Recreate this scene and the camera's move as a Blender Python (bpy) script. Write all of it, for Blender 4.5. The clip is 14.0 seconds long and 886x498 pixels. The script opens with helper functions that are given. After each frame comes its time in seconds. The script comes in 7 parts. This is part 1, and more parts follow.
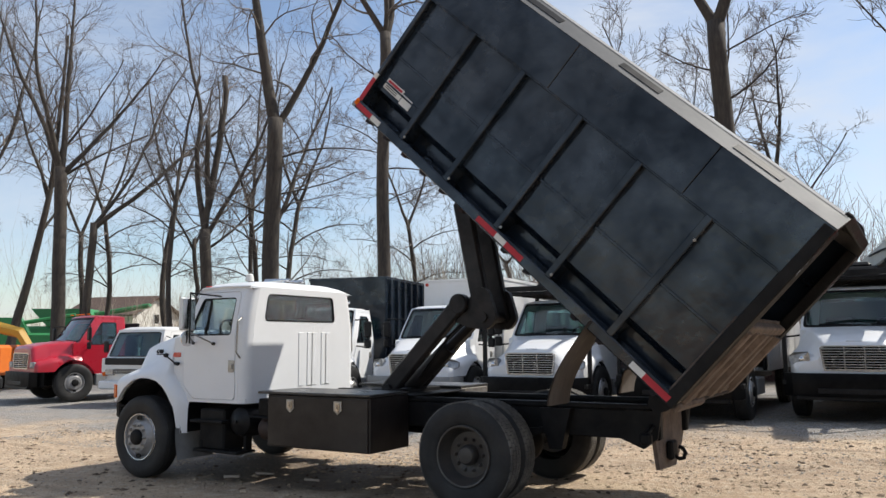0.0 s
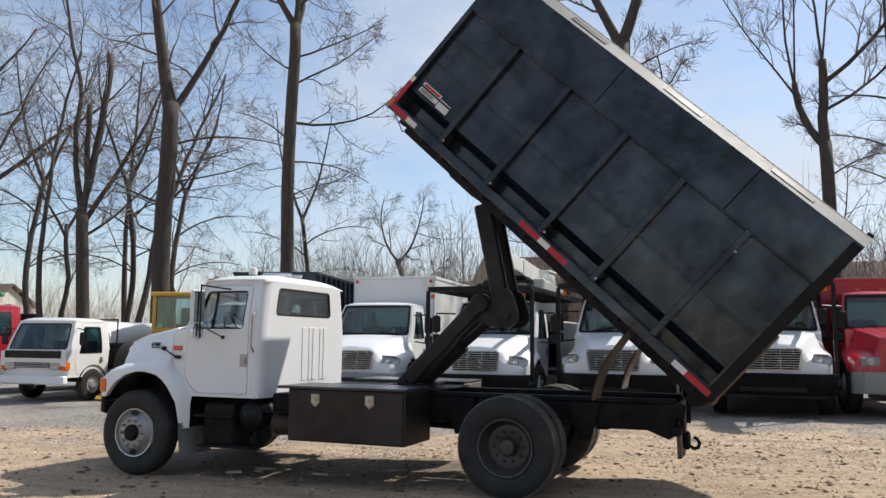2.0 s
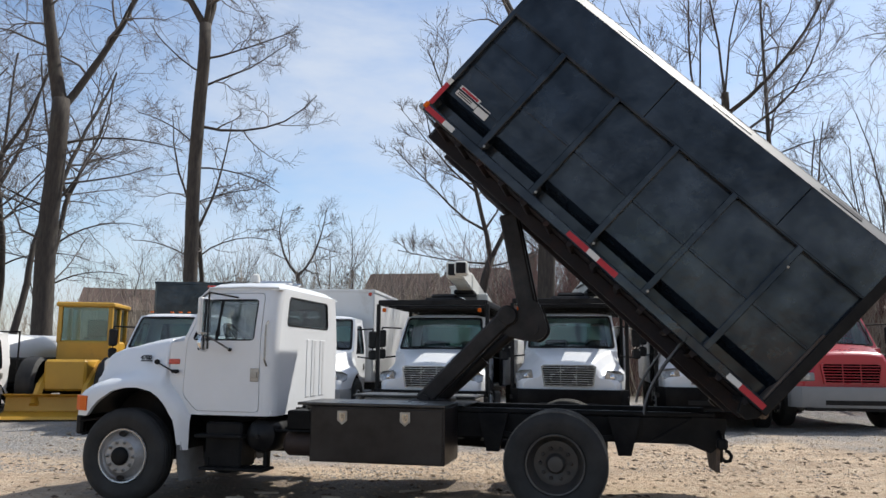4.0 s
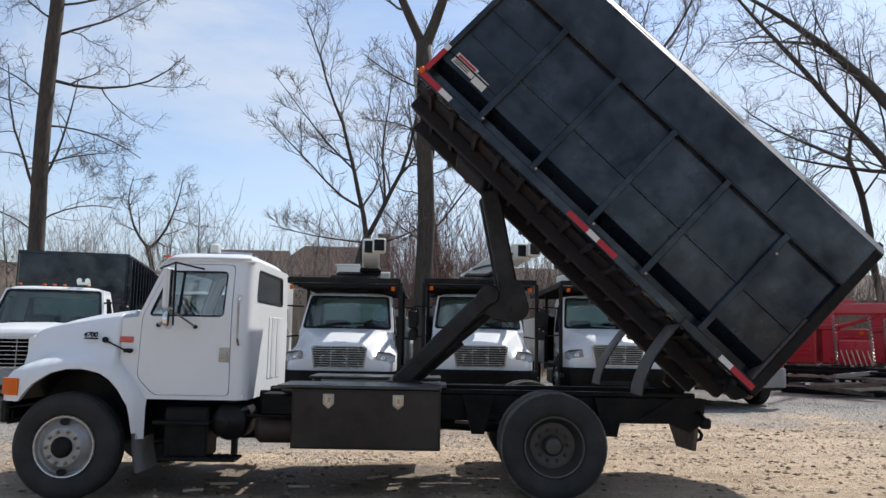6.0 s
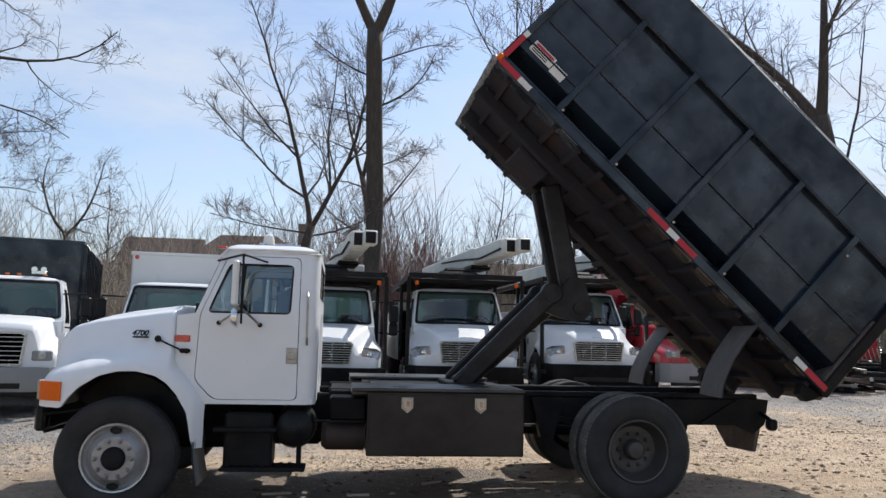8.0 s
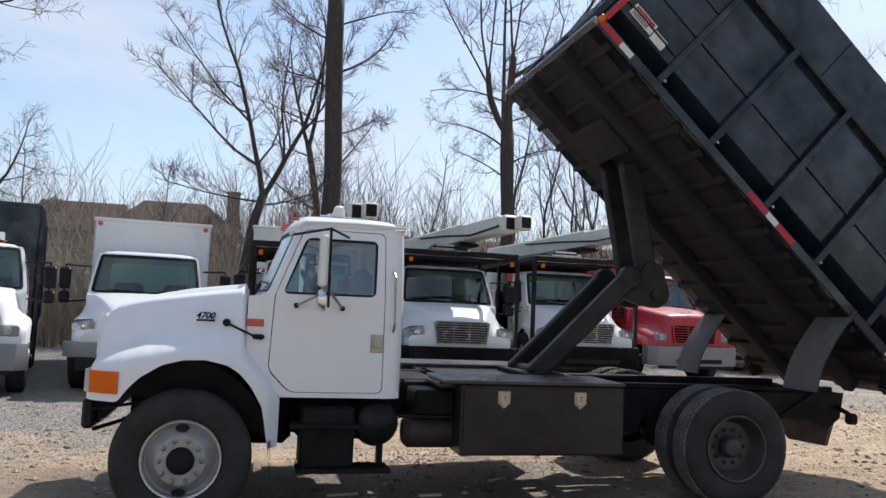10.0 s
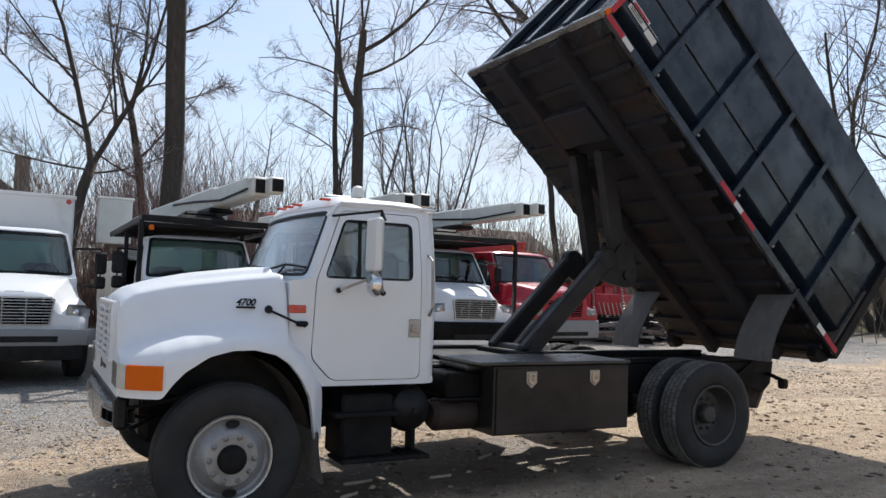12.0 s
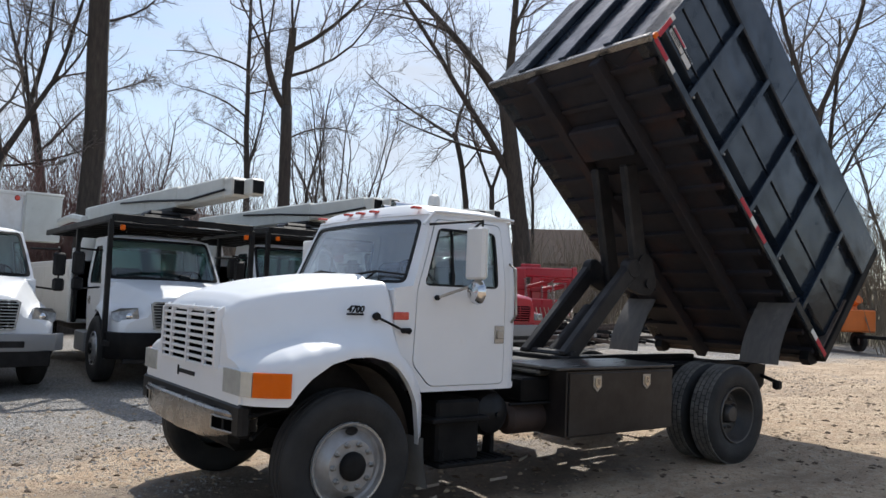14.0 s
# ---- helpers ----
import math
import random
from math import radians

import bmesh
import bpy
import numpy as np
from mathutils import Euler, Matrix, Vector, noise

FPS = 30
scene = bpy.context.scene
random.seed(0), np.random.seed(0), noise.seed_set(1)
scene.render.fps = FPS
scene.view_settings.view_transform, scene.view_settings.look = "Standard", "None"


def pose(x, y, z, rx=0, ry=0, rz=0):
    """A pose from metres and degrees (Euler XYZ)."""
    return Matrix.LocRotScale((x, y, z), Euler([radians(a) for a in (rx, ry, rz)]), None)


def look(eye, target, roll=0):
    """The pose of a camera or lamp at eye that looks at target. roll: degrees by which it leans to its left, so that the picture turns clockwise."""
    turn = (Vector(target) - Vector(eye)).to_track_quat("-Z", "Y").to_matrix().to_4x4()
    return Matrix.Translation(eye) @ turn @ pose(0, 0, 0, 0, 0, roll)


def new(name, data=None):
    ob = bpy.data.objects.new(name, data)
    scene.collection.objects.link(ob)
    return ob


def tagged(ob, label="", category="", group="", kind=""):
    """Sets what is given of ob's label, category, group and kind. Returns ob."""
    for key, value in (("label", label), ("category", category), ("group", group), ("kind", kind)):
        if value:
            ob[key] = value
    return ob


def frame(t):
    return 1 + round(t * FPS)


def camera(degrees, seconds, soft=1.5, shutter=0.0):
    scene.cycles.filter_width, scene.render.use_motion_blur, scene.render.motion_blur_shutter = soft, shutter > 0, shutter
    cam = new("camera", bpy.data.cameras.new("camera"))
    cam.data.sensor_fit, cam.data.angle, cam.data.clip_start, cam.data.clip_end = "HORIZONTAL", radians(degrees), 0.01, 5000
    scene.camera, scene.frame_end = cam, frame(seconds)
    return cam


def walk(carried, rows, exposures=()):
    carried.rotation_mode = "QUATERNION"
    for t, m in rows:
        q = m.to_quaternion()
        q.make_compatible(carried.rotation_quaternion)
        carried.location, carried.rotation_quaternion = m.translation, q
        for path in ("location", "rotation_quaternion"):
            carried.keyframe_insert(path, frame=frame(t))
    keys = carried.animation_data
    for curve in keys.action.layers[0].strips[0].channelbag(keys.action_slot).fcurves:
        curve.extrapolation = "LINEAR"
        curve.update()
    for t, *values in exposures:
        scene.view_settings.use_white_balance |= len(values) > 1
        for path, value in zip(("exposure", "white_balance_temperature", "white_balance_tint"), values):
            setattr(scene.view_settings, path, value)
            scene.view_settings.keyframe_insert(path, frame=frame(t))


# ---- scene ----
cam = camera(59.5, 14.0)
PATH = [
    (0, (7.702, -7.13, 1.577), (6.668, -5.435, 1.815), -0.4),
    (0.5, (7.389, -7.482, 1.552), (6.396, -5.762, 1.781), -0.1),
    (1, (7.051, -7.676, 1.537), (6.147, -5.908, 1.774), -0.1),
    (1.5, (6.678, -7.844, 1.553), (5.871, -6.032, 1.805), -0.1),
    (2, (6.324, -8.133, 1.571), (5.606, -6.281, 1.803), 0.5),
    (2.5, (5.976, -8.183, 1.529), (5.371, -6.292, 1.773), -0.3),
    (2.7, (5.818, -8.172, 1.559), (5.243, -6.274, 1.815), -0.6),
    (4.8, (4.039, -8.341, 1.501), (3.817, -6.373, 1.781), 1.5),
    (5, (3.898, -8.341, 1.513), (3.738, -6.365, 1.776), 1.4),
    (5.5, (3.549, -8.192, 1.489), (3.512, -6.206, 1.723), 1.4),
    (6, (3.194, -8.07, 1.497), (3.205, -6.084, 1.731), 1.1),
    (6.5, (2.768, -7.969, 1.52), (2.831, -5.982, 1.739), 0.4),
    (7, (2.455, -7.749, 1.502), (2.59, -5.766, 1.717), 0.1),
    (7.5, (2.112, -7.663, 1.5), (2.313, -5.687, 1.734), 0.8),
    (8, (1.691, -7.618, 1.535), (1.944, -5.646, 1.754), 1.4),
    (8.2, (1.566, -7.54, 1.514), (1.831, -5.569, 1.724), 1.4),
    (10.3, (0.171, -6.659, 1.596), (0.694, -4.735, 1.747), 2.5),
    (10.5, (-0.002, -6.615, 1.567), (0.568, -4.703, 1.712), 2.5),
    (11, (-0.39, -6.398, 1.588), (0.294, -4.522, 1.713), 2.3),
    (11.5, (-0.726, -6.191, 1.602), (0.058, -4.356, 1.725), 1.7),
    (12, (-1.183, -6.108, 1.599), (-0.243, -4.346, 1.709), 1.9),
    (12.5, (-1.52, -5.992, 1.584), (-0.506, -4.273, 1.713), 1.8),
    (13, (-1.868, -5.845, 1.61), (-0.819, -4.151, 1.782), 1.6),
    (13.5, (-2.264, -5.734, 1.628), (-1.133, -4.092, 1.785), 2.4),
    (14, (-2.492, -5.459, 1.579), (-1.308, -3.852, 1.707), 2.3),
]
walk(cam, [(t, look(eye, target, roll)) for t, eye, target, roll in PATH], [(0, 0.38, 6480, 10), (2.5, 0.33, 6460, 10), (5, 0.34, 6200, 10), (8.2, 0.36, 6230, 10), (10.3, 0.40, 6280, 10), (14, 0.34, 6250, 10)])

# ---- sky, sun ----
SUN = Vector((0.585, 0.674, 1.0)).normalized()
world = bpy.data.worlds.new("sky")
scene.world = world
world.use_nodes = True
wn, wl = world.node_tree.nodes, world.node_tree.links
sky = wn.new("ShaderNodeTexSky")
sky.sky_type, sky.sun_disc = "NISHITA", False
sky.sun_elevation = math.asin(SUN.z)
sky.sun_rotation = math.atan2(SUN.x, SUN.y)
sky.air_density, sky.dust_density, sky.ozone_density = 1.0, 0.8, 1.2
coord = wn.new("ShaderNodeTexCoord")
stretch = wn.new("ShaderNodeMapping")
stretch.inputs["Scale"].default_value = (1.0, 1.0, 3.2)
stretch.inputs["Rotation"].default_value = (0.25, 0.15, 0.4)
cloud = wn.new("ShaderNodeTexNoise")
cloud.inputs["Scale"].default_value, cloud.inputs["Detail"].default_value = 1.7, 7.0
cloud.inputs["Roughness"].default_value, cloud.inputs["Distortion"].default_value = 0.62, 0.35
ramp = wn.new("ShaderNodeValToRGB")
ramp.color_ramp.elements[0].position, ramp.color_ramp.elements[0].color = 0.40, (0.05, 0.05, 0.05, 1)
ramp.color_ramp.elements[1].position, ramp.color_ramp.elements[1].color = 0.68, (0.92, 0.92, 0.92, 1)
veil = wn.new("ShaderNodeMixRGB")
veil.inputs["Color2"].default_value = (4.65, 5.0, 5.55, 1)
wl.new(coord.outputs["Generated"], stretch.inputs["Vector"])
wl.new(stretch.outputs["Vector"], cloud.inputs["Vector"])
wl.new(cloud.outputs["Fac"], ramp.inputs["Fac"])
wl.new(ramp.outputs["Color"], veil.inputs["Fac"])
wl.new(sky.outputs["Color"], veil.inputs["Color1"])
wl.new(veil.outputs["Color"], wn["Background"].inputs["Color"])
wn["Background"].inputs["Strength"].default_value = 0.122
sun = new("sun", bpy.data.lights.new("sun", "SUN"))
sun.data.energy, sun.data.angle, sun.data.color = 4.5, radians(0.6), (1.0, 0.95, 0.86)
sun.matrix_world = look(SUN * 60, (0, 0, 0))


# ---- materials ----
def mat(name, base, rough=0.5, metal=0.0, other=None, scale=6.0, amount=0.5, bump=0.0, bump_scale=60.0,
        grime=None, grime_scale=2.0, grime_at=(0.55, 0.75), coat=0.0, stretch=(1, 1, 1), per_thing=0.0, gloss=None, spread=0.12):
    m = bpy.data.materials.new(name)
    m.use_nodes = True
    n, l = m.node_tree.nodes, m.node_tree.links
    b = n["Principled BSDF"]
    b.inputs["Metallic"].default_value = metal
    b.inputs["Coat Weight"].default_value = coat
    b.inputs["Coat Roughness"].default_value = 0.2
    tc = n.new("ShaderNodeTexCoord")
    mp = n.new("ShaderNodeMapping")
    mp.inputs["Scale"].default_value = stretch
    l.new(tc.outputs["Object"], mp.inputs["Vector"])

    def tex(s, detail=5.0, rgh=0.6):
        t = n.new("ShaderNodeTexNoise")
        t.inputs["Scale"].default_value, t.inputs["Detail"].default_value, t.inputs["Roughness"].default_value = s, detail, rgh
        l.new(mp.outputs["Vector"], t.inputs["Vector"])
        return t

    first = tex(scale)
    mix = n.new("ShaderNodeMixRGB")
    mix.inputs["Color1"].default_value = (*base, 1)
    mix.inputs["Color2"].default_value = (*(other or [c * 0.75 for c in base]), 1)
    rp = n.new("ShaderNodeMapRange")
    rp.inputs["From Min"].default_value, rp.inputs["From Max"].default_value = 0.35, 0.7
    rp.inputs["To Max"].default_value = amount
    l.new(first.outputs["Fac"], rp.inputs["Value"])
    l.new(rp.outputs["Result"], mix.inputs["Fac"])
    out = mix.outputs["Color"]
    if grime:
        g = tex(grime_scale, 8.0, 0.7)
        gr = n.new("ShaderNodeMapRange")
        gr.inputs["From Min"].default_value, gr.inputs["From Max"].default_value = grime_at
        l.new(g.outputs["Fac"], gr.inputs["Value"])
        mg = n.new("ShaderNodeMixRGB")
        mg.inputs["Color2"].default_value = (*grime, 1)
        l.new(gr.outputs["Result"], mg.inputs["Fac"])
        l.new(out, mg.inputs["Color1"])
        out = mg.outputs["Color"]
    if per_thing:
        oi = n.new("ShaderNodeObjectInfo")
        hs = n.new("ShaderNodeHueSaturation")
        mr = n.new("ShaderNodeMapRange")
        mr.inputs["To Min"].default_value, mr.inputs["To Max"].default_value = 1 - per_thing, 1 + per_thing
        l.new(oi.outputs["Random"], mr.inputs["Value"])
        l.new(mr.outputs["Result"], hs.inputs["Value"])
        l.new(out, hs.inputs["Color"])
        out = hs.outputs["Color"]
    l.new(out, b.inputs["Base Color"])
    fine = tex(bump_scale, 4.0)
    rr = n.new("ShaderNodeMapRange")
    rr.inputs["To Min"].default_value, rr.inputs["To Max"].default_value = max(rough - spread, 0.02), min(rough + spread, 1)
    l.new(first.outputs["Fac"], rr.inputs["Value"])
    l.new(rr.outputs["Result"], b.inputs["Roughness"])
    if gloss:
        gn = tex(gloss[2], 6.0, 0.65)
        gm = n.new("ShaderNodeMapRange")
        gm.inputs["From Min"].default_value, gm.inputs["From Max"].default_value = 0.35, 0.68
        gm.inputs["To Min"].default_value, gm.inputs["To Max"].default_value = gloss[0], gloss[1]
        l.new(gn.outputs["Fac"], gm.inputs["Value"])
        l.new(gm.outputs["Result"], b.inputs["Specular IOR Level"])
    if bump:
        bp = n.new("ShaderNodeBump")
        bp.inputs["Strength"].default_value, bp.inputs["Distance"].default_value = bump, 0.02
        l.new(fine.outputs["Fac"], bp.inputs["Height"])
        l.new(bp.outputs["Normal"], b.inputs["Normal"])
    return m


def glass(name, tint=(0.75, 0.82, 0.8), gloss=0.03, lift_by=0.055):
    """A thin pane: light passes straight through, and the sky shows in it by Fresnel."""
    m = bpy.data.materials.new(name)
    m.use_nodes = True
    n, l = m.node_tree.nodes, m.node_tree.links
    n.remove(n["Principled BSDF"])
    clear, shine, fr, mix, power, lift = (n.new("ShaderNode" + k) for k in ("BsdfTransparent", "BsdfGlossy", "LayerWeight", "MixShader", "Math", "Math"))
    clear.inputs["Color"].default_value = (*tint, 1)
    shine.inputs["Roughness"].default_value = gloss
    fr.inputs["Blend"].default_value = 0.5
    power.operation, power.inputs[1].default_value = "POWER", 4.0
    lift.operation, lift.inputs[1].default_value, lift.inputs[2].default_value = "MULTIPLY_ADD", 0.9, lift_by
    l.new(fr.outputs["Facing"], power.inputs[0])
    l.new(power.outputs["Value"], lift.inputs[0])
    l.new(lift.outputs["Value"], mix.inputs["Fac"])
    l.new(clear.outputs["BSDF"], mix.inputs[1])
    l.new(shine.outputs["BSDF"], mix.inputs[2])
    l.new(mix.outputs["Shader"], n["Material Output"].inputs["Surface"])
    return m


WHITE = mat("white_truck_paint", (0.71, 0.72, 0.735), 0.36, other=(0.65, 0.66, 0.675), scale=3, grime=(0.55, 0.52, 0.47), grime_scale=1.6, grime_at=(0.66, 0.95), coat=0.18)
WHITE_OLD = mat("white_weathered_paint", (0.66, 0.66, 0.655), 0.4, other=(0.62, 0.61, 0.58), scale=2, grime=(0.42, 0.38, 0.32), grime_scale=1.3, grime_at=(0.6, 0.9), coat=0.2)
NAVY = mat("dump_body_black_paint", (0.0065, 0.0105, 0.0175), 0.15, other=(0.015, 0.023, 0.035), scale=1.6, amount=0.95, bump=0.6, bump_scale=2.6, gloss=(0.2, 0.72, 2.4), spread=0.11,
           grime=(0.034, 0.047, 0.064), grime_scale=2.3, grime_at=(0.55, 0.9))
# body paint lightened for roof and bevel, the sun's glare put into the colour
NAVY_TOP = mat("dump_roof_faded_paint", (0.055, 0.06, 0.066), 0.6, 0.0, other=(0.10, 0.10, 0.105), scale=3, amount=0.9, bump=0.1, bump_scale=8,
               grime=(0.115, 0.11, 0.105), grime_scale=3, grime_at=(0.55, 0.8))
UNDER = mat("dump_floor_underside_steel", (0.0235, 0.0242, 0.030), 0.7, other=(0.034, 0.029, 0.031), scale=1.7, amount=0.95, bump=0.25, bump_scale=30,
            gloss=(0.05, 0.15, 3.0), grime=(0.062, 0.029, 0.022), grime_scale=1.4, grime_at=(0.52, 0.80))
CHASSIS = mat("chassis_black_paint", (0.0095, 0.0096, 0.0105), 0.5, other=(0.018, 0.0172, 0.0165), scale=4, amount=0.8, bump=0.1, bump_scale=40, gloss=(0.03, 0.14, 3.0),
              grime=(0.026, 0.022, 0.018), grime_scale=3, grime_at=(0.62, 0.95))
TOOLBOX = mat("toolbox_dark_brown_paint", (0.0172, 0.0142, 0.0135), 0.34, other=(0.025, 0.020, 0.0185), scale=2, amount=0.8, bump=0.06, bump_scale=12, gloss=(0.2, 0.4, 2.0),
              grime=(0.022, 0.018, 0.015), grime_scale=2.2, grime_at=(0.6, 0.9))
TREAD = mat("dusty_tyre_tread", (0.07, 0.067, 0.063), 0.9, other=(0.17, 0.16, 0.145), scale=5, amount=0.9, bump=0.2, bump_scale=60, gloss=(0.05, 0.2, 3.0))
RUBBER = mat("tyre_rubber", (0.019, 0.0192, 0.0198), 0.65, other=(0.031, 0.030, 0.029), gloss=(0.15, 0.4, 3.0), scale=5, amount=0.8, bump=0.15, bump_scale=70,
             grime=(0.034, 0.030, 0.026), grime_scale=4, grime_at=(0.58, 0.9))
FLAP = mat("rubber_mudflap", (0.088, 0.079, 0.072), 0.7, other=(0.135, 0.119, 0.106), scale=4, amount=0.9, bump=0.1, bump_scale=20,
           grime=(0.19, 0.17, 0.15), grime_scale=3, grime_at=(0.55, 0.9), stretch=(3, 3, 0.5))
RIM = mat("painted_steel_wheel", (0.36, 0.36, 0.365), 0.42, 0.4, other=(0.22, 0.21, 0.20), scale=7, amount=0.8, bump=0.1, bump_scale=60,
          grime=(0.16, 0.13, 0.10), grime_scale=5, grime_at=(0.58, 0.85))
RIM_DARK = mat("rusty_dark_wheel", (0.042, 0.041, 0.040), 0.45, 0.3, other=(0.075, 0.064, 0.057), scale=6, amount=0.9, bump=0.15, bump_scale=50)
RIM_EDGE = mat("worn_dark_rim_edge", (0.10, 0.097, 0.094), 0.45, 0.5, other=(0.06, 0.055, 0.05), scale=6, amount=0.9)
CHROME = mat("chrome", (0.72, 0.72, 0.72), 0.12, 1.0, other=(0.6, 0.6, 0.6))
DULL = mat("dull_bumper_steel", (0.29, 0.275, 0.26), 0.26, 0.9, other=(0.17, 0.155, 0.14), scale=6, amount=0.9, bump=0.1, bump_scale=25)
STEEL = mat("bare_steel", (0.38, 0.37, 0.35), 0.4, 0.8, other=(0.25, 0.22, 0.19), scale=8, amount=0.8)
FLAP_LIGHT = mat("grey_front_mudflap", (0.22, 0.22, 0.215), 0.7, other=(0.15, 0.145, 0.14), scale=5, amount=0.8, bump=0.1, bump_scale=20)
RUSTY = mat("dirty_rusted_steel", (0.075, 0.055, 0.044), 0.85, other=(0.17, 0.13, 0.105), scale=5, amount=0.9, bump=0.3, bump_scale=40,
            grime=(0.04, 0.024, 0.016), grime_scale=6, grime_at=(0.5, 0.75))
MUFFLER = mat("rust_brown_muffler", (0.040, 0.022, 0.016), 0.7, other=(0.020, 0.014, 0.012), scale=5, amount=0.9, bump=0.15, bump_scale=40)
BLACKP = mat("black_plastic", (0.0075, 0.0075, 0.0085), 0.45, other=(0.012, 0.012, 0.0125), gloss=(0.12, 0.3, 3.0))
# near-black that paints the shade inside grilles and bumper slots
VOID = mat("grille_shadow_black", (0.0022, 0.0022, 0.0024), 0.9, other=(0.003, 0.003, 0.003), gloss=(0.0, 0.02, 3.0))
GRILLE = mat("bright_grille_bars", (0.42, 0.43, 0.44), 0.25, 0.7, other=(0.34, 0.345, 0.35), scale=5)
# lid colour lightened for dust and for the sky's grazing glare painted in
LID = mat("dusty_toolbox_lid", (0.020, 0.0195, 0.019), 0.30, other=(0.055, 0.052, 0.05), scale=3, amount=0.9, bump=0.05, bump_scale=14, gloss=(0.35, 0.6, 2.0))
HOIST = mat("hoist_dark_grey_paint", (0.015, 0.0145, 0.0155), 0.45, other=(0.030, 0.026, 0.025), scale=4, amount=0.9, bump=0.1, bump_scale=30, gloss=(0.1, 0.3, 3.0), grime=(0.026, 0.019, 0.015), grime_scale=3, grime_at=(0.58, 0.85))
BUMPER = mat("black_bumper_paint", (0.003, 0.003, 0.0035), 0.5, other=(0.005, 0.005, 0.0055), gloss=(0.06, 0.2, 2.0), grime=(0.012, 0.011, 0.01), grime_scale=3, grime_at=(0.6, 0.9))
GREYP = mat("grey_bumper_plastic", (0.20, 0.205, 0.21), 0.5, other=(0.26, 0.26, 0.26), scale=3)
SEAT = mat("grey_seat_cloth", (0.09, 0.095, 0.10), 0.9, other=(0.06, 0.06, 0.065))
AMBER = mat("amber_lens", (0.66, 0.125, 0.003), 0.35, other=(0.48, 0.08, 0.002), coat=0.0, gloss=(0.1, 0.25, 9.0))
REDLENS = mat("red_lens", (0.55, 0.05, 0.03), 0.25, other=(0.4, 0.04, 0.02), coat=0.5)
LENS_CLEAR = mat("clear_headlamp", (0.50, 0.50, 0.46), 0.12, 0.1, other=(0.36, 0.36, 0.33), scale=14, amount=0.8, coat=0.6)
LENS = mat("headlamp_lens", (0.42, 0.43, 0.43), 0.10, 0.3, other=(0.10, 0.105, 0.105), scale=16, amount=0.8, coat=0.8)
BRASSY = mat("worn_latch_metal", (0.50, 0.42, 0.32), 0.35, 0.7, other=(0.38, 0.32, 0.25), scale=12)
TAPE_R = mat("red_reflective_tape", (0.40, 0.012, 0.024), 0.6, other=(0.28, 0.010, 0.02), scale=14)
TAPE_W = mat("white_reflective_tape", (0.62, 0.62, 0.60), 0.45, other=(0.45, 0.45, 0.44), scale=14)
PAPER = mat("white_sticker", (0.6, 0.6, 0.58), 0.5, other=(0.48, 0.47, 0.45), scale=20)
RED = mat("red_truck_paint", (0.40, 0.010, 0.026), 0.3, other=(0.34, 0.010, 0.022), scale=3, grime=(0.24, 0.05, 0.04), grime_scale=2, grime_at=(0.6, 0.95), coat=0.5)
REDDIM = mat("red_body_paint", (0.36, 0.016, 0.024), 0.4, other=(0.28, 0.014, 0.02), scale=2, grime=(0.2, 0.05, 0.05), grime_scale=2, grime_at=(0.6, 0.95))
YELLOW = mat("machine_yellow_paint", (0.52, 0.29, 0.03), 0.45, other=(0.42, 0.24, 0.035), scale=3, grime=(0.2, 0.13, 0.05), grime_scale=2, grime_at=(0.6, 0.9))
ORANGE = mat("machine_orange_paint", (0.62, 0.15, 0.02), 0.45, other=(0.5, 0.12, 0.02), scale=3)
GREEN = mat("machine_green_paint", (0.03, 0.22, 0.07), 0.45, other=(0.03, 0.16, 0.06), scale=3)
BOOM = mat("boom_fibreglass", (0.60, 0.60, 0.56), 0.45, other=(0.46, 0.45, 0.41), scale=3, grime=(0.3, 0.28, 0.24), grime_scale=3, grime_at=(0.6, 0.85))
SIDING = mat("house_siding", (0.62, 0.59, 0.53), 0.7, other=(0.54, 0.51, 0.46), scale=3)
TANWALL = mat("tan_wall", (0.20, 0.165, 0.13), 0.8, other=(0.16, 0.13, 0.10), scale=2)
SHINGLE = mat("brown_roof_shingles", (0.098, 0.060, 0.045), 0.9, other=(0.066, 0.045, 0.037), scale=4, amount=0.9, bump=0.3, bump_scale=18)
BARK = mat("tree_bark", (0.068, 0.054, 0.043), 0.9, other=(0.034, 0.028, 0.024), scale=4, amount=0.95, bump=0.7, bump_scale=9, stretch=(3, 3, 0.6),
           grime=(0.085, 0.078, 0.058), grime_scale=1.5, grime_at=(0.55, 0.8), per_thing=0.15)
TWIG = mat("bare_twigs", (0.145, 0.124, 0.110), 0.9, other=(0.092, 0.077, 0.069), scale=3, per_thing=0.15)
TWIG_RED = mat("budding_twigs", (0.18, 0.10, 0.088), 0.9, other=(0.115, 0.07, 0.062), scale=3)
BRUSH = mat("dry_brush", (0.30, 0.25, 0.195), 0.95, other=(0.19, 0.155, 0.125), scale=0.6)
BRUSH_DARK = mat("olive_brown_brush", (0.19, 0.155, 0.112), 0.95, other=(0.125, 0.102, 0.076), scale=0.6)
SPLASH = mat("mud_splashed_liner", (0.115, 0.098, 0.084), 0.9, other=(0.07, 0.06, 0.052), scale=5, amount=0.9, bump=0.2, bump_scale=25)
STONE = mat("gravel_stones", (0.40, 0.38, 0.35), 0.85, other=(0.13, 0.122, 0.112), scale=31, amount=0.95)
CLOD = mat("dirt_clods", (0.46, 0.36, 0.25), 0.95, other=(0.22, 0.165, 0.11), scale=27, amount=0.95)
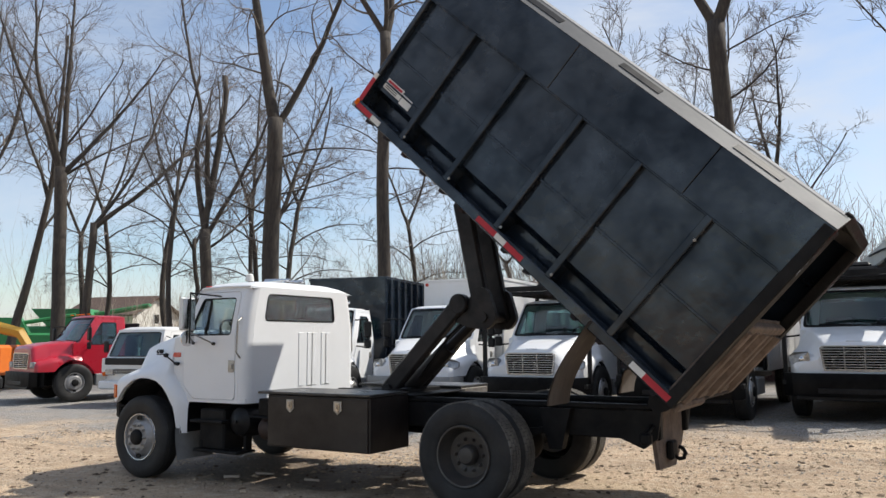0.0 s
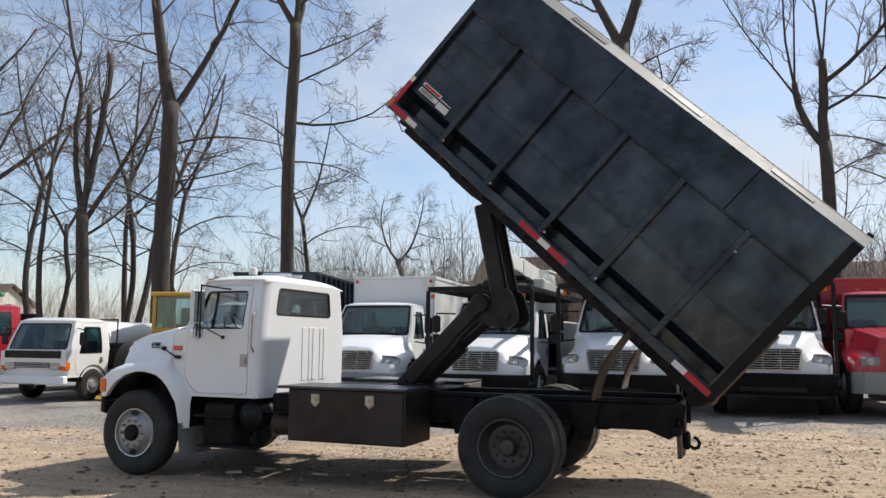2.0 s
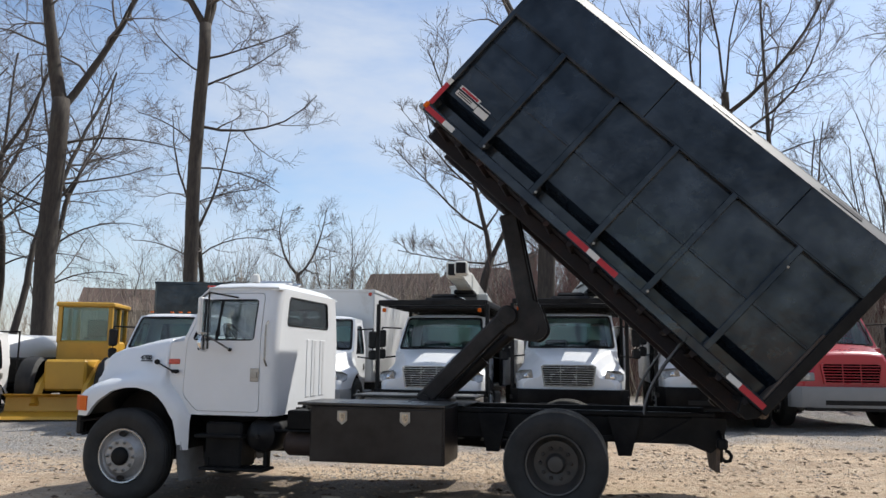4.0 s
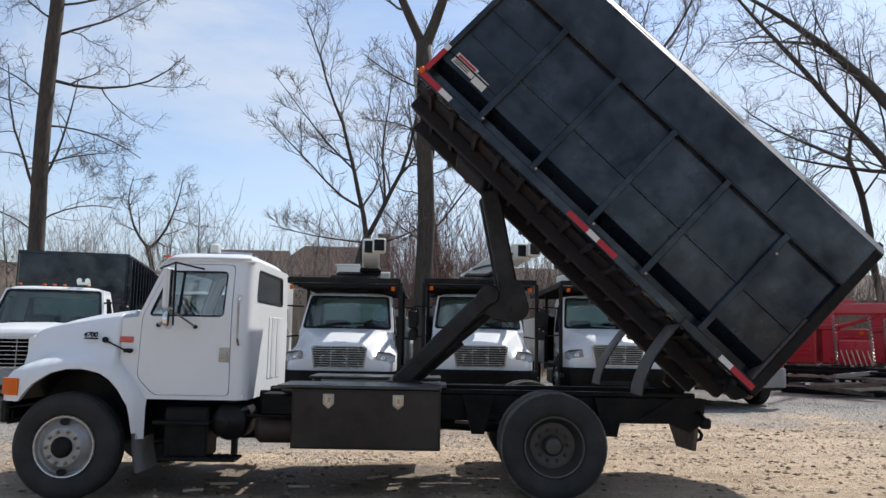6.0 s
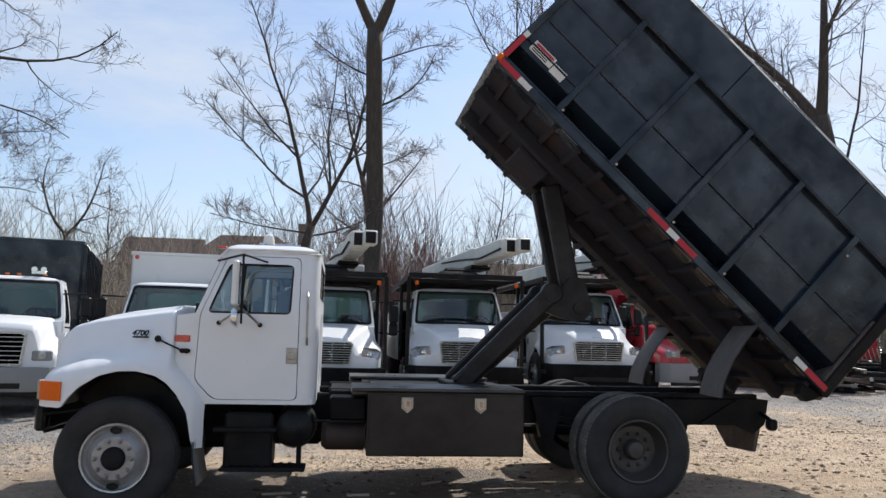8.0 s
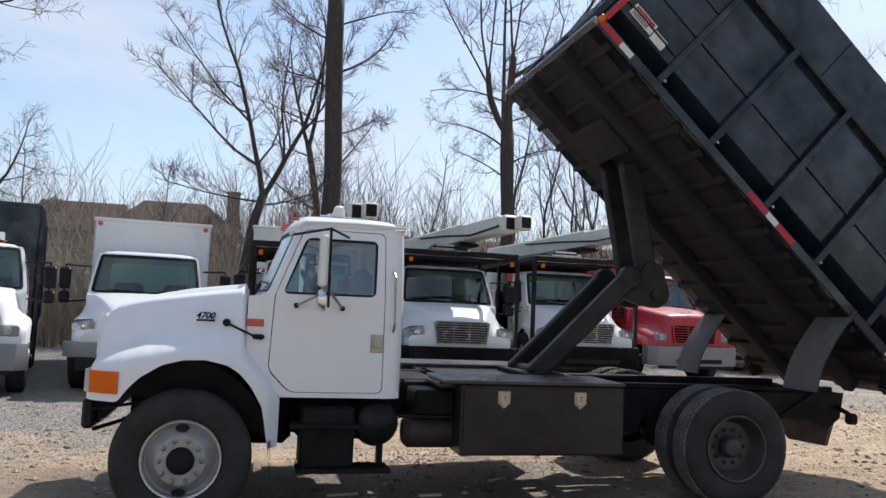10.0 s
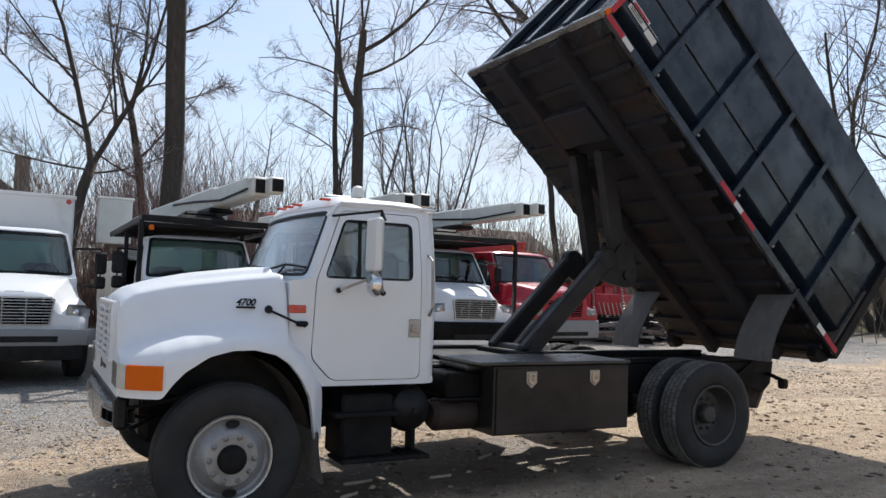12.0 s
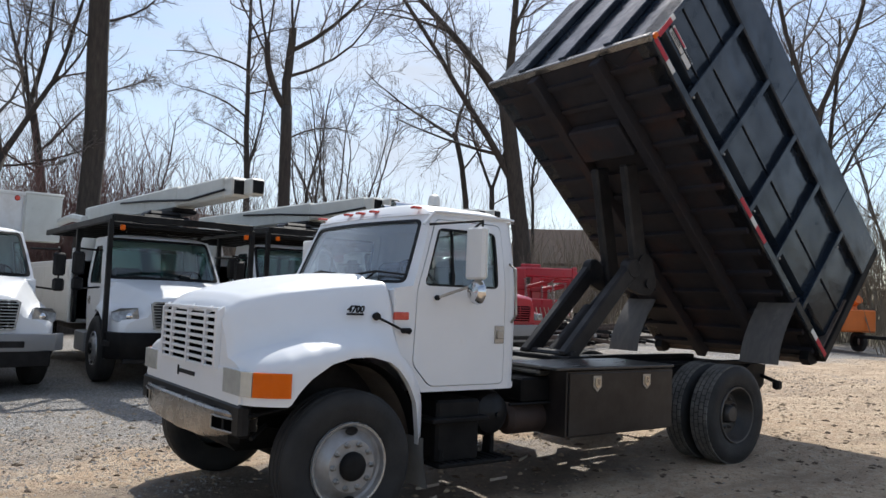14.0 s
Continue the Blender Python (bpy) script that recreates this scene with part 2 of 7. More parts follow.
SHADED_CLOD = mat("dark_bark_lumps", (0.075, 0.05, 0.034), 0.95, other=(0.17, 0.12, 0.08), scale=19, amount=0.95)
CHIP = mat("bark_and_wood_chips", (0.62, 0.49, 0.34), 0.9, other=(0.13, 0.09, 0.055), scale=23, amount=1.0)
CAB_GLASS = glass("cab_glass", (0.88, 0.94, 0.93), lift_by=0.11)
WIND_GLASS = glass("windshield_glass", (0.66, 0.74, 0.75), gloss=0.24, lift_by=0.33)
DIM_GLASS = glass("parked_truck_glass", (0.53, 0.70, 0.71), lift_by=0.10)


# ---- building helpers ----
class Shape:
    """Vertices and faces gathered for one mesh."""

    def __init__(self):
        self.v, self.f = [], []

    def add(self, verts, faces):
        k = len(self.v)
        self.v += [tuple(p) for p in verts]
        self.f += [tuple(k + i for i in f) for f in faces]
        return self

    def box(self, x0, x1, y0, y1, z0, z1, b=0.008, m=None):
        """A box with chamfered edges."""
        lo, hi = (x0, y0, z0), (x1, y1, z1)
        b = min(b, 0.45 * min(hi[i] - lo[i] for i in range(3)))
        at, verts = {}, []
        for c in range(8):
            s = [(c >> i) & 1 for i in range(3)]
            for a in range(3):
                p = [(hi if s[i] else lo)[i] + (0 if i == a else (-b if s[i] else b)) for i in range(3)]
                at[c, a] = len(verts)
                verts.append(m @ Vector(p) if m else p)
        faces = []
        for a in range(3):
            u, w = (a + 1) % 3, (a + 2) % 3
            for s in (0, 1):
                q = [at[(s << a) | (i << u) | (j << w), a] for i, j in ((0, 0), (1, 0), (1, 1), (0, 1))]
                faces.append(q if s else q[::-1])
            for i in (0, 1):
                for j in (0, 1):
                    c0, c1 = (i << u) | (j << w), (1 << a) | (i << u) | (j << w)
                    q = [at[c0, u], at[c1, u], at[c1, w], at[c0, w]]
                    faces.append(q if i == j else q[::-1])
        for c in range(8):
            q = [at[c, 0], at[c, 1], at[c, 2]]
            faces.append(q if bin(c).count("1") % 2 else q[::-1])
        return self.add(verts, faces)

    def tube(self, pts, radii, n=8, caps=True):
        pts = [Vector(p) for p in pts]
        if not isinstance(radii, (list, tuple)):
            radii = [radii] * len(pts)
        verts, faces, ref = [], [], None
        for i, p in enumerate(pts):
            d = (pts[min(i + 1, len(pts) - 1)] - pts[max(i - 1, 0)]).normalized()
            if ref is None:
                ref = d.orthogonal().normalized()
            ref = (ref - d * ref.dot(d)).normalized()
            s = d.cross(ref)
            verts += [p + (ref * math.cos(2 * math.pi * k / n) + s * math.sin(2 * math.pi * k / n)) * radii[i] for k in range(n)]
        for i in range(len(pts) - 1):
            for k in range(n):
                k2 = (k + 1) % n
                faces.append((i * n + k, i * n + k2, (i + 1) * n + k2, (i + 1) * n + k))
        if caps:
            faces += [tuple(range(n))[::-1], tuple((len(pts) - 1) * n + k for k in range(n))]
        return self.add(verts, faces)

    def prism(self, poly, y0, y1, plane="xz"):
        """A flat outline drawn out from y0 to y1 along the axis that the plane leaves."""
        def put(a, b, c):
            return {"xz": (a, c, b), "xy": (a, b, c), "yz": (c, a, b)}[plane]
        n = len(poly)
        area = sum(poly[i][0] * poly[(i + 1) % n][1] - poly[(i + 1) % n][0] * poly[i][1] for i in range(n))
        turn = (area > 0) == (plane == "xz")
        verts = [put(a, b, y0) for a, b in poly] + [put(a, b, y1) for a, b in poly]
        faces = [tuple(range(n)), tuple(range(n, 2 * n))[::-1]] + [(i, n + i, n + (i + 1) % n, (i + 1) % n) for i in range(n)]
        return self.add(verts, faces if turn else [q[::-1] for q in faces])

    def lathe(self, profile, n=32, at=(0, 0, 0), axis="y"):
        """Profile of (radius, height) turned round an axis."""
        verts, faces = [], []
        for r, h in profile:
            for k in range(n):
                a = 2 * math.pi * k / n
                c, s = r * math.cos(a), r * math.sin(a)
                p = {"y": (c, h, s), "z": (c, s, h), "x": (h, c, s)}[axis]
                verts.append(tuple(p[i] + at[i] for i in range(3)))
        for i in range(len(profile) - 1):
            for k in range(n):
                k2 = (k + 1) % n
                faces.append((i * n + k, i * n + k2, (i + 1) * n + k2, (i + 1) * n + k))
        return self.add(verts, faces)

    def grid(self, rows):
        """Rows of points joined into a sheet."""
        n = len(rows[0])
        return self.add([p for r in rows for p in r],
                        [(i * n + j, i * n + j + 1, (i + 1) * n + j + 1, (i + 1) * n + j) for i in range(len(rows) - 1) for j in range(n - 1)])

    def ring(self, outer, inner, put, thick):
        """A panel with a hole: both outlines in the panel's plane, put(a, b, depth) gives the place."""
        c = (sum(p[0] for p in inner) / len(inner), sum(p[1] for p in inner) / len(inner))
        angles = sorted({round(math.atan2(p[1] - c[1], p[0] - c[0]), 4) for p in list(outer) + list(inner)} | {round(-3.1 + 0.196 * k, 4) for k in range(32)})
        o, i = cut(outer, c, angles), cut(inner, c, angles)
        n = len(angles)
        verts = [put(*p, d) for d in (0, thick) for ringpts in (o, i) for p in ringpts]
        faces = []
        for k in range(n):
            j = (k + 1) % n
            faces += [(k, j, n + j, n + k), (2 * n + k, 3 * n + k, 3 * n + j, 2 * n + j), (n + k, n + j, 3 * n + j, 3 * n + k), (k, 2 * n + k, 2 * n + j, j)]
        return self.add(verts, faces)

    def sheet(self, outline, put, thick):
        n = len(outline)
        verts = [put(*p, 0) for p in outline] + [put(*p, thick) for p in outline]
        return self.add(verts, [tuple(range(n)), tuple(range(n, 2 * n))[::-1]] + [(i, n + i, n + (i + 1) % n, (i + 1) % n) for i in range(n)])


def cut(poly, c, angles):
    """Where rays from c at those angles leave the outline."""
    out, n = [], len(poly)
    for a in angles:
        dx, dy = math.cos(a), math.sin(a)
        best = 0.0
        for k in range(n):
            (x1, y1), (x2, y2) = poly[k], poly[(k + 1) % n]
            ex, ey = x2 - x1, y2 - y1
            det = dx * ey - dy * ex
            if abs(det) < 1e-9:
                continue
            s = ((x1 - c[0]) * ey - (y1 - c[1]) * ex) / det
            u = ((x1 - c[0]) * dy - (y1 - c[1]) * dx) / det
            if s > 0 and -1e-3 <= u <= 1.001:
                best = max(best, s)
        out.append((c[0] + best * dx, c[1] + best * dy))
    return out


def soft_corners(poly, r, k=4):
    out, n = [], len(poly)
    for i in range(n):
        p, a, b = Vector(poly[i]), Vector(poly[i - 1]), Vector(poly[(i + 1) % n])
        u, w = (a - p), (b - p)
        q = min(r, 0.45 * u.length, 0.45 * w.length)
        s, e = p + u.normalized() * q, p + w.normalized() * q
        for j in range(k + 1):
            t = j / k
            out.append(tuple(s * (1 - t) ** 2 + p * 2 * t * (1 - t) + e * t ** 2))
    return out


def part(name, shape, material, parent, label="", smooth=None, recalc=True):
    me = bpy.data.meshes.new(name)
    me.from_pydata(shape.v, [], shape.f)
    if recalc:
        bm = bmesh.new()
        bm.from_mesh(me)
        bmesh.ops.recalc_face_normals(bm, faces=bm.faces)
        bm.to_mesh(me)
        bm.free()
    me.materials.append(material)
    if smooth is not None:
        me.polygons.foreach_set("use_smooth", [True] * len(me.polygons))
        me.set_sharp_from_angle(angle=radians(smooth))
    ob = new(name, me)
    if parent:
        ob.parent = parent
    if label:
        ob["label"] = label
    return ob


def share(name, ob, parent, m=None):
    """Another object on the same mesh."""
    o = new(name, ob.data)
    o.parent = parent
    if m:
        o.matrix_basis = m
    return o


def thing(name, label, category, at=(0, 0, 0), turn=0.0, group="", kind=""):
    ob = new(name)
    ob.matrix_basis = pose(*at, 0, 0, turn)
    return tagged(ob, label, category, group, kind)


def lerp_keys(keys, x):
    """Smoothly between rows of numbers, keyed by their first."""
    if x <= keys[0][0]:
        return keys[0][1:]
    for a, b in zip(keys, keys[1:]):
        if x <= b[0]:
            t = (x - a[0]) / (b[0] - a[0])
            return tuple(p + (q - p) * t for p, q in zip(a[1:], b[1:]))
    return keys[-1][1:]


def ground_z(x, y):
    t = min(max((y - 2.0) / 6.0, 0.0), 1.0)
    t = t * t * (3 - 2 * t)
    base = 0.072 + 0.014 * min(max(x, -4.0), 12.0)
    east = min(max((x - 29.0) / 14.0, 0.0), 1.0)   # the bank beyond the yard
    return (1 - t) * base + t * (0.08 + 0.02 * min(max(x, 0.0), 12.0)) + 2.9 * east * east * (3 - 2 * east)


def lettering(words, size, shear, material, parent, name):
    """Raised letters in the built-in font, as a mesh."""
    cu = bpy.data.curves.new(name, "FONT")
    cu.body, cu.size, cu.extrude, cu.shear, cu.offset = words, size, 0.004, shear, 0.002
    tmp = bpy.data.objects.new(name + "_curve", cu)
    me = bpy.data.meshes.new_from_object(tmp)
    bpy.data.objects.remove(tmp)
    me.materials.clear()
    me.materials.append(material)
    ob = new(name, me)
    ob.parent = parent
    return ob


# ---- wheels ----
def wheel_shapes(r, width, dish, rim_r=0.267):
    """Tyre, rim, hub and nut of a wheel whose outer face lies at y = 0 and whose body runs to y = width."""
    w = width
    tyre = Shape().lathe([(rim_r - 0.005, 0.03), (rim_r + 0.02, 0.012), (rim_r + 0.05, 0.008), (rim_r + 0.09, 0.002), (r * 0.82, 0.0), (r * 0.9, 0.006), (r * 0.96, 0.022),
                          (r * 0.985, 0.035), (r * 0.99, w * 0.3), (r * 0.99, w * 0.7), (r * 0.985, w - 0.035), (r * 0.96, w - 0.02), (r * 0.85, w), (rim_r, w - 0.02)], 56)
    tread = Shape()
    if dish < 0:   # steer tyre: plain ribs round the tread
        for y0, y1 in ((0.045, w * 0.26), (w * 0.30, w * 0.48), (w * 0.52, w * 0.70), (w * 0.74, w - 0.045)):
            tread.lathe([(r * 0.975, y0), (r, y0 + 0.004), (r, y1 - 0.004), (r * 0.975, y1)], 56)
    n = 44
    for k in range(n if dish > 0 else 0):
        a = 2 * math.pi * k / n
        for j, (y0, y1) in enumerate(((0.03, w * 0.27), (w * 0.31, w * 0.49), (w * 0.53, w * 0.69), (w * 0.73, w - 0.03))):
            m = Matrix.Rotation(-(a + (j % 2) * math.pi / n), 4, "Y")
            tread.box(r * 0.968, r, y0, y1, -0.030, 0.030, 0.004, m)
    rim = Shape()
    if dish > 0:   # face set back inside the rim
        rim.lathe([(rim_r, 0.022), (rim_r - 0.008, 0.010), (rim_r - 0.018, 0.012), (rim_r - 0.03, 0.05), (rim_r - 0.05, dish * 0.8), (rim_r - 0.07, dish), (0.13, dish * 0.96), (0.12, dish), (0.07, dish)], 48)
    else:          # face bulging outwards
        rim.lathe([(rim_r, 0.022), (rim_r - 0.008, 0.008), (rim_r - 0.02, 0.010), (rim_r - 0.03, 0.04), (rim_r - 0.045, 0.05), (rim_r - 0.085, 0.02), (0.165, -0.012), (0.16, -0.016), (0.105, -0.016), (0.07, -0.014)], 48)
    return tyre, tread, rim


def nut_shape():
    return Shape().lathe([(0.019, 0.012), (0.019, -0.012), (0.012, -0.018), (0.011, -0.034), (0.004, -0.036)], 6)


TYRE = {}


def wheel(name, parent, x, y, z, r, width, dish, side, rim_mat, nuts=10, twin_gap=0.0):
    """side -1: outer face towards -y. Shares its meshes with all wheels of that size."""
    key = (r, width, dish, rim_mat.name)
    hub = new(name)
    hub.parent = parent
    hub.matrix_basis = pose(x, y, z) @ (Matrix.Identity(4) if side < 0 else pose(0, 0, 0, 0, 0, 180))
    if key not in TYRE:
        t, tr, rm = wheel_shapes(r, width, dish)
        a = part("tyre", t, RUBBER, hub, smooth=40)
        b = part("tread", tr, TREAD if dish > 0 else RUBBER, hub)
        c = part("rim", rm, rim_mat, hub, smooth=35)
        face = dish if dish > 0 else -0.016
        p = 0.55 if dish < 0 else 1.0
        h = Shape().lathe([(0.09, face + 0.03), (0.09, face - 0.03 * p), (0.08, face - 0.065 * p), (0.066, face - 0.08 * p), (0.03, face - 0.084 * p), (0.0, face - 0.084 * p)], 24)
        d = part("hub", h, CHASSIS if dish < 0 else RIM_DARK, hub, smooth=35)
        nt = part("nut", nut_shape(), STEEL if dish < 0 else RIM_DARK, hub)
        nt.matrix_basis = pose(0.137, face, 0)
        e = part("rim_flange", Shape().lathe([(0.267, 0.016), (0.262, 0.006), (0.252, 0.008), (0.249, 0.02)], 48), RIM_EDGE if dish > 0 else GRILLE, hub, "worn bare rim edge", smooth=60)
        TYRE[key] = (a, b, c, d, e, nt, face)
    else:
        a, b, c, d, e, nt, face = TYRE[key]
        for o in (a, b, c, d, e):
            share(o.name.split(".")[0], o, hub)
        share("nut", nt, hub, pose(0.137, face, 0))
    for k in range(1, nuts):
        q = 2 * math.pi * k / nuts
        share("nut", nt, hub, pose(0.137 * math.cos(q), face, 0.137 * math.sin(q)))
    if dish < 0:
        for s in (1, -1):
            o = part("hand_hole", Shape().lathe([(0.0, 0.004), (0.03, 0.004), (0.034, -0.006), (0.03, -0.008), (0.027, 0.0), (0.0, 0.001)], 16), BLACKP, hub, smooth=40)
            o.matrix_basis = pose(0.0, 0.012, 0.213 * s) @ Matrix.Diagonal((1.35, 1, 0.8, 1))
    return hub


# ---- cab shell shared by all trucks ----
def cab_shell(root, p, paint, side_pane=CAB_GLASS, front_pane=WIND_GLASS, detail=True):
    """p: yc, hw, top (half width at the roof), z0, zb, zr, xa0, xa1, xr, door, window, rear window (y0, y1, z0, z1), roof height."""
    yc, hw, top, z0, zb, zr, xa0, xa1, xr = (p[k] for k in ("yc", "hw", "top", "z0", "zb", "zr", "xa0", "xa1", "xr"))
    rc = 0.11
    cab = new("cab")
    cab.parent = root

    def wide(z):
        t = min(max((z - zb) / (zr - zb), 0), 1)
        return hw + (top - hw) * t ** 1.3 - 0.012 * max(0.0, (1.25 - z) / 0.4) ** 2 * (z < 1.25)

    def side_put(s, off=0.0):
        return lambda x, z, d: (x, yc + s * (wide(z) + off - d), z)

    outline = [(xa0 - 0.14, zb - 0.02), (xa0 - 0.14, z0 + 0.28), (p.get("foot", xa0 - 0.02), z0), (xr - rc, z0), (xr - rc, zr), (xa1, zr), (xa0, zb)]
    walls = Shape()
    for s in (-1, 1):
        walls.ring(outline, soft_corners(p["door"], 0.05), side_put(s), 0.035)
    # rounded rear corners
    for s in (-1, 1):
        rows = []
        for z in (z0, 1.3, zb, (zb + zr) / 2, zr):
            rows.append([(xr - rc + rc * math.sin(a), yc + s * (wide(z) - rc + rc * math.cos(a)), z) for a in (0, 0.3, 0.6, 0.9, 1.2, math.pi / 2)])
        walls.grid(rows)

    def rear_put(y, z, d):
        return (xr - d, yc + y * (wide(z) - rc) / (hw - rc), z)

    b = hw - rc
    ry0, ry1, rz0, rz1 = p["rear"]
    walls.ring([(-b, z0), (b, z0), (b, zr), (-b, zr)], soft_corners([(ry0, rz0), (ry1, rz0), (ry1, rz1), (ry0, rz1)], 0.05), rear_put, 0.03)

    def front_put(y, s, d):
        z = zb + (zr - zb) * s
        return (xa0 + (xa1 - xa0) * s - 0.10 * (1 - (y / hw) ** 2) + d * 0.9, yc + y * wide(z) / hw, z - d * 0.2)

    inset, low_edge, high_edge, band = p.get("screen", (0.10, 0.05, 0.88, 0.015))
    ws = soft_corners([(-hw + inset, low_edge), (hw - inset, low_edge), (hw - inset, high_edge), (-hw + inset, high_edge)], 0.07)
    walls.ring([(-hw, -0.02), (-hw / 2, -0.02), (0, -0.02), (hw / 2, -0.02), (hw, -0.02), (hw, 1.0), (hw / 2, 1.0), (0, 1.0), (-hw / 2, 1.0), (-hw, 1.0)], ws, front_put, 0.04)
    # cowl closing the front below the windscreen
    walls.grid([[front_put(-hw + 2 * hw * k / 8, -0.02, 0) for k in range(9)], [(xa0 - 0.14, yc - hw + 2 * hw * k / 8, zb - 0.03) for k in range(9)]])
    walls.box(xa0 - 0.145, xa0 - 0.11, yc - hw + 0.004, yc + hw - 0.004, z0 + 0.27, zb - 0.03, 0.004)
    walls.box(p.get("foot", xa0 - 0.12), xr - 0.02, yc - hw + 0.03, yc + hw - 0.03, z0, z0 + 0.05, 0.01)
    part("cab_wall", walls, paint, cab, smooth=35)
    # roof
    rows = []
    x_front = xa1 - 0.10
    for i in range(13):
        u = i / 12
        x = x_front - 0.015 + (xr + 0.015 - x_front) * u
        row = []
        for j in range(13):
            w = -1 + j / 6
            edge = 1 - (1 - min(1, 4.0 * min(u, 1 - u))) ** 2.5
            shoulder = 1 - abs(w) ** 5
            bulge = 0.10 * (1 - w * w) * (1 - u) ** 6
            row.append((x - bulge + 0.10 * (1 - u) ** 6, yc + w * (top + 0.012), zr - 0.02 + p["roof"] * min(edge, 1) ** 0.6 * max(shoulder, 0) ** 0.6))
        rows.append(row)
    roof = Shape().grid(rows)
    roof.box(xa1 - 0.02, xr - 0.02, yc - top + 0.02, yc + top - 0.02, zr - 0.03, zr - 0.005, 0.005)
    part("roof", roof, paint, cab, smooth=50)
    # doors
    for s in (-1, 1):
        dr = Shape().ring(soft_corners([(x + 0.006 * (1 if x < 0.9 else -1), z + (0.006 if z < 1.5 else -0.006)) for x, z in p["door"]], 0.05), soft_corners(p["window"], 0.05), side_put(s, 0.003), 0.04)
        d = part("door", dr, paint, root if not detail else cab, smooth=30)
        part("door_pane", Shape().sheet(soft_corners(p["window"], 0.045), side_put(s, -0.016), 0.006), side_pane, d).visible_shadow = False
        seal = Shape().ring(soft_corners(p["window"], 0.05), [(x + (0.016 if x < p["vent"] else -0.016), z + (0.016 if z < (zb + zr) / 2 else -0.016)) for x, z in p["window"]], side_put(s, 0.001), 0.025)
        seal.box(p["vent"] - 0.012, p["vent"] + 0.012, yc + s * (wide(zb) - 0.01) - 0.006, yc + s * (wide(zb) - 0.01) + 0.006, p["window"][0][1], p["window"][0][1] + 0.1, 0.002)
        bar = side_put(s, -0.008)
        zt = p["window"][2][1]
        seal.tube([bar(p["vent"], p["window"][0][1], 0), bar(p["vent"] + 0.02, zt, 0)], 0.012, 6)
        part("window_seal", seal, BLACKP, d)
        h = Shape().box(p["handle"][0] - 0.045, p["handle"][0] + 0.045, -0.006, 0.006, -0.065, 0.065, 0.004)
        h.box(p["handle"][0] - 0.03, p["handle"][0] + 0.03, -0.022, -0.006, -0.03, 0.03, 0.004)
        hh = part("door_handle", h, STEEL, d, "metal paddle door handle")
        hh.matrix_basis = pose(0, yc + s * (hw + 0.005), p["handle"][1]) if s < 0 else pose(2 * p["handle"][0], yc + s * (hw + 0.005), p["handle"][1], 0, 0, 180)
    part("rear_pane", Shape().sheet(soft_corners([(ry0, rz0), (ry1, rz0), (ry1, rz1), (ry0, rz1)], 0.045), lambda y, z, d: rear_put(y, z, 0.012 + d), 0.005), p.get("rear_glass", side_pane), cab).visible_shadow = False
    part("rear_window_seal", Shape().ring(soft_corners([(ry0 - 0.008, rz0 - 0.008), (ry1 + 0.008, rz0 - 0.008), (ry1 + 0.008, rz1 + 0.008), (ry0 - 0.008, rz1 + 0.008)], 0.06),
                                          soft_corners([(ry0 + 0.006, rz0 + 0.006), (ry1 - 0.006, rz0 + 0.006), (ry1 - 0.006, rz1 - 0.006), (ry0 + 0.006, rz1 - 0.006)], 0.045), lambda y, z, d: rear_put(y, z, d - 0.004), 0.02), BLACKP, cab)
    pane_rows = []
    for u in (0.01, 0.3, 0.65, 0.99):
        pane_rows.append([front_put((-hw + inset + 0.005) + 2 * (hw - inset - 0.005) * k / 10, low_edge + (high_edge - low_edge) * u, 0.014) for k in range(11)])
    w = part("windshield", Shape().grid(pane_rows), front_pane, cab, smooth=60)
    w.visible_shadow = False
    part("windshield_seal", Shape().ring(soft_corners([(sy * (hw - inset + 0.015), sz) for sy, sz in ((-1, low_edge - 0.02), (1, low_edge - 0.02), (1, high_edge + 0.02), (-1, high_edge + 0.02))], 0.08),
                                         soft_corners([(sy * (hw - inset - band), sz) for sy, sz in ((-1, low_edge + band), (1, low_edge + band), (1, high_edge - band), (-1, high_edge - band))], 0.06), lambda y, s, d: front_put(y, s, d - 0.004), 0.012), BLACKP, cab)
    # inside
    seats = Shape()
    for y in (-0.5, 0.35):
        seats.box(xr - 0.75, xr - 0.25, yc + y - 0.25, yc + y + 0.25, z0 + 0.3, z0 + 0.48, 0.05)
        seats.box(xr - 0.36, xr - 0.22, yc + y - 0.24, yc + y + 0.24, z0 + 0.45, zb + 0.22, 0.05)
    part("seat", seats, SEAT, cab)
    dash = Shape().box(xa0 - 0.02, xa0 + 0.28, yc - hw + 0.08, yc + hw - 0.08, zb - 0.3, zb + 0.0, 0.05)
    part("dashboard", dash, BLACKP, cab)
    ang = pose(xa0 + 0.36, yc - 0.5, zb + 0.02, 0, 55, 0)
    st = Shape().tube([ang @ Vector((0.21 * math.cos(2 * math.pi * k / 20), 0.21 * math.sin(2 * math.pi * k / 20), 0)) for k in range(21)], 0.014, 6, False)
    st.tube([ang @ Vector((-0.2, 0, 0)), ang @ Vector((0.2, 0, 0))], 0.012, 6).tube([ang @ Vector((0, 0, 0)), ang @ Vector((0, 0, -0.3))], 0.025, 6)
    part("steering_wheel", st, BLACKP, cab)
    return cab, wide, front_put


